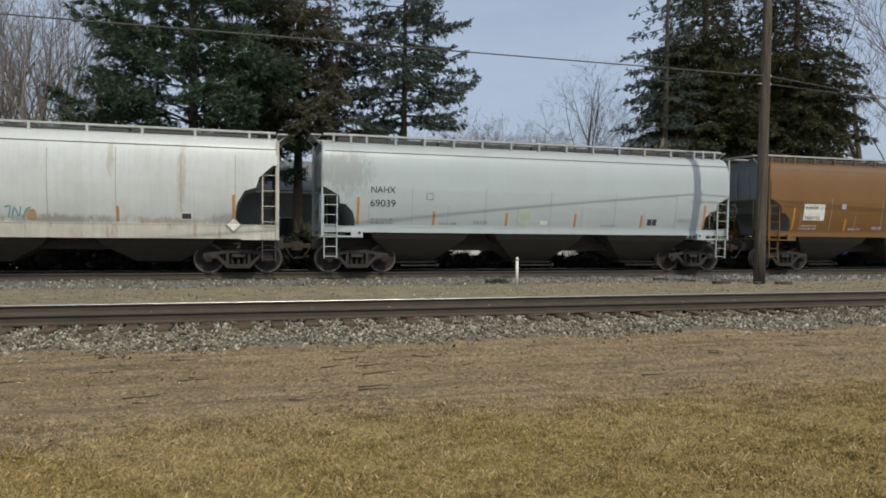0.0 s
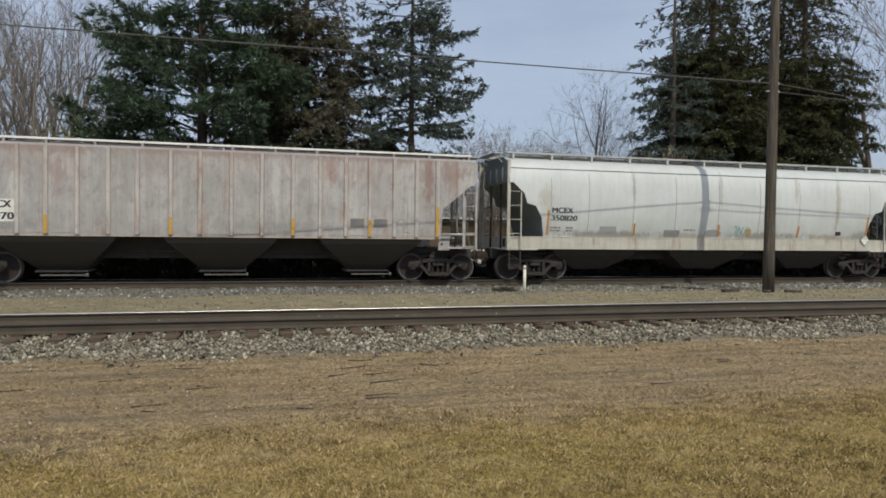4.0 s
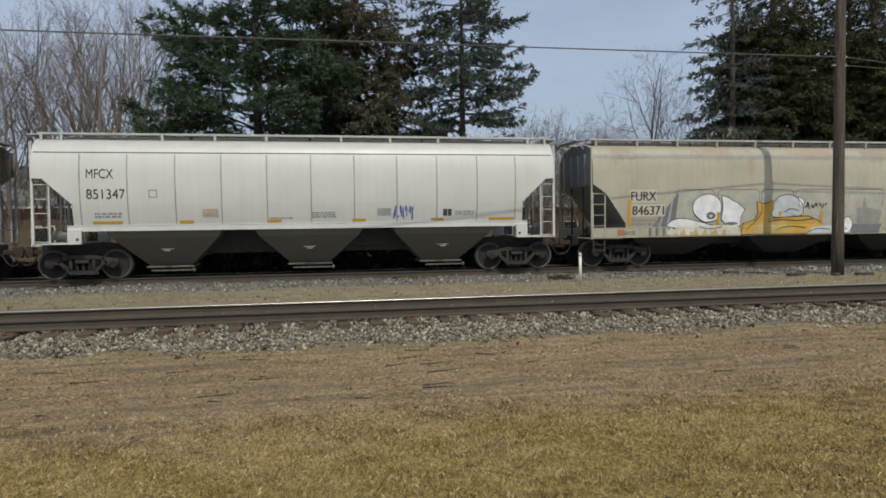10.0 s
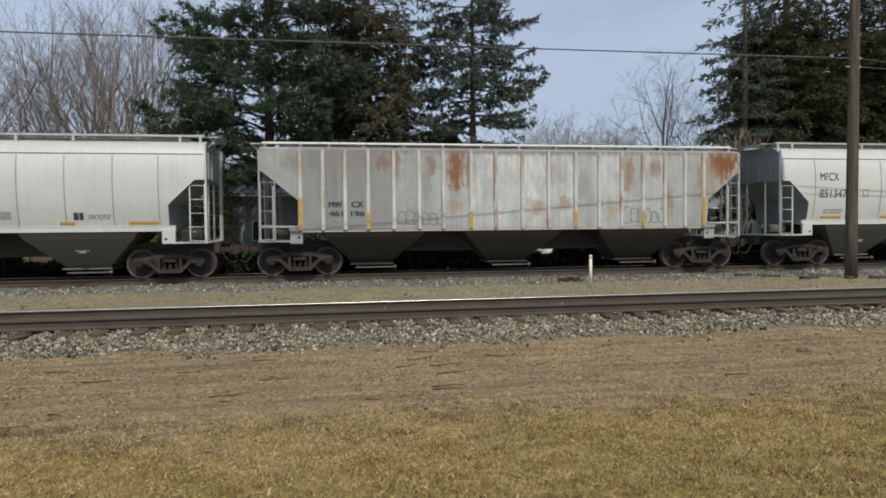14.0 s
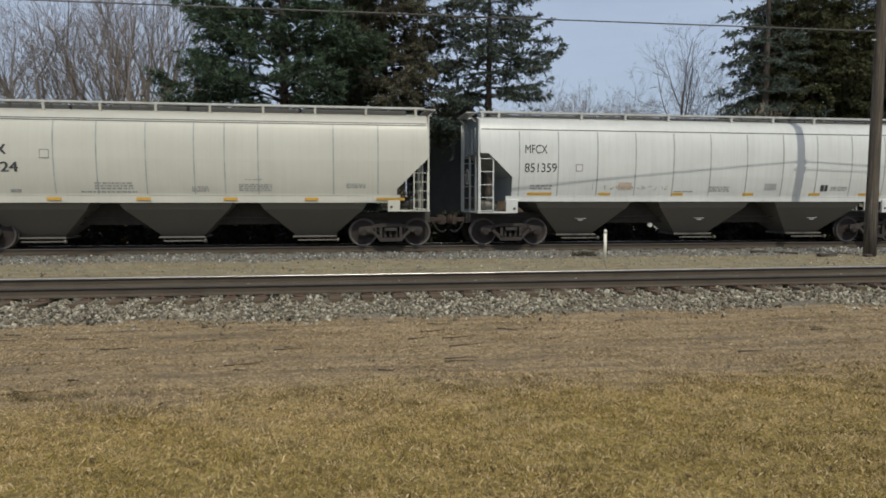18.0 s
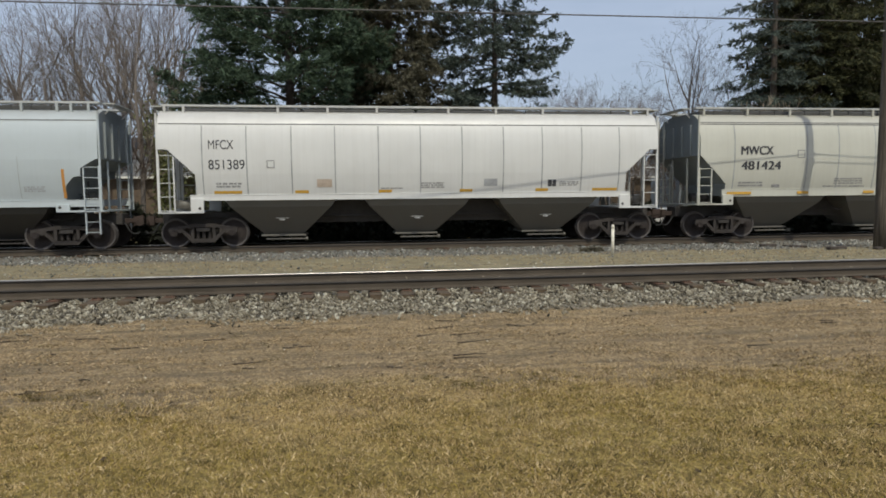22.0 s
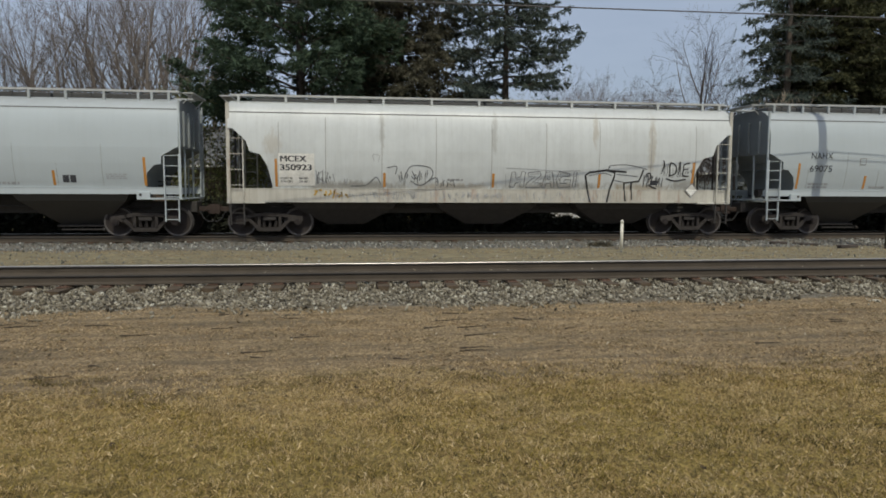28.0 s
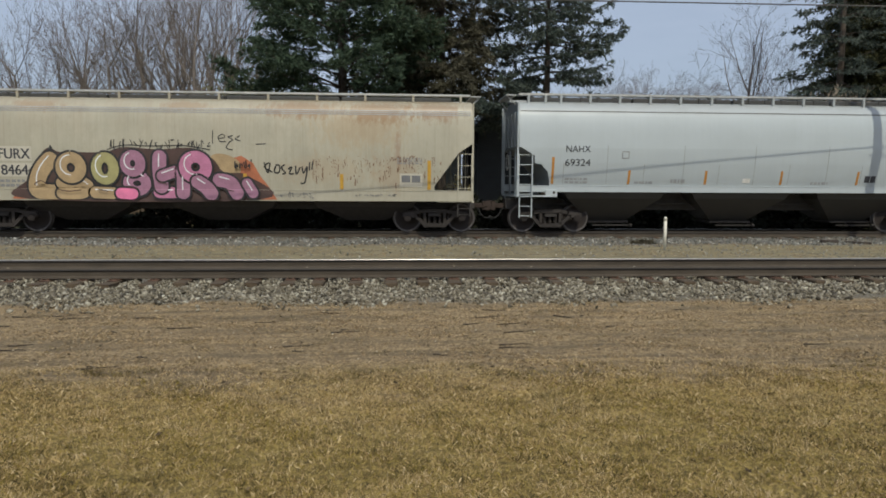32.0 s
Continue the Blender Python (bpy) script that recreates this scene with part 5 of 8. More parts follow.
def data_block(car, spec, kind):
    """The small markings that all cars of a kind carry."""
    L = spec["L"]
    if kind == "faceted":
        panel(car, spec, 3.28, 3.52, 2.47, 2.71, "grey_ink")
        panel(car, spec, 3.31, 3.49, 2.50, 2.68, "white", lift=0.007)
        bars(car, spec, [(1.74, 2.5, 1.88, 2.06, 2), (6.8, 7.5, 1.80, 1.86, 1), (8.1, 8.85, 1.82, 2.02, 3), (12.7, 13.35, 1.86, 2.02, 3)])
        panel(car, spec, 4.80, 5.27, 1.87, 2.12, "label_tan")
        panel(car, spec, 10.15, 10.6, 1.87, 2.10, "g_faint")
        panel(car, spec, 12.30, 12.44, 1.84, 2.06, "black_ink")
        panel(car, spec, 12.46, 12.58, 1.84, 2.06, "black_ink")
    elif kind == "centre_flow":
        panel(car, spec, 3.42, 3.66, 2.42, 2.66, "grey_ink")
        panel(car, spec, 3.45, 3.63, 2.45, 2.63, "pale_blue", lift=0.007)
        bars(car, spec, [(1.58, 2.36, 1.62, 1.84, 2), (3.9, 4.5, 1.62, 1.74, 1), (9.9, 10.5, 1.62, 1.74, 1), (13.0, 13.6, 1.80, 1.98, 3), (5.1, 5.6, 1.65, 1.85, 1)], "g_faint")
        panel(car, spec, 7.55, 7.80, 1.66, 1.80, "label_white")
        panel(car, spec, 11.75, 11.93, 1.69, 1.91, "black_ink")
        panel(car, spec, 11.96, 12.13, 1.69, 1.91, "black_ink")
        for k, x in enumerate((1.52, 2.95, 4.18, 5.50, 6.70, 7.90, 9.10, 10.4, 11.6, 12.9)):
            part("weld_seam", plate(spec, x - L / 2 - 0.008, x - L / 2 + 0.008, 1.6, 2.85 if k % 2 else 2.25, 0.001), M["seam_soft"], car)
    elif kind == "deep_sill":
        bars(car, spec, [(1.62, 2.0, 1.72, 1.92, 2), (2.2, 2.52, 1.72, 1.92, 2), (6.9, 7.4, 1.80, 1.9, 1)])
        panel(car, spec, 13.72, 14.05, 1.66, 1.88, "label_white")
        panel(car, spec, 13.75, 14.02, 1.69, 1.85, "black_ink", lift=0.009)
        sp = [(15.02, 1.53), (15.24, 1.75), (15.46, 1.53), (15.24, 1.31)]
        part("placard", shape(spec, [(x - L / 2, z) for x, z in sp], 0.030, True, False), M["label_white"], car, "diamond placard holder")
        bm = bmesh.new()
        stroke(bm, [(x - L / 2, z) for x, z in sp] + [(sp[0][0] - L / 2, sp[0][1])], 0.03, False, False)
        part("placard_edge", wrap(bm, spec, 0.034), M["grey_ink"], car)
    elif kind == "triangle":
        panel(car, spec, 3.62, 3.90, 2.75, 3.02, "grey_ink")
        panel(car, spec, 3.65, 3.87, 2.78, 2.99, "cream", lift=0.007)
        bars(car, spec, [(1.50, 2.42, 1.78, 1.98, 2), (4.7, 6.3, 1.74, 1.82, 1), (5.1, 6.2, 1.84, 2.08, 3), (7.9, 8.4, 1.78, 1.96, 3), (9.3, 10.3, 1.80, 2.04, 4), (9.5, 10.0, 2.14, 2.18, 1), (12.6, 13.2, 1.9, 2.06, 3)])
        panel(car, spec, 2.75, 3.05, 1.74, 1.84, "grey_ink")
    elif kind == "cream_sill":
        panel(car, spec, 13.68, 14.40, 1.48, 1.90, "cream_panel")
        for x in (13.74, 14.06):
            panel(car, spec, x, x + 0.28, 1.62, 1.84, "g_soot", lift=0.008)
        bars(car, spec, [(13.74, 14.34, 1.52, 1.57, 1), (1.45, 2.45, 1.43, 1.70, 2), (13.6, 14.4, 2.2, 2.42, 3)])
        xs = (1.38, 4.72, 7.15, 8.85, 11.85, 14.62)
        for k, x in enumerate(xs):
            hi = 0.92 if k in (0, 5) else 0.48
            part("reflective_tape", plate(spec, x - L / 2 - 0.055, x - L / 2 + 0.055, 1.39, 1.39 + hi, 0.016), M["yellow"], car, "yellow reflective strip")


FACETED_SEAMS = [1.36, 2.68, 4.04, 5.38, 6.74, 8.08, 9.43, 10.79, 12.09, 13.43, 14.73]
FACETED_BRACKETS = [0.2, 0.76, 3.62, 5.17, 6.73, 9.06, 10.64, 12.23, 15.3, 15.9]
FLOW_BRACKETS = [0.42, 0.98, 1.49, 2.46, 3.45, 4.47, 5.49, 6.55, 7.6, 8.65, 9.7, 10.75, 11.8, 12.9, 13.9, 14.3, 14.8]
DEEP_BRACKETS = [0.34, 1.79, 3.33, 4.86, 6.42, 7.98, 9.57, 11.1, 12.6, 14.1, 15.7, 16.3]
RIBS = (1.28, 1.98, 2.67, 3.40, 4.22, 5.04, 5.83, 6.75, 7.58, 8.49, 9.39, 10.33, 11.17, 11.98, 12.75, 13.55, 14.29, 14.99)


def flow_car(left, paint, label, rows, mark_ink="black_ink"):
    car, spec = build_car("centre_flow", left, paint, label, FLOW_BRACKETS, tape="upright")
    data_block(car, spec, "centre_flow")
    marks(car, spec, rows, mark_ink)
    return car, spec


def faceted_car(left, paint, label, number):
    car, spec = build_car("faceted", left, paint, label, FACETED_BRACKETS, FACETED_SEAMS, "flat")
    data_block(car, spec, "faceted")
    marks(car, spec, [("MFCX", 1.55, 2.30, 3.05, 3.33), (number, 1.54, 2.62, 2.44, 2.73)])
    return car, spec


def deep_car(left, label, number, paint="old_white"):
    car, spec = build_car("deep_sill", left, paint, label, DEEP_BRACKETS, [1.59, 3.03, 4.79, 6.52, 8.33, 10.14, 11.94, 13.73, 15.29], "upright", "sill_dirty", "truck_dark")
    data_block(car, spec, "deep_sill")
    marks(car, spec, [("MCEX", 1.63, 2.42, 2.37, 2.55), (number, 1.62, 2.58, 2.10, 2.28)], bold=0.008)
    return car, spec


def cream_car(left, label, number, paint="rusty_cream", shift=0.0):
    n = 10
    car, spec = build_car("cream_sill", left, paint, label, [0.35 + 1.53 * k for k in range(n + 1)], [], None, paint, "truck_dark")
    data_block(car, spec, "cream_sill")
    panel(car, spec, 1.22 + shift, 2.24 + shift, 2.22, 2.66, "cream_panel")
    panel(car, spec, 1.26 + shift, 2.55 + shift, 1.74, 2.15, "cream_panel")
    marks(car, spec, [("FURX", 1.27 + shift, 2.19 + shift, 2.28, 2.59), (number, 1.32 + shift, 2.49 + shift, 1.79, 2.10)], bold=0.008)
    return car, spec


def fat(car, spec, pts, w, mat, lift, closed=False, shine=True):
    """One limb of a balloon letter: black edge, colour, a white shine."""
    L = spec["L"] / 2
    p = [(x - L, z) for x, z in pts]
    for width, m, up, label in ((w + 0.13, "g_black", 0.0, "black edge of a balloon letter"), (w, mat, 0.004, "balloon letter")):
        bm = bmesh.new()
        stroke(bm, p, width, closed)
        if not closed:
            run = smooth_loop(p, False, 5)
            for tip, back in ((run[0], run[1]), (run[-1], run[-2])):     # round ends
                a0 = math.atan2(tip.y - back.y, tip.x - back.x) - math.pi / 2
                bm.faces.new([bm.verts.new((tip.x + width / 2 * math.cos(a0 + k * math.pi / 7), 0, tip.y + width / 2 * math.sin(a0 + k * math.pi / 7))) for k in range(8)])
        for v_ in bm.verts:
            v_.co.z = max(v_.co.z, spec["sill"][0] + 0.02)
        tagged(part("graffiti", wrap(bm, spec, lift + up), M[m], car, label), kind="stuff")
    if shine:
        k = max(2, len(p) // 2 + 1)
        spray(car, spec, [[(x + L - 0.02, z + w * 0.26) for x, z in p[:k]]], 0.035, "g_white", lift + 0.008, "white highlight")


def ribbed_car(left, paint, label, rows, tape_at=(0, 3, 7, 11, 14, 17)):
    car, spec = build_car("ribbed", left, paint, label, [0.2, 1.3, 2.2, 3.3, 4.6, 5.9, 7.2, 8.5, 9.8, 11.1, 12.4, 13.6, 14.8, 16.2], (), None, None)
    L = spec["L"]
    for k, x in enumerate(RIBS):
        for s in (-1, 1):
            bm = bmesh.new()
            yo, yi = s * 1.625, s * 1.55
            prof = [(-0.075, yi), (-0.045, yo), (0.045, yo), (0.075, yi)]
            a = [bm.verts.new((x - L / 2 + px, py, 1.47)) for px, py in prof]
            b = [bm.verts.new((x - L / 2 + px, py, 4.0)) for px, py in prof]
            for i in range(3):
                bm.faces.new((a[i], a[i + 1], b[i + 1], b[i]))
            bm.faces.new(a)
            bm.faces.new(b[::-1])
            bmesh.ops.recalc_face_normals(bm, faces=bm.faces[:])
            rib = part("rib", bm, M["rib_grey" if paint == "grey_rust" else "rib_pink"], car)
            if s < 0 and k in tape_at:
                hi = 1.0 if k in (0, 17) else 0.52
                part("reflective_tape", box(x - L / 2 - 0.047, x - L / 2 + 0.047, -1.634, -1.624, 1.48, 1.48 + hi), M["yellow"], rib, "yellow reflective strip")
    marks(car, spec, rows, bold=0.012)
    bars(car, spec, [(1.5, 1.85, 1.62, 1.80, 2), (2.15, 2.5, 1.60, 1.78, 3)])
    part("hopper_top_angle", box(-L / 2 + 1.3, L / 2 - 1.3, -1.56, -1.50, 1.40, 1.44), M["label_tan"], car)
    return car, spec


def scribble(r, x0, x1, z0, z1, n):
    """Loops and hooks of hand lettering that says nothing."""
    out = []
    w = (x1 - x0) / n
    for k in range(n):
        x = x0 + k * w
        pts = [(x + w * r.uniform(0.0, 0.9), z0 + (z1 - z0) * r.uniform(0, 1)) for _ in range(r.randint(3, 5))]
        out.append(pts)
    return out


def bubble(x, z, w, h, lean=0.0):
    """Outline of a fat round letter shape."""
    return [(x + w * math.cos(a) * (1 + 0.12 * math.sin(3 * a + lean)) / 2, z + h * math.sin(a) * (1 + 0.10 * math.cos(2 * a + lean)) / 2) for a in [k * math.tau / 9 for k in range(9)]]


def build_train():
    r = random.Random(5)
    # brown car
    car, spec = flow_car(115.2, "brown", "rust-brown covered hopper car with rounded end openings", [])
    panel(car, spec, 1.62, 2.62, 1.98, 2.62, "label_white", "worn pale patch behind the reporting marks")
    marks(car, spec, [("NAHX", 1.70, 2.30, 2.40, 2.54), ("500732", 1.68, 2.42, 2.02, 2.14)])
    # pale blue car
    car, spec = flow_car(98.2, "blue_primed", "pale blue-grey covered hopper car with a grey-patched end", [("NAHX", 1.58, 2.38, 2.62, 2.83), ("69039", 1.56, 2.39, 2.18, 2.40)])
    patch(car, spec, [(6.75, 1.60), (7.05, 1.58), (7.12, 2.1), (6.9, 2.2), (6.72, 2.05)], "g_lime", 0.006, "faint lime green overspray")
    # white car with a deep sill
    car, spec = deep_car(80.3, "dirty white covered hopper car with a deep cream sill", "350820")
    spray(car, spec, [[(9.05, 1.95), (9.2, 1.98), (9.12, 1.66)], [(9.22, 1.66), (9.3, 1.95), (9.4, 1.7), (9.46, 1.98)], [(9.5, 1.66), (9.6, 1.9), (9.72, 1.96)]], 0.032, "g_teal", label="small teal tag")
    patch(car, spec, [(9.62, 1.62), (9.6, 1.85), (9.8, 1.9), (9.84, 1.64)], "g_tan", 0.006, "brown overspray")
    patch(car, spec, [(7.9, 1.62), (7.86, 1.8), (8.2, 1.86), (8.5, 1.78), (8.45, 1.62)], "g_faint", 0.005, "dirty grey overspray")
    panel(car, spec, 6.1, 6.75, 1.57, 1.82, "grey_ink")
    panel(car, spec, 3.5, 4.15, 1.72, 1.92, "g_faint")
    # ribbed pinkish car
    car, spec = ribbed_car(62.83, "pink_rust", "chalky pinkish-white ribbed hopper car streaked with rust", [("MW", 1.44, 1.90, 2.20, 2.40), ("CX", 2.12, 2.50, 2.20, 2.40), ("462", 1.42, 1.90, 1.86, 2.06), ("070", 2.07, 2.57, 1.86, 2.06)])
    panel(car, spec, 1.38, 1.92, 1.80, 2.44, "label_white", lift=0.002)
    panel(car, spec, 2.05, 2.61, 1.80, 2.44, "label_white", lift=0.002)
    for x in (12.08, 12.83):
        panel(car, spec, x, x + 0.54, 1.72, 2.08, "label_tan", lift=0.003)
        panel(car, spec, x + 0.05, x + 0.49, 1.76, 2.04, "g_soot", lift=0.008)
    spray(car, spec, scribble(r, 9.5, 10.3, 1.6, 2.0, 5) + scribble(r, 6.9, 7.4, 1.65, 1.95, 4), 0.018, "g_faint", label="thin faded tags")
    spray(car, spec, [[(13.7, 1.65), (13.62, 1.9), (13.8, 2.05), (13.98, 1.9), (13.85, 1.66), (14.1, 1.6)]], 0.03, "g_grey", label="small grey tag")
    # cream car with the white and gold piece
    car, spec = cream_car(45.36, "rust-stained cream covered hopper car with white and gold graffiti", "846371", shift=0.15)
    for a, b in ((3.12, 4.58), (4.70, 6.32), (6.42, 7.68), (7.78, 9.62), (9.74, 11.40)):
        patch(car, spec, [(a, 1.40), (a, 2.55), (a + 0.10, 2.65), (b - 0.12, 2.65), (b, 2.55), (b, 1.40)], "g_fill", 0.003, "washed-out grey letter fill", False)
        spray(car, spec, [[(a, 1.85), (a, 2.55), (a + 0.10, 2.65), (b - 0.12, 2.65), (b, 2.55), (b - 0.02, 2.0)]], 0.026, "g_soot", 0.006, "thin grey-black letter outline", False)
        spray(car, spec, [[(b - 0.16 + 0.05 * q, 2.5 - 0.12 * q), (b - 0.16 + 0.05 * q, 1.8 + 0.1 * q)] for q in range(3)] + [[(a + 0.1, 1.75), (a + 0.5, 1.68), (a + 0.9, 1.72)], [(a + 0.2, 2.5), (a + 0.25, 2.3)]], 0.022, "g_faint", 0.0055, "smoky shading")
    patch(car, spec, [(10.35, 1.40), (10.30, 1.95), (10.55, 2.0), (10.60, 2.45), (10.72, 2.0), (11.38, 1.85), (11.30, 1.40)], "g_grey", 0.005, "darker smoky shading", False)
    for q in range(9):           # hatched shadow that leans into the first letter
        spray(car, spec, [[(2.18 + 0.10 * q, 1.38), (2.42 + 0.09 * q, 1.62 + 0.11 * q)], [(2.24 + 0.10 * q, 1.38), (2.46 + 0.09 * q, 1.55 + 0.12 * q)]], 0.055, "g_soot" if q % 3 else "g_faint", 0.0045 + 0.0002 * q, "sooty hatched shading", False)
    for q in range(7):
        patch(car, spec, [(1.98 + 0.13 * q, 1.06), (1.98 + 0.13 * q, 1.34), (2.05 + 0.13 * q, 1.34), (2.05 + 0.13 * q, 1.06)], "g_soot" if q % 2 else "g_fill", 0.020, "dark hatched paint on the sill", False)
    patch(car, spec, [(2.80, 1.10), (2.74, 1.30), (2.86, 1.22), (2.92, 1.36), (3.05, 1.24), (3.12, 1.38), (3.9, 1.40), (5.5, 1.40), (5.62, 1.06), (3.2, 1.06), (3.1, 1.14), (3.0, 1.06)], "g_bone", 0.022, "chalky white band sprayed on the sill", False)
    for x, w in ((3.25, 0.22), (3.62, 0.34), (4.08, 0.20), (4.42, 0.30), (4.85, 0.18)):
        patch(car, spec, [(x, 1.06), (x + 0.05, 1.22), (x + w * 0.4, 1.16), (x + w * 0.7, 1.30), (x + w, 1.12), (x + w + 0.04, 1.06)], "g_mustard", 0.024, "faded golden drip on the sill", False)
    patch(car, spec, [(2.82, 1.38), (2.95, 1.58), (3.3, 1.66), (3.75, 1.60), (4.3, 1.46), (4.55, 1.36), (3.6, 1.30)], "g_white", 0.012, "white rounded shape", True, 0.026)
    patch(car, spec, [(4.05, 1.60), (3.78, 1.85), (3.76, 2.18), (4.0, 2.42), (4.35, 2.50), (4.65, 2.40), (4.82, 2.15), (4.80, 1.80), (4.62, 1.58), (4.3, 1.52)], "g_white", 0.014, "white rounded shape", True, 0.026)
    patch(car, spec, [(4.84, 2.45), (5.10, 2.38), (5.28, 2.26), (5.42, 2.22), (5.76, 1.96), (5.62, 1.72), (5.60, 1.38), (5.1, 1.36), (4.84, 1.62), (4.90, 2.0)], "g_white", 0.016, "white angular shape", False, 0.026)
    patch(car, spec, [(4.28, 1.78), (4.42, 1.86), (4.60, 1.78), (4.56, 1.66), (4.36, 1.64)], "g_soot", 0.020, "dark grey accent", True, 0.02)
    patch(car, spec, bubble(4.44, 1.73, 0.13, 0.10), "g_pale", 0.025, "pale glint")
    patch(car, spec, [(5.0, 1.46), (5.25, 1.52), (5.5, 1.46), (5.25, 1.40)], "g_soot", 0.020, "dark grey accent")
    patch(car, spec, [(5.62, 1.06), (5.70, 1.45), (6.15, 1.58), (6.28, 1.82), (6.22, 2.22), (6.52, 2.14), (6.86, 2.28), (6.88, 1.92), (6.72, 1.60), (7.3, 1.66), (8.3, 1.70), (8.75, 1.52), (9.0, 1.36), (8.3, 1.06)], "g_gold", 0.018, "gold angular shape", False, 0.026)
    patch(car, spec, [(6.1, 1.10), (6.3, 1.42), (6.9, 1.50), (7.5, 1.44), (7.2, 1.15)], "g_mustard", 0.021, "paler gold shading")
    patch(car, spec, [(6.86, 1.70), (6.88, 2.12), (7.12, 2.40), (7.55, 2.46), (7.92, 2.28), (8.08, 1.98), (8.0, 1.72), (7.4, 1.66)], "g_pale", 0.015, "pale grey-blue rounded shape", True, 0.026)
    patch(car, spec, [(7.85, 2.40), (8.12, 2.24), (8.08, 1.92), (7.92, 2.10)], "g_white", 0.017, "white sliver", False, 0.02)
    patch(car, spec, [(8.3, 1.06), (8.45, 1.28), (8.9, 1.34), (9.3, 1.37), (9.7, 1.39), (10.15, 1.38), (10.05, 1.06)], "g_pale", 0.024, "pale band sprayed on the sill", False)
    patch(car, spec, [(9.32, 1.44), (9.36, 1.66), (9.58, 1.70), (9.74, 1.56), (9.95, 1.66), (10.14, 1.46), (10.05, 1.16), (9.85, 1.06), (9.5, 1.24)], "g_white", 0.026, "white leaf shape", True, 0.024)
    patch(car, spec, [(9.38, 2.36), (9.62, 2.34), (9.66, 1.92), (9.80, 1.60), (9.66, 1.56), (9.40, 1.86)], "g_faint", 0.020, "grey slash", False, 0.02)
    patch(car, spec, [(9.9, 1.38), (9.75, 1.06), (11.25, 1.06), (11.4, 1.38)], "g_soot", 0.019, "soot-grey paint on the sill", False)
    spray(car, spec, [[(5.85, 1.25), (6.15, 1.5), (6.42, 1.85), (6.4, 2.1)], [(6.7, 1.5), (7.2, 1.58), (7.9, 1.54), (8.5, 1.60)], [(7.0, 1.2), (7.5, 1.34), (8.2, 1.28)], [(7.3, 1.82), (7.55, 1.96), (7.9, 1.90)], [(7.62, 1.78), (7.7, 1.7), (7.82, 1.76)], [(4.0, 1.36), (4.4, 1.28), (4.9, 1.36)], [(8.3, 1.12), (8.7, 1.24), (9.2, 1.2)], [(9.6, 1.5), (9.7, 1.3), (9.9, 1.2)]], 0.024, "g_black", 0.034, "dark contour lines")
    spray(car, spec, scribble(r, 11.85, 12.85, 2.45, 2.72, 9) + scribble(r, 12.2, 12.95, 2.02, 2.22, 8), 0.016, "g_black", 0.008, "black pen tags")
    spray(car, spec, scribble(r, 12.1, 13.2, 1.62, 2.0, 12), 0.022, "g_olive", 0.007, "olive scrawl")
    spray(car, spec, [[(12.95, 1.6), (13.0, 1.95), (13.3, 2.08), (13.55, 1.9), (13.5, 1.62)]] + scribble(r, 13.0, 13.5, 1.6, 1.9, 6), 0.024, "g_tan", 0.008, "faded tan loop")
    spray(car, spec, scribble(r, 8.15, 9.05, 1.95, 2.26, 8), 0.034, "g_black", 0.020, "black tag")
    spray(car, spec, scribble(r, 11.4, 13.3, 1.12, 1.30, 18), 0.018, "g_black", 0.022, "black scrawl along the sill")
    panel(car, spec, 0.95, 1.20, 1.12, 1.30, "g_red", "small worn red patch on the sill", 0.020)
    bars(car, spec, [(1.2, 1.6, 1.12, 1.26, 2), (14.6, 15.2, 1.14, 1.26, 2)], "g_soot")
    # white faceted car
    car, spec = faceted_car(27.95, "white", "clean white covered hopper car with a grey underside", "851347")
    spray(car, spec, scribble(r, 10.68, 11.35, 1.75, 2.2, 7), 0.035, "g_blue", label="small blue tag")
    # ribbed grey car
    car, spec = ribbed_car(10.0, "grey_rust", "patchy grey ribbed hopper car with rust stains", [("MW", 2.15, 2.55, 2.18, 2.36), ("CX", 2.86, 3.22, 2.18, 2.36), ("461", 2.15, 2.58, 1.90, 2.06), ("196", 2.84, 3.26, 1.90, 2.06)])
    for a, n in ((4.36, 6), (12.05, 6)):          # hollow rounded letters, too worn to read
        for k in range(n):
            x, w = a + 0.25 * k, r.uniform(0.24, 0.32)
            z0, z1 = 1.58 + r.uniform(0, 0.06), 2.04 + r.uniform(-0.08, 0.10)
            loop = [(x, z0 + 0.05), (x - 0.02, (z0 + z1) / 2), (x + 0.06, z1), (x + w * 0.7, z1 - 0.02), (x + w, (z0 + z1) / 2), (x + w * 0.9, z0 + 0.03), (x + w * 0.5, z0)]
            spray(car, spec, [loop + loop[:1]], 0.020, "g_soot", label="dark outline of a faded letter")
            spray(car, spec, [[(x + 0.10, z0 + 0.14), (x + 0.12, z1 - 0.12), (x + w * 0.65, z1 - 0.16)]], 0.014, "g_faint", label="faded letter shading")
    # second faceted car
    car, spec = faceted_car(-7.65, "cool_white", "white covered hopper car with a pencilled scrawl", "851359")
    spray(car, spec, [[(3.9, 1.86), (3.9, 2.1)]] + scribble(r, 4.3, 6.6, 1.86, 2.02, 12), 0.016, "g_grey", label="thin grey scrawl")
    # cream faceted car
    car, spec = build_car("triangle", -24.5, "cream", "cream covered hopper car with large black numbers", None, [1.3, 4.0, 5.2, 6.6, 8.0, 8.9, 9.9, 12.2, 13.6], "sill")
    data_block(car, spec, "triangle")
    marks(car, spec, [("MWCX", 1.52, 2.70, 2.86, 3.15), ("481424", 1.54, 3.00, 2.35, 2.64)], bold=0.012)
    # third faceted car
    faceted_car(-42.05, "white", "white covered hopper car with grey seams", "851389")
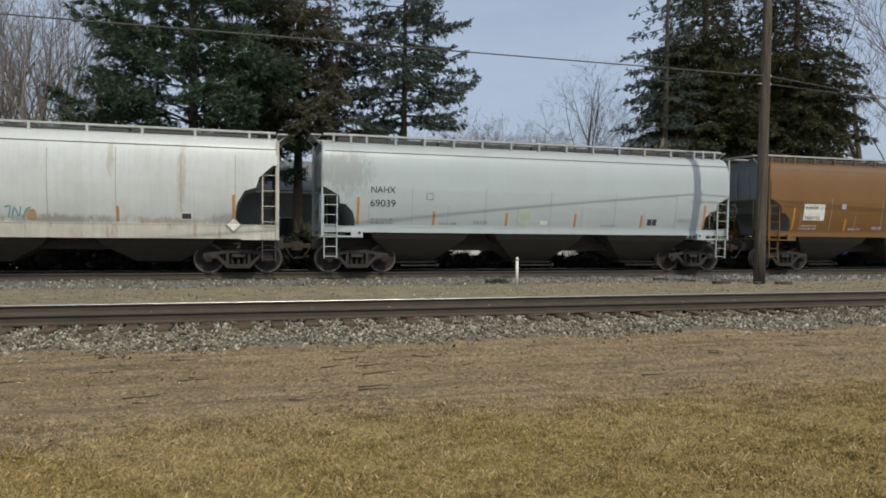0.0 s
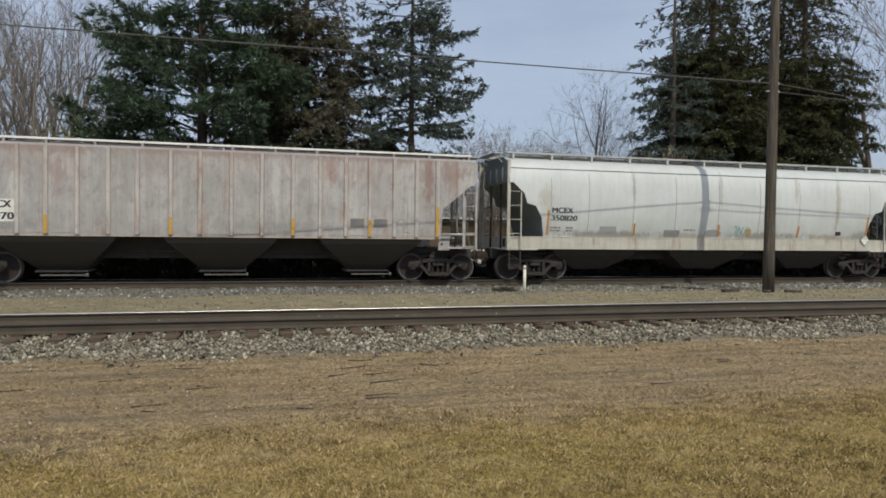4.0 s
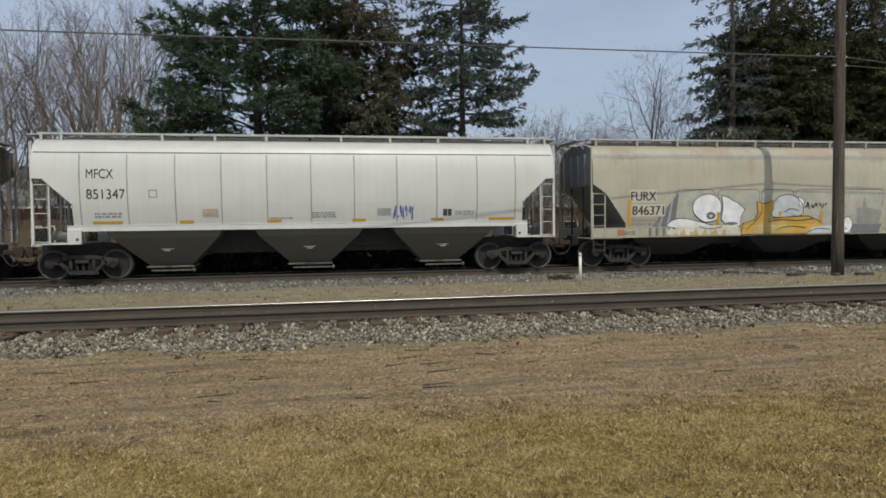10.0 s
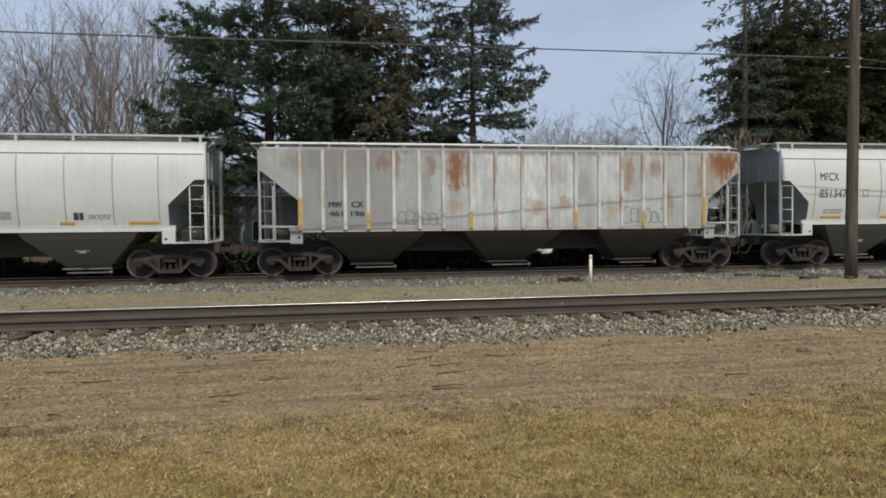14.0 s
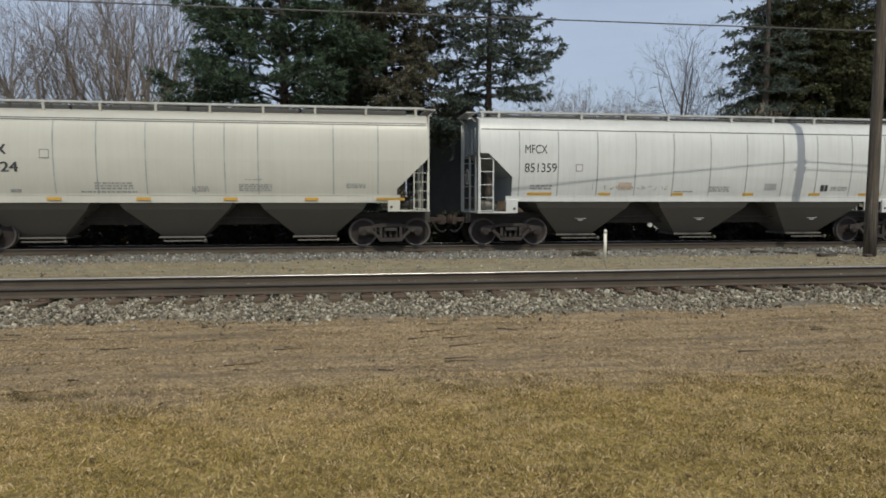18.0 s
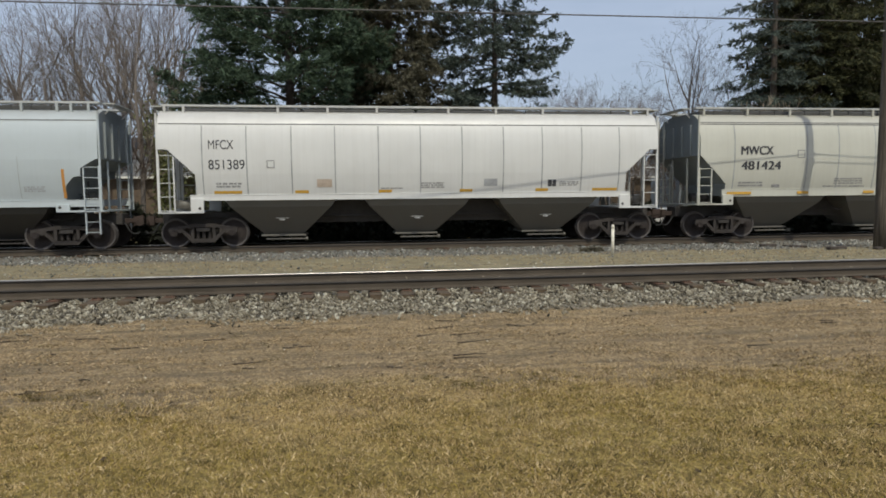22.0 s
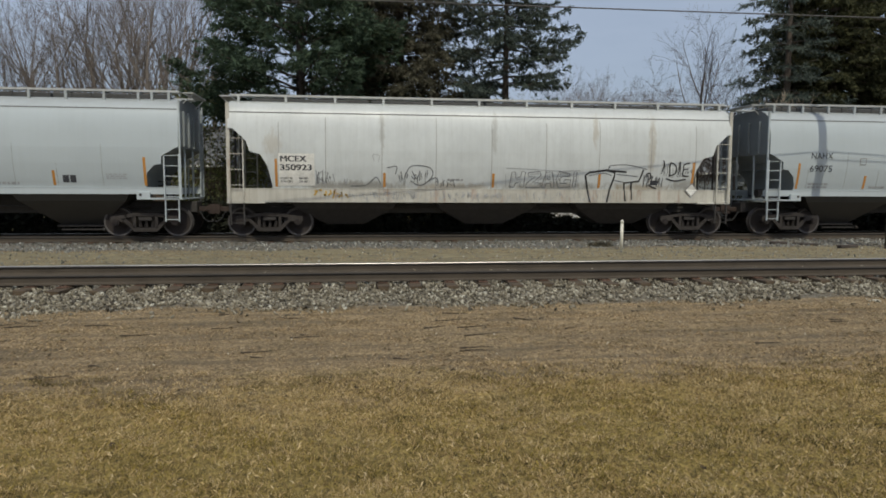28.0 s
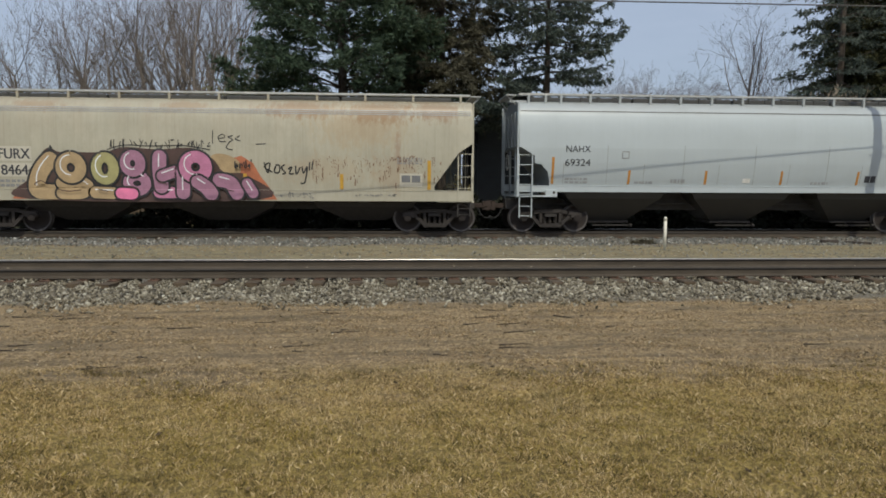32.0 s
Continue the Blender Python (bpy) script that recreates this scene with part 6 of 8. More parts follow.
    # second pale blue car
    flow_car(-58.85, "pale_blue", "pale blue-grey covered hopper car with orange reflective strips", [("NAHX", 1.58, 2.38, 2.62, 2.83), ("69075", 1.56, 2.39, 2.18, 2.40)])
    # tagged white car
    car, spec = deep_car(-76.75, "weathered white covered hopper car scrawled with black tags", "350923")
    panel(car, spec, 1.58, 2.68, 1.62, 2.62, "label_white", "cleaner white panel under the marks", 0.002)
    zig = [[(8.95, 1.62), (9.0, 2.08), (9.12, 2.1), (9.14, 1.9), (9.3, 1.94), (9.34, 2.12), (9.46, 2.1), (9.42, 1.62), (9.3, 1.62), (9.3, 1.78), (9.14, 1.74), (9.1, 1.6), (8.95, 1.62)],
           [(9.55, 2.08), (9.95, 2.12), (9.98, 1.98), (9.72, 1.76), (10.0, 1.74), (9.98, 1.6), (9.5, 1.6), (9.52, 1.74), (9.8, 1.96), (9.56, 1.96), (9.55, 2.08)]]
    zig += [[(10.02, 1.6), (10.16, 2.1), (10.36, 2.1), (10.46, 1.6), (10.36, 1.6), (10.32, 1.74), (10.18, 1.74), (10.14, 1.6), (10.02, 1.6)], [(10.2, 1.86), (10.3, 1.86), (10.26, 2.0), (10.2, 1.86)],
           [(10.96, 2.06), (10.6, 2.12), (10.5, 1.86), (10.6, 1.6), (10.98, 1.62), (11.0, 1.86), (10.78, 1.86), (10.78, 1.76), (10.88, 1.74), (10.66, 1.74), (10.62, 1.88), (10.72, 1.98), (10.96, 1.96), (10.96, 2.06)],
           [(11.08, 1.62), (11.1, 2.1), (11.2, 2.1), (11.18, 1.62), (11.08, 1.62)]]
    spray(car, spec, zig, 0.028, "g_soot", label="grey outlined block letters", rounded=False)
    spray(car, spec, [[(x + 0.05, z - 0.06) for x, z in ln[:5]] for ln in zig], 0.018, "g_faint", label="thin shadow lines of the block letters", rounded=False)
    spray(car, spec, scribble(r, 13.5, 14.2, 1.62, 2.05, 12), 0.022, "g_soot", 0.011, "dense grey scribbles")
    spray(car, spec, scribble(r, 14.1, 15.2, 1.95, 2.45, 12), 0.016, "g_soot", 0.011, "thin scribbles")
    spray(car, spec, scribble(r, 2.7, 3.2, 1.68, 2.1, 7) + scribble(r, 5.3, 6.3, 1.68, 2.15, 12) + scribble(r, 6.5, 7.2, 1.6, 1.85, 6), 0.016, "g_soot", 0.011, "thin grey scribbles")
    spray(car, spec, scribble(r, 3.2, 12.5, 1.14, 1.46, 60), 0.012, "g_faint", 0.026, "scratches and dirt marks on the sill")
    spray(car, spec, [[(8.8, 2.22), (9.4, 2.2), (10.6, 2.14), (11.3, 2.16)], [(8.8, 2.02), (8.82, 1.6)]], 0.018, "g_faint", label="thin grey outline")
    spray(car, spec, [[(11.70, 1.12), (11.60, 1.55), (11.49, 2.0), (11.62, 2.10), (12.2, 2.18), (12.5, 2.10), (12.48, 1.95), (12.36, 1.5), (12.28, 1.12)], [(12.3, 2.3), (12.26, 2.17), (12.9, 2.12)], [(13.48, 2.20), (13.36, 1.82), (12.85, 1.76), (12.92, 1.15)], [(13.10, 1.76), (13.14, 1.2)]], 0.062, "g_black", label="bold black tag", rounded=False)
    spray(car, spec, [[(12.3, 2.33), (12.9, 2.36), (13.6, 2.22)], [(12.55, 2.05), (13.3, 1.98)], [(12.5, 1.85), (12.85, 1.78)], [(11.6, 2.0), (12.1, 2.08), (12.4, 2.0)]], 0.025, "g_soot", label="thin black lines")
    spray(car, spec, [[(13.68, 1.95), (13.6, 2.05), (13.72, 2.08), (13.76, 1.92), (13.66, 1.86)], [(13.82, 2.0), (13.80, 1.72), (13.92, 1.76)], [(13.95, 1.95), (13.93, 1.75), (14.05, 1.8), (14.06, 1.95)], [(13.7, 1.7), (13.86, 1.62), (14.0, 1.58)]], 0.045, "g_black", label="small black tag")
    spray(car, spec, [[(14.15, 2.15), (14.2, 2.36), (14.16, 2.52)], [(14.42, 2.0), (14.40, 2.42), (14.60, 2.34), (14.62, 2.1), (14.40, 2.0)], [(14.76, 2.48), (14.72, 2.05)], [(15.1, 2.44), (14.9, 2.38), (14.88, 2.2), (14.88, 2.02), (15.1, 2.0)], [(14.88, 2.22), (15.05, 2.24)], [(14.3, 1.92), (14.6, 1.84), (15.0, 1.9)]], 0.04, "g_black", 0.012, "black hand-drawn tag")
    spray(car, spec, [[(2.72, 2.12), (2.78, 1.7)], [(2.95, 2.1), (2.76, 1.92), (3.0, 1.72)], [(3.25, 2.0), (3.3, 1.75)], [(3.6, 1.85), (3.66, 1.68), (3.7, 1.85)]], 0.03, "g_faint", label="grey tag")
    spray(car, spec, [[(4.95, 2.2), (5.25, 2.24), (5.22, 2.0)], [(5.5, 1.85), (5.65, 2.2), (5.9, 2.28), (6.3, 2.22), (6.42, 2.0), (6.2, 1.72), (5.95, 1.66), (5.7, 1.8)], [(5.75, 2.1), (5.9, 1.85), (6.0, 2.12)], [(6.1, 1.66), (6.5, 1.9), (6.6, 1.75)], [(3.8, 1.62), (4.3, 1.66), (4.6, 1.9), (4.75, 1.68)]], 0.028, "g_soot", label="grey loops")
    spray(car, spec, [[(4.55, 2.4), (4.5, 2.6), (4.7, 2.58), (4.68, 2.38)]], 0.014, "g_faint", label="faded square mark")
    spray(car, spec, scribble(r, 2.65, 3.75, 1.22, 1.50, 8), 0.045, "g_gold", 0.010, "yellow tag on the sill")
    spray(car, spec, scribble(r, 4.35, 5.9, 1.2, 1.46, 10) + scribble(r, 6.9, 8.7, 1.25, 1.42, 8), 0.018, "g_faint", 0.024, "faded scrawl on the sill")
    spray(car, spec, [[(12.5 + 0.12 * k, 1.5), (12.5 + 0.12 * k, 1.2 - 0.04 * (k % 3))] for k in range(9)], 0.022, "label_tan", 0.022, "brown drips")
    # third pale blue car
    flow_car(-93.3, "pale_blue", "pale blue-grey covered hopper car ahead of the graffiti car", [("NAHX", 1.58, 2.38, 2.62, 2.83), ("69324", 1.56, 2.39, 2.18, 2.40)])
    # cream car with the tan and pink piece
    car, spec = cream_car(-110.75, "rust-stained cream covered hopper car with tan and pink graffiti", "846443", "rust_flank", 0.20)
    patch(car, spec, [(1.80, 1.06), (2.02, 1.42), (2.35, 1.62), (2.62, 1.72), (2.66, 2.36), (2.86, 2.5), (3.0, 2.4), (3.0, 1.06)], "g_red", 0.010, "red-brown sprayed flame", False)
    patch(car, spec, [(8.2, 1.06), (8.3, 2.3), (8.75, 2.42), (9.1, 2.2), (9.35, 1.75), (9.55, 1.5), (9.82, 1.06)], "g_red", 0.010, "red-brown sprayed flame", False)
    patch(car, spec, [(7.75, 1.9), (7.85, 2.42), (8.3, 2.45), (8.7, 2.2), (8.6, 1.8)], "g_tan", 0.0115, "tan cloud behind the letters")
    patch(car, spec, [(2.28, 1.06), (2.32, 1.7), (2.75, 2.46), (3.0, 2.62), (3.25, 2.5), (3.7, 2.50), (4.6, 2.50), (5.2, 2.66), (6.2, 2.60), (7.3, 2.64), (7.9, 2.3), (8.2, 1.92), (8.9, 1.82), (9.3, 1.06)], "g_umber", 0.012, "dark sprayed ground between letters")
    patch(car, spec, [(2.85, 2.4), (3.02, 2.72), (3.16, 2.4)], "g_black", 0.014, "black pointed flick", False)
    fat(car, spec, [(2.98, 2.26), (2.74, 1.98), (2.58, 1.66), (2.56, 1.34), (2.95, 1.26), (3.3, 1.26)], 0.48, "g_tan", 0.016)
    fat(car, spec, [(3.30, 1.55), (3.8, 1.60), (4.08, 1.42), (3.85, 1.24), (3.3, 1.24)], 0.36, "g_tan", 0.026)
    fat(car, spec, [(3.60 + 0.29 * math.cos(a), 2.02 + 0.31 * math.sin(a)) for a in [math.tau * (0.25 + k / 10) for k in range(10)]], 0.33, "g_tan", 0.036, True)
    fat(car, spec, [(4.62 + 0.26 * math.cos(a), 2.00 + 0.34 * math.sin(a)) for a in [math.tau * (0.3 + k / 10) for k in range(10)]], 0.31, "g_olive", 0.046, True)
    fat(car, spec, [(4.30, 1.26), (4.85, 1.24)], 0.36, "g_tan", 0.030)
    fat(car, spec, [(5.56 + 0.27 * math.cos(a), 1.55 + 0.24 * math.sin(a)) for a in [math.tau * (0.1 + k / 10) for k in range(10)]], 0.30, "g_mauve", 0.050, True)
    fat(car, spec, [(5.46 + 0.23 * math.cos(a), 2.16 + 0.26 * math.sin(a)) for a in [math.tau * (0.3 + k / 10) for k in range(10)]], 0.30, "g_mauve", 0.056, True)
    fat(car, spec, [(5.08, 1.24), (5.42, 1.22)], 0.34, "g_hot", 0.062, False, False)
    fat(car, spec, [(6.22, 1.27), (6.66, 1.26)], 0.34, "g_pink", 0.060)
    fat(car, spec, [(6.28, 2.36), (6.26, 1.95), (6.30, 1.45)], 0.42, "g_mauve", 0.066)
    fat(car, spec, [(6.34, 1.78), (6.72, 1.92)], 0.34, "g_mauve", 0.072)
    fat(car, spec, [(6.98, 1.95), (6.96, 1.26)], 0.40, "g_mauve", 0.076)
    fat(car, spec, [(7.36 + 0.32 * math.cos(a), 2.06 + 0.32 * math.sin(a)) for a in [math.tau * (0.3 + k / 10) for k in range(10)]], 0.36, "g_pink", 0.082, True)
    fat(car, spec, [(7.42, 1.60), (7.66, 1.44), (7.82, 1.24)], 0.42, "g_mauve", 0.090)
    fat(car, spec, [(8.08, 1.66), (8.40, 1.58), (8.60, 1.26)], 0.42, "g_mauve", 0.080)
    fat(car, spec, [(8.92, 1.56), (9.10, 1.26)], 0.32, "g_mauve", 0.086)
    spray(car, spec, [[(2.5, 1.5), (2.7, 1.62), (2.9, 1.5)], [(3.2, 1.36), (3.5, 1.30), (3.9, 1.34)], [(4.4, 1.36), (4.7, 1.30)], [(5.3, 1.44), (5.6, 1.38)], [(6.2, 1.6), (6.5, 1.52)], [(8.3, 1.36), (8.5, 1.32)]], 0.03, "g_umber", 0.10, "dark shading lines")
    spray(car, spec, scribble(r, 4.7, 7.85, 2.56, 2.92, 20) + [[(4.7, 2.58), (5.2, 2.72), (6.0, 2.70), (7.0, 2.72), (7.8, 2.60)]], 0.024, "g_black", 0.016, "black scrawled tag")
    spray(car, spec, [[(7.88, 2.78), (7.90, 3.20)], [(8.05, 2.95), (8.25, 2.98), (8.2, 3.08), (8.06, 3.0), (8.12, 2.86), (8.3, 2.86)], [(8.5, 3.04), (8.36, 3.0), (8.5, 2.92), (8.38, 2.84)], [(8.72, 3.04), (8.58, 2.94), (8.74, 2.88)], [(8.4, 2.84), (8.3, 2.66), (8.5, 2.6)], [(9.2, 2.78), (9.5, 2.80)]], 0.026, "g_black", 0.012, "thin black tag")
    spray(car, spec, scribble(r, 8.55, 9.1, 1.98, 2.30, 8), 0.04, "g_black", 0.094, "small black tag")
    spray(car, spec, [[(9.45, 2.22), (9.55, 1.9), (9.62, 2.2), (9.45, 2.08), (9.7, 1.92)], [(9.80, 2.12), (9.76, 1.92), (9.90, 1.92), (9.92, 2.12), (9.80, 2.14)], [(10.08, 2.16), (9.98, 2.05), (10.10, 1.9), (10.0, 1.86)], [(10.18, 2.02), (10.30, 2.08), (10.22, 1.88), (10.36, 1.88)], [(10.42, 2.12), (10.44, 1.86), (10.56, 2.08)], [(10.62, 2.1), (10.66, 1.9), (10.78, 2.1), (10.70, 1.62), (10.56, 1.58)], [(10.86, 2.24), (10.84, 1.98)], [(10.96, 2.26), (10.92, 2.0)]], 0.045, "g_black", 0.010, "bold black hand-drawn tag")
    for w, n, zs in ((0.012, 90, (1.7, 2.45)), (0.020, 45, (1.75, 2.35)), (0.030, 16, (1.6, 2.3))):
        spray(car, spec, [[(x, z), (x + r.uniform(-0.02, 0.02), z - r.uniform(0.02, 0.05) - 0.22 * r.random() ** 3)] for x, z in [(r.uniform(10.9, 15.0), r.uniform(*zs)) for _ in range(n)]], w, "rust_spot", 0.006, "rust spots and runs")
    spray(car, spec, scribble(r, 13.3, 14.3, 2.25, 2.45, 9), 0.018, "rust_spot", 0.007, "rust-brown scratches")
    spray(car, spec, scribble(r, 9.9, 11.0, 1.1, 1.3, 6) + scribble(r, 12.2, 13.6, 1.18, 1.24, 8), 0.016, "g_soot", 0.024, "faded scrawl on the sill")


build_train()


def motions():
    """The train rolls by at a steady pace, its wheels turning."""
    for car, x_mid in TRAIN:
        walk(car, [(t, pose(train_x(t) + x_mid, FAR_Y, RAIL_Z)) for t in (0, 4, 8, 12, 16, 20, 24, 28, 32)])
    times = [k / 10 for k in range(321)]
    for w, x, a0 in ROLLING:
        walk(w, [(t, pose(x, 0, 0.457, 0, a0 + math.degrees((train_x(t) - train_x(0)) / 0.457), 0)) for t in times])

# ---- pole, wires, marker post, debris ----
def build_pole():
    pole = thing("utility_pole", pose(16.2, 18.9, 0.1), "tall weathered dark wooden utility pole between the tracks", "pole")
    wood, nt, b = material("weathered_pole_wood", 0.9)
    grain = noise_tex(nt, coords(nt, "Object", (9.0, 9.0, 0.30)), 3.0, 6, 0.7)
    worn = noise_tex(nt, coords(nt, "Object", (2.0, 2.0, 0.5)), 1.6, 4, 0.6)
    c = ramp(nt, grain, (0.34, (0.035, 0.028, 0.022)), (0.52, (0.085, 0.071, 0.055)), (0.68, (0.175, 0.15, 0.115)))
    link(nt, blend(nt, ramp(nt, worn, (0.45, 0.0), (0.7, 0.6)), c, (0.055, 0.044, 0.034)), b.inputs["Base Color"])
    bump(nt, grain, 0.8, 0.03, b)
    n, bm = 14, bmesh.new()
    rings = []
    for k in range(9):
        z = 11.5 * k / 8
        r_ = 0.185 - 0.055 * k / 8
        rings.append([bm.verts.new((r_ * math.cos(a) * (1 + 0.03 * math.sin(3 * a + k)), r_ * math.sin(a), z)) for a in [j * math.tau / n for j in range(n)]])
    for a, b in zip(rings, rings[1:]):
        for k in range(n):
            f = bm.faces.new((a[k], a[(k + 1) % n], b[(k + 1) % n], b[k]))
            f.smooth = True
    bm.faces.new(rings[-1])
    bm.faces.new(rings[0][::-1])
    part("shaft", bm, wood, pole).matrix_local = pose(0, 0, 0, 0, 0.35, 0)
    bm = bmesh.new()
    for z in (6.88, 6.62):
        tube(bm, [(-0.24, 0, z), (0.30, 0, z)], 0.018, 6)
        tube(bm, [(0.20, 0, z - 0.06), (0.20, 0, z + 0.06)], 0.045, 8)
    part("wire_bracket", bm, M["board"], pole)
    return pole


def sagging(a, b, sag, n=24):
    a, b = Vector(a), Vector(b)
    return [a.lerp(b, k / n) - Vector((0, 0, 4 * sag * (k / n) * (1 - k / n))) for k in range(n + 1)]


def build_wires():
    rubber = simple("weathered_cable_sheath", (0.09, 0.085, 0.08), 0.7, 0, 0.3, 2, 20)
    runs = [((-46, 15.8, 6.05), (16.2, 18.9, 6.98), 0.06, 0.019), ((16.4, 18.9, 6.98), (62, 19.8, 6.3), 0.75, 0.016), ((16.4, 18.9, 6.72), (62, 19.3, 6.4), 0.35, 0.014)]
    for a, b, sag, r_ in runs:
        ob = part("overhead_cable", tube(bmesh.new(), sagging(a, b, sag), r_, 5), rubber)
        tagged(ob, "thin dark overhead cable strung from the pole", "cable")


def build_post():
    post = thing("marker_post", pose(7.6, 18.9, 0.12), "slim off-white plastic marker post standing in gravel", "post")
    m = simple("off_white_plastic", (0.74, 0.71, 0.60), 0.5, 0, 0.2, 8, 40)
    part("tube", tube(bmesh.new(), [(0, 0, 0), (0, 0, 0.80)], 0.044, 10), m, post)
    part("cap", tube(bmesh.new(), [(0, 0, 0.80), (0, 0, 0.87), (0, 0, 0.90)], 0.052, 10, 0.03), m, post)


def build_debris():
    wood = simple("rotten_tie_wood", (0.06, 0.048, 0.04), 0.95, 0, 0.5, 6, 40, 0.8)
    for x, y, l, w, h, turn in ((14.7, 18.85, 0.62, 0.20, 0.10, 6), (14.2, 20.1, 0.75, 0.12, 0.08, -52), (13.6, 20.6, 0.5, 0.2, 0.1, -20), (16.9, 18.6, 0.55, 0.16, 0.10, -14), (15.8, 18.5, 0.3, 0.16, 0.09, 20)):
        ob = part("broken_tie", box(-l / 2, l / 2, -w / 2, w / 2, 0, h, 0.02), wood)
        ob.matrix_world = pose(x, y, float(ground_z(x, y)) - 0.01, 0, 0, turn)
        tagged(ob, "broken dark piece of wooden tie lying on gravel", "timber", "broken ties")
    weed = island_colour("dry_dark_weed", (0.0, (0.035, 0.035, 0.02)), (1.0, (0.12, 0.10, 0.06)))
    r = np.random.default_rng(5)
    n = 500
    c = np.array([7.45, 20.2, 0.15]) + r.normal(0, (0.16, 0.10, 0.0), (n, 3))
    d = r.normal(0, (0.10, 0.08, 0.05), (n, 3)) + (0, 0, 0.10)
    w = r.normal(0, 0.012, (n, 3))
    ob = new("weed_clump", from_arrays("weed_clump", np.stack([c - w, c + w, c + d], 1), 3, weed))
    tagged(ob, "low dark dead weed clump in gravel", "weed")


# ---- trees ----
def foliage_material(name, dark, mid, light):
    m, nt, b = material(name, 0.75)
    g = nt.nodes.new("ShaderNodeNewGeometry")
    c = ramp(nt, g.outputs["Random Per Island"], (0.0, dark), (0.55, mid), (1.0, light))
    n = noise_tex(nt, coords(nt), 0.9, 3)
    link(nt, blend(nt, ramp(nt, n, (0.35, 0.0), (0.65, 0.55)), c, dark), b.inputs["Base Color"])
    b.inputs["Specular IOR Level"].default_value = 0.25
    return m


BARK = simple("rough_grey_brown_bark", (0.085, 0.068, 0.055), 0.95, 0, 0.4, 4, 25, 0.8)
BARK_PALE = simple("pale_grey_bark", (0.19, 0.162, 0.14), 0.95, 0, 0.35, 4, 25, 0.6)
TWIG = simple("bare_twig_bark", (0.150, 0.128, 0.115), 0.95, 0, 0.35, 3, 25, 0.3)
TWIG_BROWN = simple("red_brown_twig_bark", (0.115, 0.086, 0.068), 0.95, 0, 0.3, 3, 25, 0.3)
TWIG_TAN = simple("tan_twig_bark", (0.33, 0.27, 0.20), 0.95, 0, 0.3, 3, 25, 0.3)
PINE = foliage_material("soft_pine_needles", (0.030, 0.050, 0.034), (0.065, 0.105, 0.062), (0.12, 0.165, 0.10))
NORWAY = foliage_material("brownish_spruce_needles", (0.050, 0.048, 0.032), (0.105, 0.100, 0.066), (0.185, 0.170, 0.115))
SPRUCE = foliage_material("blue_green_spruce_needles", (0.040, 0.056, 0.048), (0.090, 0.115, 0.095), (0.17, 0.195, 0.155))
OLIVE = foliage_material("olive_spruce_needles", (0.024, 0.029, 0.014), (0.060, 0.064, 0.026), (0.125, 0.120, 0.050))
JUNIPER = foliage_material("yellowish_juniper", (0.068, 0.082, 0.033), (0.170, 0.178, 0.068), (0.296, 0.285, 0.125))
# leaf colours dimmed so the row reads as shade below the train
HEDGE = foliage_material("shade_dark_hedge_leaves", (0.012, 0.014, 0.010), (0.026, 0.030, 0.018), (0.045, 0.047, 0.028))


def rods(segs, n=4):
    """Tapered sticks from rows of (ax, ay, az, bx, by, bz, ra, rb), as one array of quads."""
    s = np.asarray(segs, dtype=np.float64)
    a, b, ra, rb = s[:, :3], s[:, 3:6], s[:, 6], s[:, 7]
    d = b - a
    d /= np.linalg.norm(d, axis=1)[:, None] + 1e-9
    ref = np.where(np.abs(d[:, 2:3]) > 0.9, np.array([[1.0, 0, 0]]), np.array([[0, 0, 1.0]]))
    u = np.cross(d, ref)
    u /= np.linalg.norm(u, axis=1)[:, None] + 1e-9
    w = np.cross(d, u)
    quads = []
    for k in range(n):
        c0, c1 = k * math.tau / n, (k + 1) * math.tau / n
        o0, o1 = math.cos(c0) * u + math.sin(c0) * w, math.cos(c1) * u + math.sin(c1) * w
        quads.append(np.stack([a + o0 * ra[:, None], a + o1 * ra[:, None], b + o1 * rb[:, None], b + o0 * rb[:, None]], 1))
    return np.concatenate(quads).reshape(-1, 3)


def needles(base, d, ln, r, per, reach, thick):
    """Thin blades set all round the shoots, per of them to a shoot."""
    i = np.repeat(np.arange(len(base)), per)
    dirs, n = d[i], len(i)
    rad = r.normal(0, 1, (n, 3))
    rad -= dirs * (rad * dirs).sum(1)[:, None]
    rad /= np.linalg.norm(rad, axis=1)[:, None] + 1e-9
    nd = dirs * r.uniform(0.4, 1.0, n)[:, None] + rad * r.uniform(0.25, 0.8, n)[:, None]
    big = np.where(r.uniform(0, 1, n) < 0.3, 1.6, 0.9)          # broad tufts inside, fine tips between them
    nd *= (reach * r.uniform(0.6, 1.3, n) * big ** 0.7 / np.linalg.norm(nd, axis=1))[:, None]
    p = base[i] + dirs * (ln[i] * r.uniform(0, 1, n))[:, None]
    w = np.cross(nd, r.normal(0, 1, (n, 3)))
    w *= (thick * r.uniform(0.6, 1.4, n) * big / (np.linalg.norm(w, axis=1) + 1e-9))[:, None]
    return np.stack([p - w, p + w, p + nd], 1)


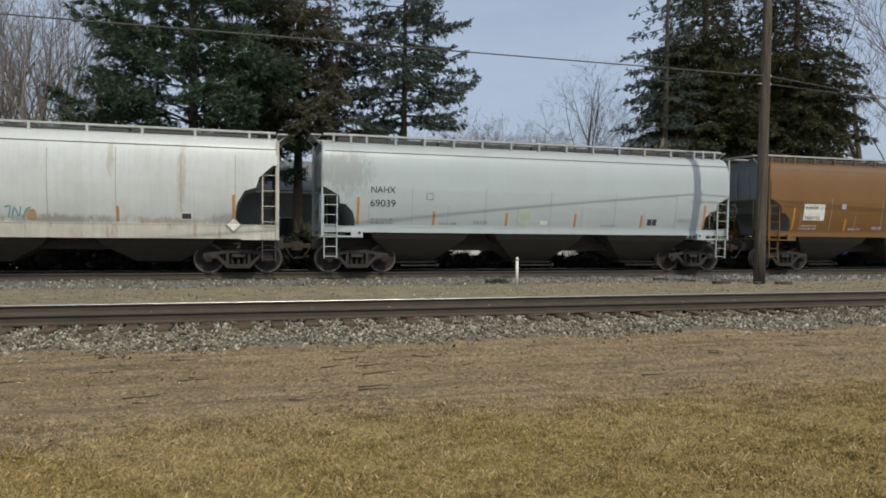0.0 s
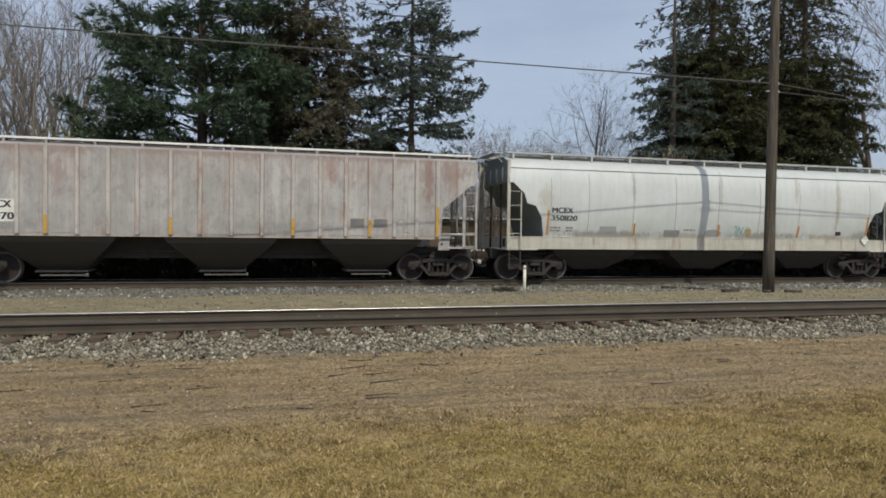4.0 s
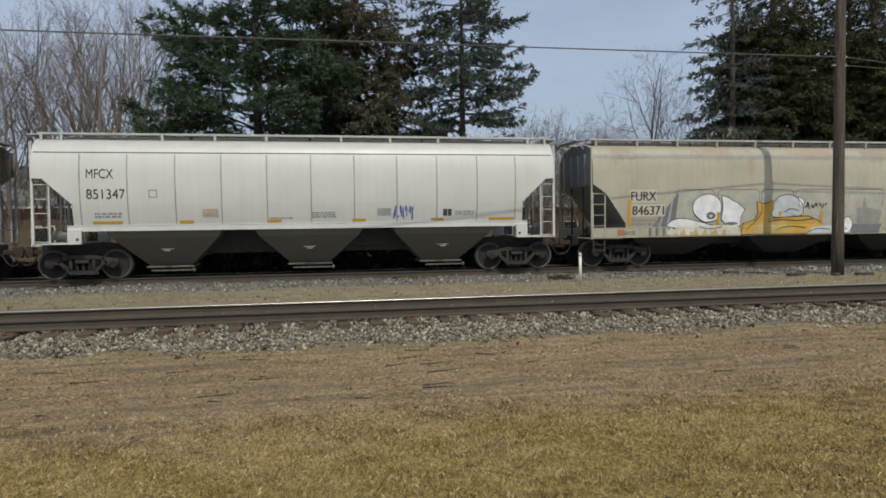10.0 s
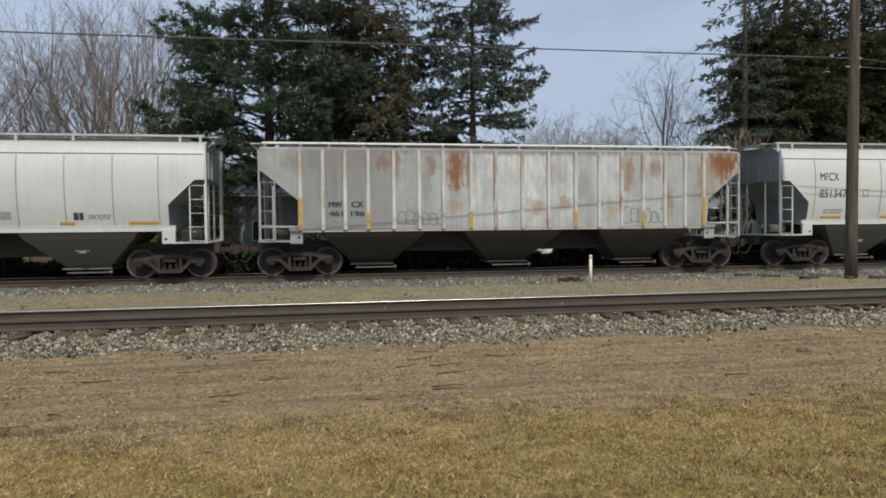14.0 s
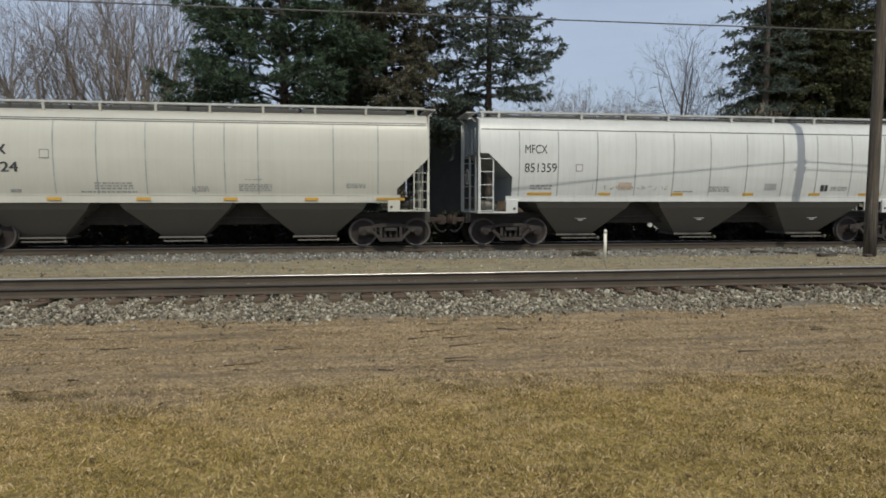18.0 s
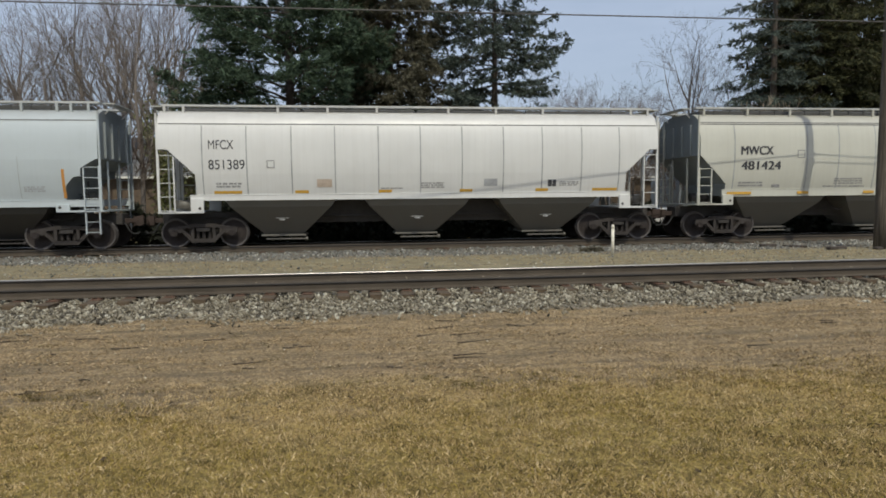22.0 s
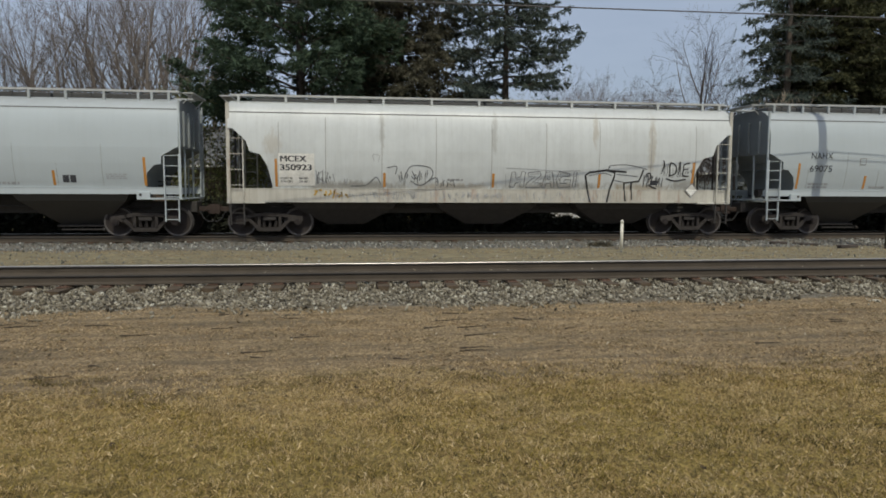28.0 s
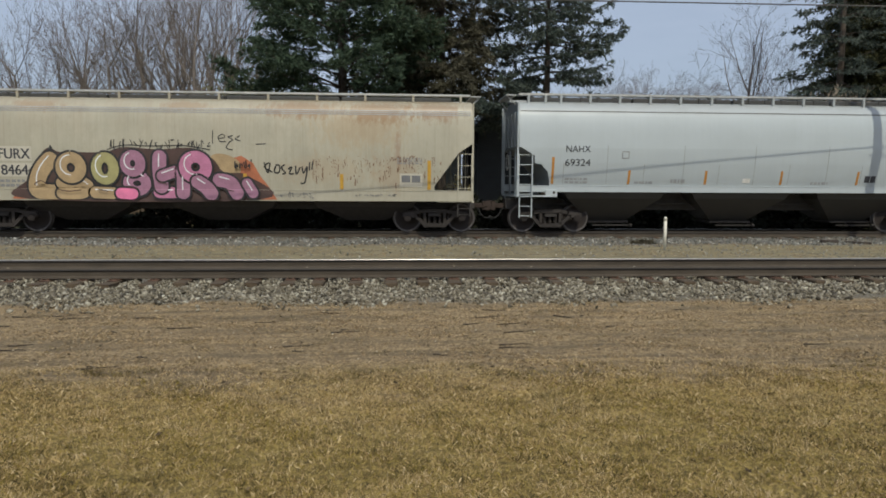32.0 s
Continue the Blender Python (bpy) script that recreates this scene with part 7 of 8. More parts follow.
def conifer(x, y, height, radius, seed, mat, label, low=1.5, droop=0.35, rise=0.25, tip=0.0, whorl=0.45, limbs_at=(5, 8), gap=0.12, width=0.34, twigs=6.5, shoot=0.24, per=6, reach=0.15, thick=0.016, hang=-0.10, from_t=0.15, lean=0.0, dense_to=13.2, even=0.35):
    """An evergreen: a straight trunk, whorls of limbs, each limb hung with twigs whose shoots bristle with needles."""
    r = np.random.default_rng(seed)
    z0 = float(ground_z(x, y))
    tree = thing("evergreen_tree", pose(x, y, z0), label, "tree", "evergreens behind the train")
    bm = tube(bmesh.new(), [(lean * k / 8, 0, height * 0.97 * k / 8) for k in range(9)], 0.010 * height + 0.05, 8, 0.03)
    part("trunk", bm, BARK, tree)
    limbs, tris = [], []
    z = low
    while z < height - 0.4:
        rad = radius(z / height)
        few = 1.0 if z < dense_to else 0.2
        first = r.uniform(0, math.tau)
        count = int(r.integers(*limbs_at))
        for k in range(count):
            if r.uniform() < gap:
                continue
            a = first + math.tau * k / count + r.normal(0, 0.3)
            ln = rad * r.uniform(1.0 - even, 1.0 + 0.4 * even)
            zz = z + r.uniform(-0.25, 0.25) * whorl
            out, side = np.array([math.cos(a), math.sin(a), 0.0]), np.array([-math.sin(a), math.cos(a), 0.0])
            ts_ = np.linspace(0, 1, 7)
            up = ln * (rise * r.uniform(0.5, 1.5) * ts_ - droop * r.uniform(0.6, 1.4) * ts_ ** 2 + tip * ts_ ** 4)
            path = out * (ln * ts_)[:, None] + side * (r.normal(0, 0.10) * ln * ts_ ** 2)[:, None] + np.array([0, 0, 1.0]) * (zz + up)[:, None] + np.array([lean * zz / height, 0, 0])
            th = 0.008 + 0.010 * ln
            for q in range(6):
                limbs.append((*path[q], *path[q + 1], th * (1 - q / 6.5), th * (1 - (q + 1) / 6.5)))
            nb = max(5, int(ln * twigs * few))
            t = r.uniform(from_t, 1.0, nb) ** 0.8
            sg = np.where(r.uniform(0, 1, nb) < 0.5, -1.0, 1.0)
            bl = (width * ln * (1 - t) ** 0.6 + 0.16) * r.uniform(0.55, 1.2, nb)
            fan = r.uniform(0.5, 1.25, nb)
            bd = out * np.cos(fan)[:, None] + side * (sg * np.sin(fan))[:, None]
            bd[:, 2] += r.normal(hang, 0.16, nb)
            bd /= np.linalg.norm(bd, axis=1)[:, None]
            foot = np.stack([np.interp(t, ts_, path[:, j]) for j in range(3)], 1)
            ns = np.maximum(2, (bl / shoot * 1.9).astype(int))
            i = np.repeat(np.arange(nb), ns)
            m = len(i)
            u = r.uniform(0.05, 1.0, m)
            sd = bd[i] + r.normal(0, 0.42, (m, 3))
            sd[:, 2] += 0.6 * hang
            sd /= np.linalg.norm(sd, axis=1)[:, None]
            sp = foot[i] + bd[i] * (bl[i] * u)[:, None]
            sp[:, 2] -= 0.10 * (bl[i] * u) ** 2
            tris.append(needles(sp, sd, shoot * r.uniform(0.6, 1.3, m), r, per, reach, thick))
        z += whorl * r.uniform(0.75, 1.25)
    tagged(part("limb_mass", from_arrays("limb_mass", rods(limbs, 4), 4, BARK), None, tree), kind="stuff")
    part("crown", from_arrays("crown", np.concatenate(tris).reshape(-1, 3), 3, mat), None, tree)
    return tree


def upswept_tree(x, y, height, seed, label, stems=1, open_=0.55, kids=(9, 6, 5, 4), thick=1.0, lean=0.2, clear=0.22, fine=0.0060):
    """A leafless tree whose limbs leave at narrow angles and bend upward into fine straight twigs."""
    r = np.random.default_rng(seed)
    tree = thing("bare_tree", pose(x, y, float(ground_z(x, y))), label, "tree", "leafless trees behind the train")
    stout, thin_rows = [], []

    def grow(p, d, ln, rad, level):
        steps = (8, 5, 4, 3, 2)[level]
        nodes = []
        for k in range(steps):
            d = d + r.normal(0, 0.045 + 0.02 * level, 3)
            d[2] += 0.07 if level else 0.02
            d = d / np.linalg.norm(d)
            q = p + d * ln / steps
            r2 = max(fine * 0.7, rad * (1 - 0.78 / steps * (1 if level < 4 else 0.5)))
            (stout[-1] if rad > 0.03 else thin_rows).append((*p, *q, rad, r2))
            nodes.append((q, d, r2))
            p, rad = q, r2
        if level >= len(kids):
            return
        start = clear if level == 0 else 0.2
        n = max(2, int(kids[level] * r.uniform(0.75, 1.3)))
        for j in range(n):
            s_ = start + (1 - start) * (j + r.uniform(0, 1)) / n
            q, dd, rr = nodes[min(steps - 1, int(s_ * steps))]
            v_ = np.cross(dd, r.normal(0, 1, 3))
            v_ /= np.linalg.norm(v_) + 1e-9
            a = open_ * r.uniform(0.65, 1.35)
            nd = dd * math.cos(a) + v_ * math.sin(a)
            nd[2] = max(nd[2], 0.05)
            grow(q, nd / np.linalg.norm(nd), ln * (0.66 - 0.30 * s_) * r.uniform(0.75, 1.2), max(fine, rr * r.uniform(0.5, 0.72)), level + 1)

    first = r.uniform(0, math.tau)
    for k in range(stems):
        stout.append([])
        a = first + math.tau * k / stems
        off = np.array([math.cos(a), math.sin(a), 0.0]) * (stems > 1)
        d = np.array([0, 0, 1.0]) + off * lean + r.normal(0, 0.05, 3)
        grow(off * 0.2, d / np.linalg.norm(d), height * 0.70 * r.uniform(0.88, 1.05), thick * 0.0125 * height / stems ** 0.3, 0)
    for rows in stout:
        if rows:
            part("trunk", from_arrays("trunk", rods(rows, 6), 4, BARK_PALE), None, tree)
    tagged(part("twig_mass", from_arrays("twig_mass", rods(thin_rows, 3), 4, TWIG), None, tree), kind="stuff")
    return tree


def bare_tree(x, y, height, seed, label, spread=0.5, stems=1, mat=TWIG, thick=1.0, levels=6, name="bare_tree", twig_len=1.0, low_shoots=False):
    """A leafless tree: limbs that fork again and again into fine twigs."""
    r = np.random.default_rng(seed)
    z0 = float(ground_z(x, y))
    tree = thing(name, pose(x, y, z0), label, "tree" if name == "bare_tree" else "shrub", "leafless trees behind the train" if name == "bare_tree" else "")
    trunks, thin_rows = [], []

    def grow(p, d, ln, rad, level):
        steps = 3
        for k in range(steps):
            nd = d + r.normal(0, 0.09 + 0.02 * level, 3)
            nd[2] += 0.05
            nd /= np.linalg.norm(nd)
            q = p + nd * ln / steps
            r2 = rad * (0.90 if k < steps - 1 else 0.80)
            (trunks[-1] if rad > 0.035 else thin_rows).append((*p, *q, rad, r2))
            if level >= (1 if low_shoots else 2) and k < steps - 1 and r.uniform() < 0.6 and level < levels:
                sd = nd + r.normal(0, 0.55, 3)
                sd[2] += 0.15
                grow(q, sd / np.linalg.norm(sd), ln * 0.5 * twig_len, r2 * 0.45, level + 2)
            p, d, rad = q, nd, r2
        if level < levels:
            for k in range(2 if r.uniform() < 0.6 else 3):
                a = r.uniform(0, math.tau)
                off = np.array([math.cos(a), math.sin(a), r.uniform(-0.1, 0.5)]) * spread * r.uniform(0.6, 1.3)
                nd = d + off
                grow(p, nd / np.linalg.norm(nd), ln * r.uniform(0.62, 0.86), max(0.011, rad * r.uniform(0.55, 0.75)), level + 1)

    for s in range(stems):
        trunks.append([])
        a = r.uniform(0, math.tau)
        d = np.array([0.22 * math.cos(a) * (stems > 1), 0.22 * math.sin(a) * (stems > 1), 1.0])
        grow(np.array([0.25 * math.cos(a) * (stems > 1), 0.25 * math.sin(a) * (stems > 1), 0.0]), d / np.linalg.norm(d), height * 0.27, thick * 0.019 * height / stems ** 0.3, 0)
    for rows in trunks:
        if rows:
            part("trunk", from_arrays("trunk", rods(rows, 6), 4, BARK_PALE), None, tree)
    tagged(part("twig_mass", from_arrays("twig_mass", rods(thin_rows, 3), 4, mat), None, tree), kind="stuff")
    return tree


def leafy_shrub(x, y, w, h, seed, mat, label, n=1500, leaf=0.16):
    r = np.random.default_rng(seed)
    z0 = float(ground_z(x, y))
    sh = thing("shrub", pose(x, y, z0), label, "shrub")
    stems = [(0, 0, 0, *(r.normal(0, 0.3, 2) * w), h * r.uniform(0.5, 0.9), 0.03, 0.01) for _ in range(9)]
    tagged(part("stem_mass", from_arrays("stem_mass", rods(stems, 4), 4, BARK), None, sh), kind="stuff")
    u = r.normal(0, 1, (n, 3))
    u /= np.linalg.norm(u, axis=1)[:, None]
    lump = 1 + 0.22 * np.sin(5 * u[:, 0] + seed) * np.sin(4 * u[:, 2] + 2 * seed) + r.normal(0, 0.07, n)
    p = u * lump[:, None] * (r.uniform(0.35, 1, n) ** 0.4)[:, None] * np.array([w, w * 0.8, h * 0.55]) + np.array([0, 0, h * 0.5])
    d = (u + r.normal(0, 0.6, (n, 3)))
    d *= leaf / np.linalg.norm(d, axis=1)[:, None]
    v_ = np.cross(d, r.normal(0, 1, (n, 3)))
    v_ *= leaf * 0.35 / (np.linalg.norm(v_, axis=1) + 1e-9)[:, None]
    p[:, 2] = np.maximum(p[:, 2], 0.02)
    part("foliage", from_arrays("foliage", np.stack([p - v_, p + v_, p + d], 1).reshape(-1, 3), 3, mat), None, sh)
    return sh


# ---- houses and parked cars glimpsed past the train ----
def house(x0, x1, y0, y1, eave, ridge, wall_m, roof_m, label, windows=()):
    z0 = -0.42
    h = thing("house", pose((x0 + x1) / 2, (y0 + y1) / 2, z0), label, "house")
    w, d, e, rg = (x1 - x0) / 2, (y1 - y0) / 2, eave - z0, ridge - z0
    bm = bmesh.new()
    prism(bm, [(-d, 0), (d, 0), (d, e), (0, rg - 0.1), (-d, e)], -w, w)
    bmesh.ops.rotate(bm, verts=bm.verts[:], cent=(0, 0, 0), matrix=Matrix.Rotation(math.pi / 2, 3, "Z"))
    wall = part("wall", bm, wall_m, h)
    for k in range(int(e / 0.2)):
        part("siding_board", box(-w - 0.02, w + 0.02, -d - 0.025, -d + 0.01, 0.1 + k * 0.2, 0.285 + k * 0.2), wall_m, wall)
    for s in (-1, 1):
        sl = math.atan2(rg - e, d)
        ln = math.hypot(rg - e, d) + 0.5
        bm = box(-w - 0.4, w + 0.4, -ln, 0, -0.05, 0.05)
        ob = part("roof", bm, roof_m, h)
        ob.matrix_local = Matrix.Translation((0, 0, rg)) @ Matrix.Rotation(0 if s < 0 else math.pi, 4, "Z") @ Matrix.Rotation(sl, 4, "X")
    part("gutter", box(-w - 0.4, w + 0.4, -d - 0.48, -d - 0.36, e - 0.34, e - 0.22), M["label_white"], h)
    for wx, wz, ww, wh in windows:
        win = part("window", box(wx - ww / 2, wx + ww / 2, -d - 0.05, -d + 0.02, wz - wh / 2, wz + wh / 2), M["label_white"], h)
        part("pane", box(wx - ww / 2 + 0.06, wx + ww / 2 - 0.06, -d - 0.058, -d - 0.05, wz - wh / 2 + 0.06, wz + wh / 2 - 0.06), GLASS, win)
    return h


def gable_house(x0, x1, y0, y1, eave, over, pitch, wall_m, roof_m, label):
    """A house that turns its gable end to the tracks; the ridge runs away from them."""
    z0 = -0.42
    h = thing("house", pose((x0 + x1) / 2, (y0 + y1) / 2, z0), label, "house")
    w, d, e, k = (x1 - x0) / 2, (y1 - y0) / 2, eave - z0, math.tan(radians(pitch))
    wall = part("wall", prism(bmesh.new(), [(-w, 0), (w, 0), (w, e), (0, e + w * k), (-w, e)], -d, d), wall_m, h)
    for j in range(int((e + w * k - 0.3) / 0.2)):
        z = 0.1 + 0.2 * j
        half = w if z < e else w - (z + 0.2 - e) / k
        if half > 0.15:
            part("siding_board", box(-half, half, -d - 0.025, -d + 0.01, z, z + 0.185), wall_m, wall)
    for s in (-1, 1):
        ln = (w + over) / math.cos(radians(pitch))
        ob = part("roof", box(-ln, 0.02, -d - 0.45, d + 0.45, -0.02, 0.10), roof_m, h)
        ob.matrix_local = Matrix.Translation((0, 0, e + w * k)) @ Matrix.Rotation(0 if s < 0 else math.pi, 4, "Z") @ Matrix.Rotation(-radians(pitch), 4, "Y")
        x = s * (w + over + 0.04)
        part("gutter", box(x - 0.06, x + 0.06, -d - 0.45, d + 0.45, e - over * k - 0.02, e - over * k + 0.10), roof_m, h)
    part("downspout", tube(bmesh.new(), [(-w - over, -d - 0.1, e - over * k), (-w - 0.06, -d - 0.06, e - over * k - 0.35), (-w - 0.06, -d - 0.06, 0.1)], 0.04, 6), wall_m, h)
    return h


GLASS = simple("dark_window_glass", (0.03, 0.035, 0.04), 0.08, 0, 0.2, 1, 5, 0.0)


def parked_car(x, y, turn, paint, label):
    z0 = float(ground_z(x, y))
    c = thing("parked_car", pose(x, y, z0, 0, 0, turn), label, "car", "parked cars")
    bm = bmesh.new()
    prism(bm, [(-2.2, 0.35), (-2.25, 0.75), (-2.1, 0.95), (-1.6, 1.0), (-1.0, 1.42), (0.3, 1.45), (1.1, 1.02), (2.0, 0.90), (2.25, 0.70), (2.25, 0.35)], -0.88, 0.88)
    bmesh.ops.bevel(bm, geom=bm.edges[:], offset=0.05, segments=2, affect="EDGES")
    part("body", bm, paint, c)
    for s in (-1, 1):
        bm = prism(bmesh.new(), [(-1.45, 1.0), (-0.95, 1.34), (-0.35, 1.37), (-0.35, 1.0)], s * 0.885, s * 0.89)
        part("window", bm, GLASS, c)
        bm = prism(bmesh.new(), [(-0.27, 1.0), (-0.27, 1.37), (0.25, 1.37), (0.85, 1.02)], s * 0.885, s * 0.89)
        part("window", bm, GLASS, c)
        for wx in (-1.35, 1.35):
            wh = part("wheel", disc(bmesh.new(), wx, *sorted((s * 0.92, s * 0.70)), 0.32, 0.32, 20), M["hose"], c)
            part("rim", disc(bmesh.new(), wx, *sorted((s * 0.925, s * 0.90)), 0.32, 0.20, 14), M["board"], wh)
        part("headlight", box(2.18, 2.26, s * 0.72 - 0.14, s * 0.72 + 0.14, 0.66, 0.80, 0.02), M["label_white"], c)
        part("tail_light", box(-2.26, -2.18, s * 0.72 - 0.12, s * 0.72 + 0.12, 0.70, 0.86, 0.02), M["g_red"], c)
    return c


build_pole()
build_wires()
build_post()
build_debris()
conifer(-2.6, 33.5, 24, lambda f: 5.2 * (1 - f ** 3) * (0.6 + 0.4 * min(1, f * 4)), 21, PINE, "broad soft-needled dark green pine with shaggy limbs", low=4.2, droop=0.08, rise=0.24, tip=0.10, whorl=0.52, limbs_at=(6, 9), gap=0.18, width=0.38, twigs=9.0, shoot=0.26, per=9, reach=0.21, thick=0.018, hang=0.05, from_t=0.28, even=0.5)
conifer(2.2, 34.5, 22, lambda f: 4.5 * (1 - f ** 2), 22, NORWAY, "dense brownish-green spruce with hanging twigs", low=6.2, droop=0.30, rise=0.20, tip=0.12, whorl=0.44, limbs_at=(7, 10), width=0.34, twigs=9.5, per=8, reach=0.16, thick=0.020, hang=-0.35, gap=0.10)
conifer(7.2, 33.0, 17.5, lambda f: 4.9 * (1 - f) ** 0.42 * (0.8 + 0.2 * min(1, f * 5)), 23, SPRUCE, "blue-green spruce with layered upturned branches", low=5.6, droop=0.22, rise=0.02, tip=0.24, whorl=0.55, limbs_at=(6, 9), gap=0.10, width=0.28, twigs=11.0, shoot=0.22, per=9, reach=0.13, thick=0.020, hang=-0.08, even=0.45)
conifer(21.6, 32.6, 19, lambda f: 3.3 * (1 - f) ** 0.5, 24, SPRUCE, "thin ragged spruce with widely spaced branches", low=4.0, droop=0.30, rise=0.05, tip=0.14, whorl=0.62, limbs_at=(5, 8), gap=0.20, width=0.26, twigs=10.0, per=8, reach=0.15, thick=0.020, hang=-0.2, even=0.5)
conifer(25.2, 34.2, 27, lambda f: 4.5 * (1 - f) ** 0.5, 27, OLIVE, "tall olive-green spruce with drooping branches", low=3.5, droop=0.42, rise=0.14, tip=0.10, whorl=0.40, limbs_at=(7, 10), width=0.32, twigs=9.5, per=8, reach=0.16, thick=0.022, hang=-0.45, gap=0.10)
conifer(31.2, 33.8, 27, lambda f: 4.7 * (1 - f) ** 0.5, 25, OLIVE, "tall olive-green spruce behind the pole", low=3.5, droop=0.42, rise=0.14, tip=0.10, whorl=0.40, limbs_at=(7, 10), width=0.32, twigs=9.5, per=8, reach=0.16, thick=0.022, hang=-0.45, gap=0.10)
for k, (cx, cy, cr) in enumerate(((28.2, 38.5, 4.6), (34.2, 39.0, 4.4))):
    conifer(cx, cy, 24, lambda f: cr * (1 - f) ** 0.5, 26 + 9 * k, OLIVE, "dark spruce standing behind its neighbours", low=3.0, droop=0.40, rise=0.12, whorl=0.52, limbs_at=(6, 9), twigs=8, per=6, reach=0.22, thick=0.034, hang=-0.35, gap=0.12)
leafy_shrub(-7.4, 36.0, 2.6, 7.4, 31, JUNIPER, "tall rounded yellow-green juniper", 9000, 0.17)
for k, (bxx, byy, bh, st, op) in enumerate(((-19.6, 40, 12.0, 2, 0.62), (-15.8, 40, 12.6, 2, 0.60), (-12.9, 40, 14.6, 2, 0.50), (-11.4, 41, 15.0, 2, 0.48), (-9.9, 39.5, 14.2, 2, 0.50), (-23.6, 42, 12.2, 2, 0.6), (-17.6, 44, 13.0, 1, 0.55), (-14.2, 46, 15.5, 2, 0.5), (-28, 43, 12.5, 2, 0.6), (-8.6, 43, 14.0, 1, 0.5), (-12.2, 49, 16, 1, 0.5), (-21.5, 48, 14, 1, 0.55), (-8.7, 30.8, 10.5, 1, 0.45))):
    upswept_tree(bxx, byy, bh, 140 + k, "leafless grey-brown tree with upswept branches", st, op, (10, 7, 5, 3) if k < 6 else (8, 6, 4, 3))
upswept_tree(23.0, 45, 15.2, 164, "slender leafless tree with a fine open crown", 1, 0.75, (14, 6, 4, 3), 0.8, clear=0.3)
for k, (bxx, byy, bh) in enumerate(((19.2, 47, 9.8), (17.2, 48, 9.4), (21.0, 49, 10.6), (26.5, 47, 13.0), (14.9, 46, 10.6), (16.0, 47, 8.8), (20.3, 46, 9.0), (18.2, 45, 9.2), (17.4, 51, 10.5))):
    upswept_tree(bxx, byy, bh, 170 + k, "small leafless tree in the gap between evergreens", 2, 0.6, (8, 6, 5, 3), 0.6)
upswept_tree(25.0, 42.5, 11.5, 180, "leaning leafless tree beside the spruces", 1, 0.7, (9, 6, 4, 3), 0.8)
bare_tree(41.6, 38, 24, 83, "leafless tree with thick crooked limbs", 0.6, 1, thick=1.0)
bare_tree(45.2, 39, 25, 84, "leafless tree with thick crooked limbs", 0.6, 2, thick=0.9)
bare_tree(43.0, 40, 19, 80, "large leafless tree with crooked dark limbs", 0.6, 1, thick=1.1)
bare_tree(48.0, 43, 17, 81, "large leafless tree beyond the spruces", 0.6, 1, thick=1.0)
bare_tree(38.5, 46, 17, 82, "leafless tree beyond the spruces", 0.6, 2, thick=0.9)
bare_tree(-9.7, 29.6, 5.6, 92, "dense brown leafless shrub beside the track", 0.4, 9, TWIG_BROWN, 0.4, 5, "bare_shrub")
bare_tree(20.6, 31.5, 7.4, 90, "bare tan shrub in front of the spruce", 0.55, 6, TWIG_TAN, 0.35, 5, "bare_shrub")
bare_tree(22.6, 31.8, 6.4, 91, "bare tan shrub in front of the spruce", 0.55, 5, TWIG_TAN, 0.35, 5, "bare_shrub")
# assumed hedge row, added to block the bright ground seen beneath the cars
for k in range(57):
    sx = -18.3 + 0.92 * k
    gap = min(abs(sx - g) for g in (-10.2, 9.0, 13.8, 29.8)) < 0.95
    leafy_shrub(sx, 27.5 + 0.35 * math.sin(2.3 * k), 0.78 + 0.12 * math.sin(k), 0.75 if gap else 1.45 + 0.25 * math.cos(1.7 * k), 100 + k, HEDGE, "small near-black filler shrub, kept low" if gap else "low near-black shrub added to darken the view under the train", 1500, 0.21)
for k, (bxx, byy, bh) in enumerate(((11.6, 37.5, 4.6), (13.2, 36.5, 4.2), (14.9, 37.8, 5.0), (16.6, 36.8, 4.4), (18.3, 37.6, 4.8), (20.0, 38.2, 4.6), (22.0, 39.0, 4.8), (-5.6, 37.5, 4.6), (-14.0, 36.5, 4.0), (-17.5, 37.0, 4.4))):
    bare_tree(bxx, byy, bh * 1.25, 190 + k, "brown leafless brush beyond the train", 0.5, 7, TWIG_BROWN, 0.4, 4, "bare_shrub")
grey_siding = simple("pale_blue_grey_siding", (0.27, 0.30, 0.315), 0.7, 0, 0.15, 2, 30)
brown_siding = simple("brown_wood_siding", (0.13, 0.095, 0.065), 0.8, 0, 0.25, 2, 30)
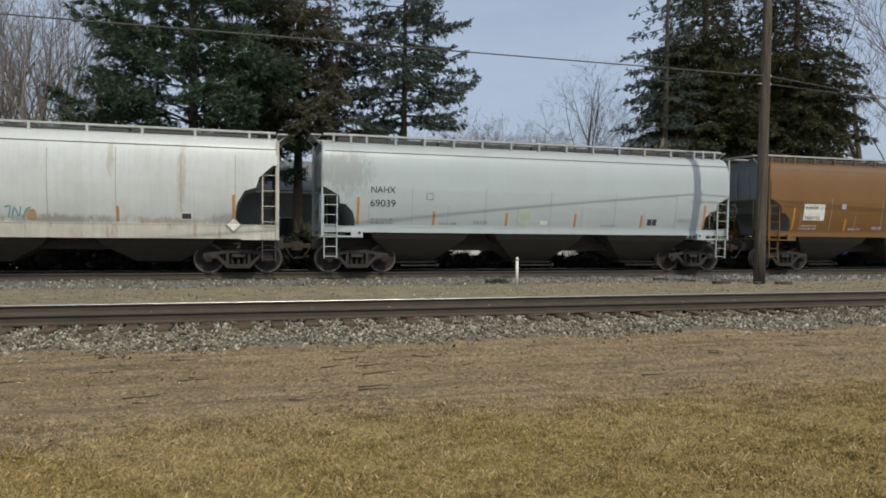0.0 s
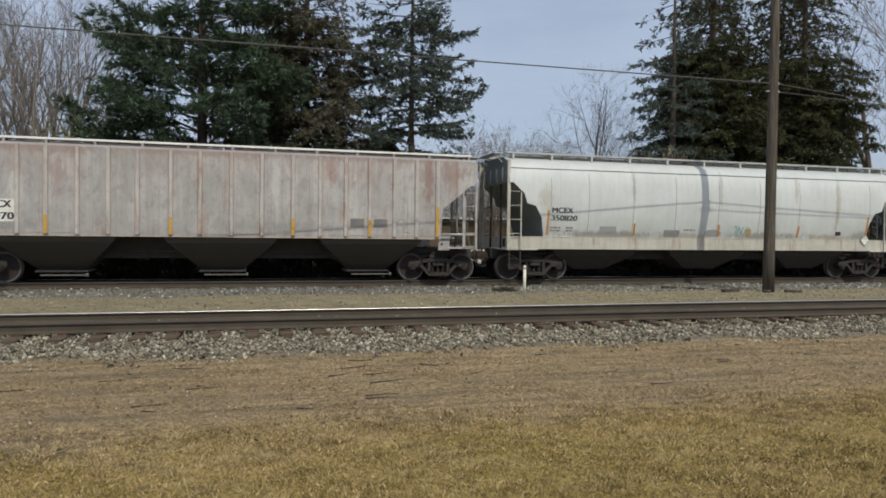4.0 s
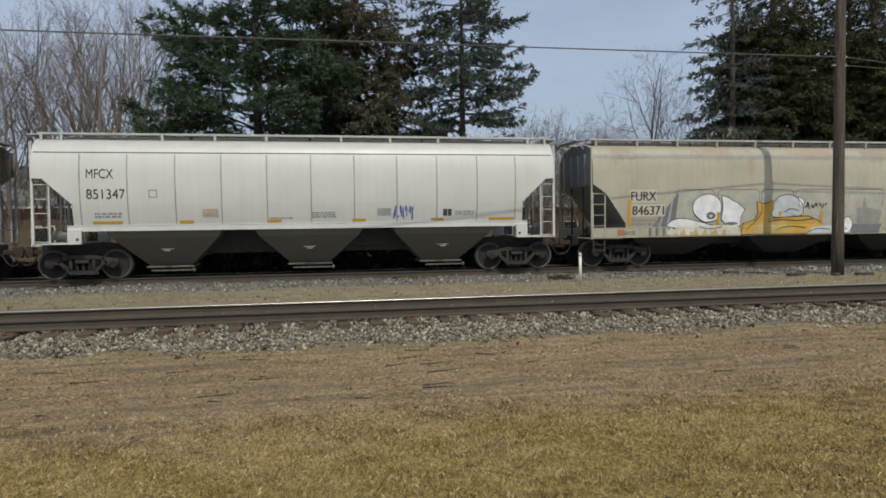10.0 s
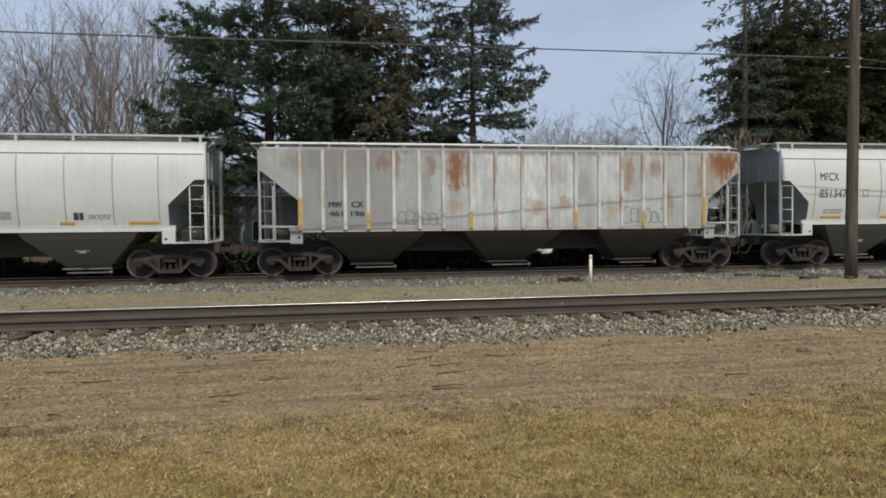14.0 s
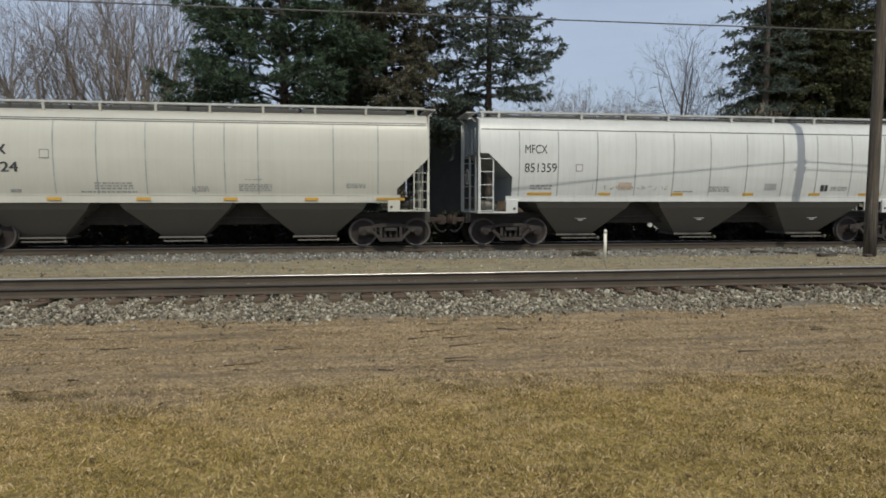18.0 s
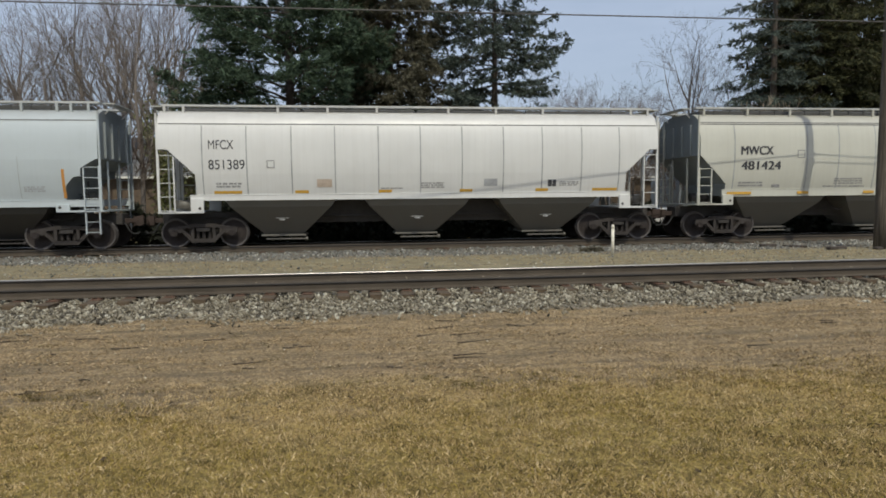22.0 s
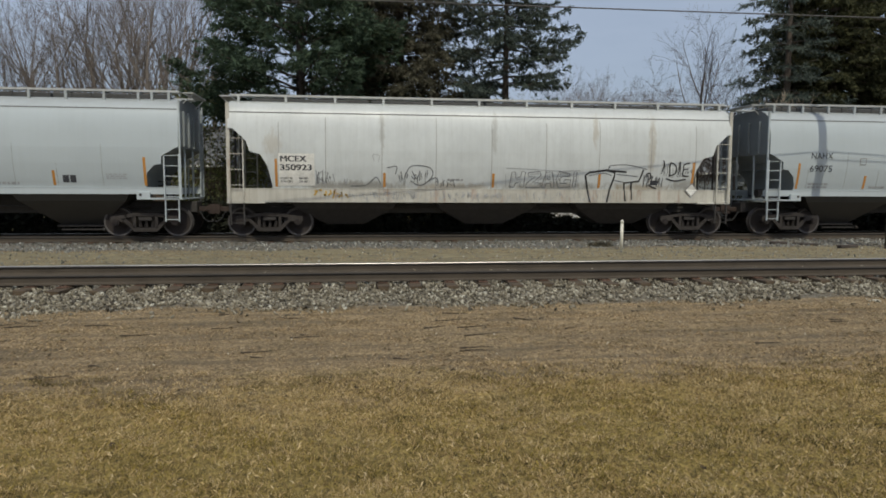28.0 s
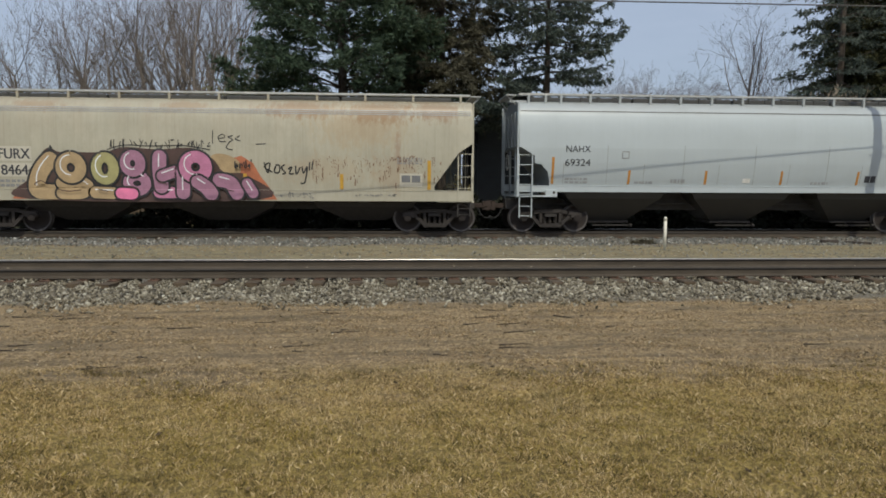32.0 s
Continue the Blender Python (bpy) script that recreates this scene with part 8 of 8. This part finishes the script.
dark_siding = simple("charcoal_blue_siding", (0.040, 0.046, 0.052), 0.8, 0, 0.2, 2, 30)
dark_shingle = simple("slate_blue_shingle", (0.075, 0.09, 0.105), 0.9, 0, 0.25, 6, 50, 0.5)
FORSYTHIA = foliage_material("pale_straw_yellow_leaves", (0.20, 0.17, 0.08), (0.38, 0.33, 0.17), (0.55, 0.48, 0.27))
shingle = simple("grey_asphalt_shingle", (0.17, 0.175, 0.18), 0.9, 0, 0.25, 6, 50, 0.5)
house(-6.0, 3.8, 41, 49, 4.1, 6.0, grey_siding, shingle, "low grey house with a shallow shingle roof", ((-2.5, 2.2, 1.3, 1.2), (3.0, 2.2, 1.6, 1.2)))
gable_house(4.5, 8.7, 38.2, 47, 5.3, 0.75, 48.0, dark_siding, dark_shingle, "dark blue-grey house with a steep gable end")
leafy_shrub(3.1, 35.0, 0.75, 2.5, 33, FORSYTHIA, "pale yellowish shrub before the houses", 1500, 0.10)
house(11.5, 24.5, 53, 61, 3.6, 6.2, brown_siding, shingle, "far brown house with a grey shingle roof", ((-3.0, 2.0, 1.2, 1.1), (2.5, 2.0, 1.2, 1.1)))
house(28.0, 42.0, 55, 63, 3.6, 6.0, grey_siding, shingle, "far grey house behind the spruces", ((-3.0, 2.0, 1.2, 1.1), (2.5, 2.0, 1.2, 1.1)))
house(-17.0, -6.8, 40, 47, 3.4, 5.6, brown_siding, shingle, "brown wooden house behind leafless trees", ((-2.5, 2.0, 1.2, 1.1), (2.5, 2.0, 1.2, 1.1)))
white_car_paint = simple("glossy_white_car_paint", (0.80, 0.80, 0.80), 0.2, 0, 0.05, 1, 10, 0.02)
blue_car_paint = simple("glossy_blue_car_paint", (0.05, 0.10, 0.35), 0.2, 0, 0.05, 1, 10, 0.02)
parked_car(12.8, 39.3, 4, white_car_paint, "white parked sedan behind the railway")
parked_car(19.6, 39.6, -3, white_car_paint, "white parked sedan farther along the street")
parked_car(32.2, 39.5, 176, white_car_paint, "white parked sedan beside the spruces")
parked_car(43.0, 39.5, 2, blue_car_paint, "blue parked sedan at the far end")

motions()
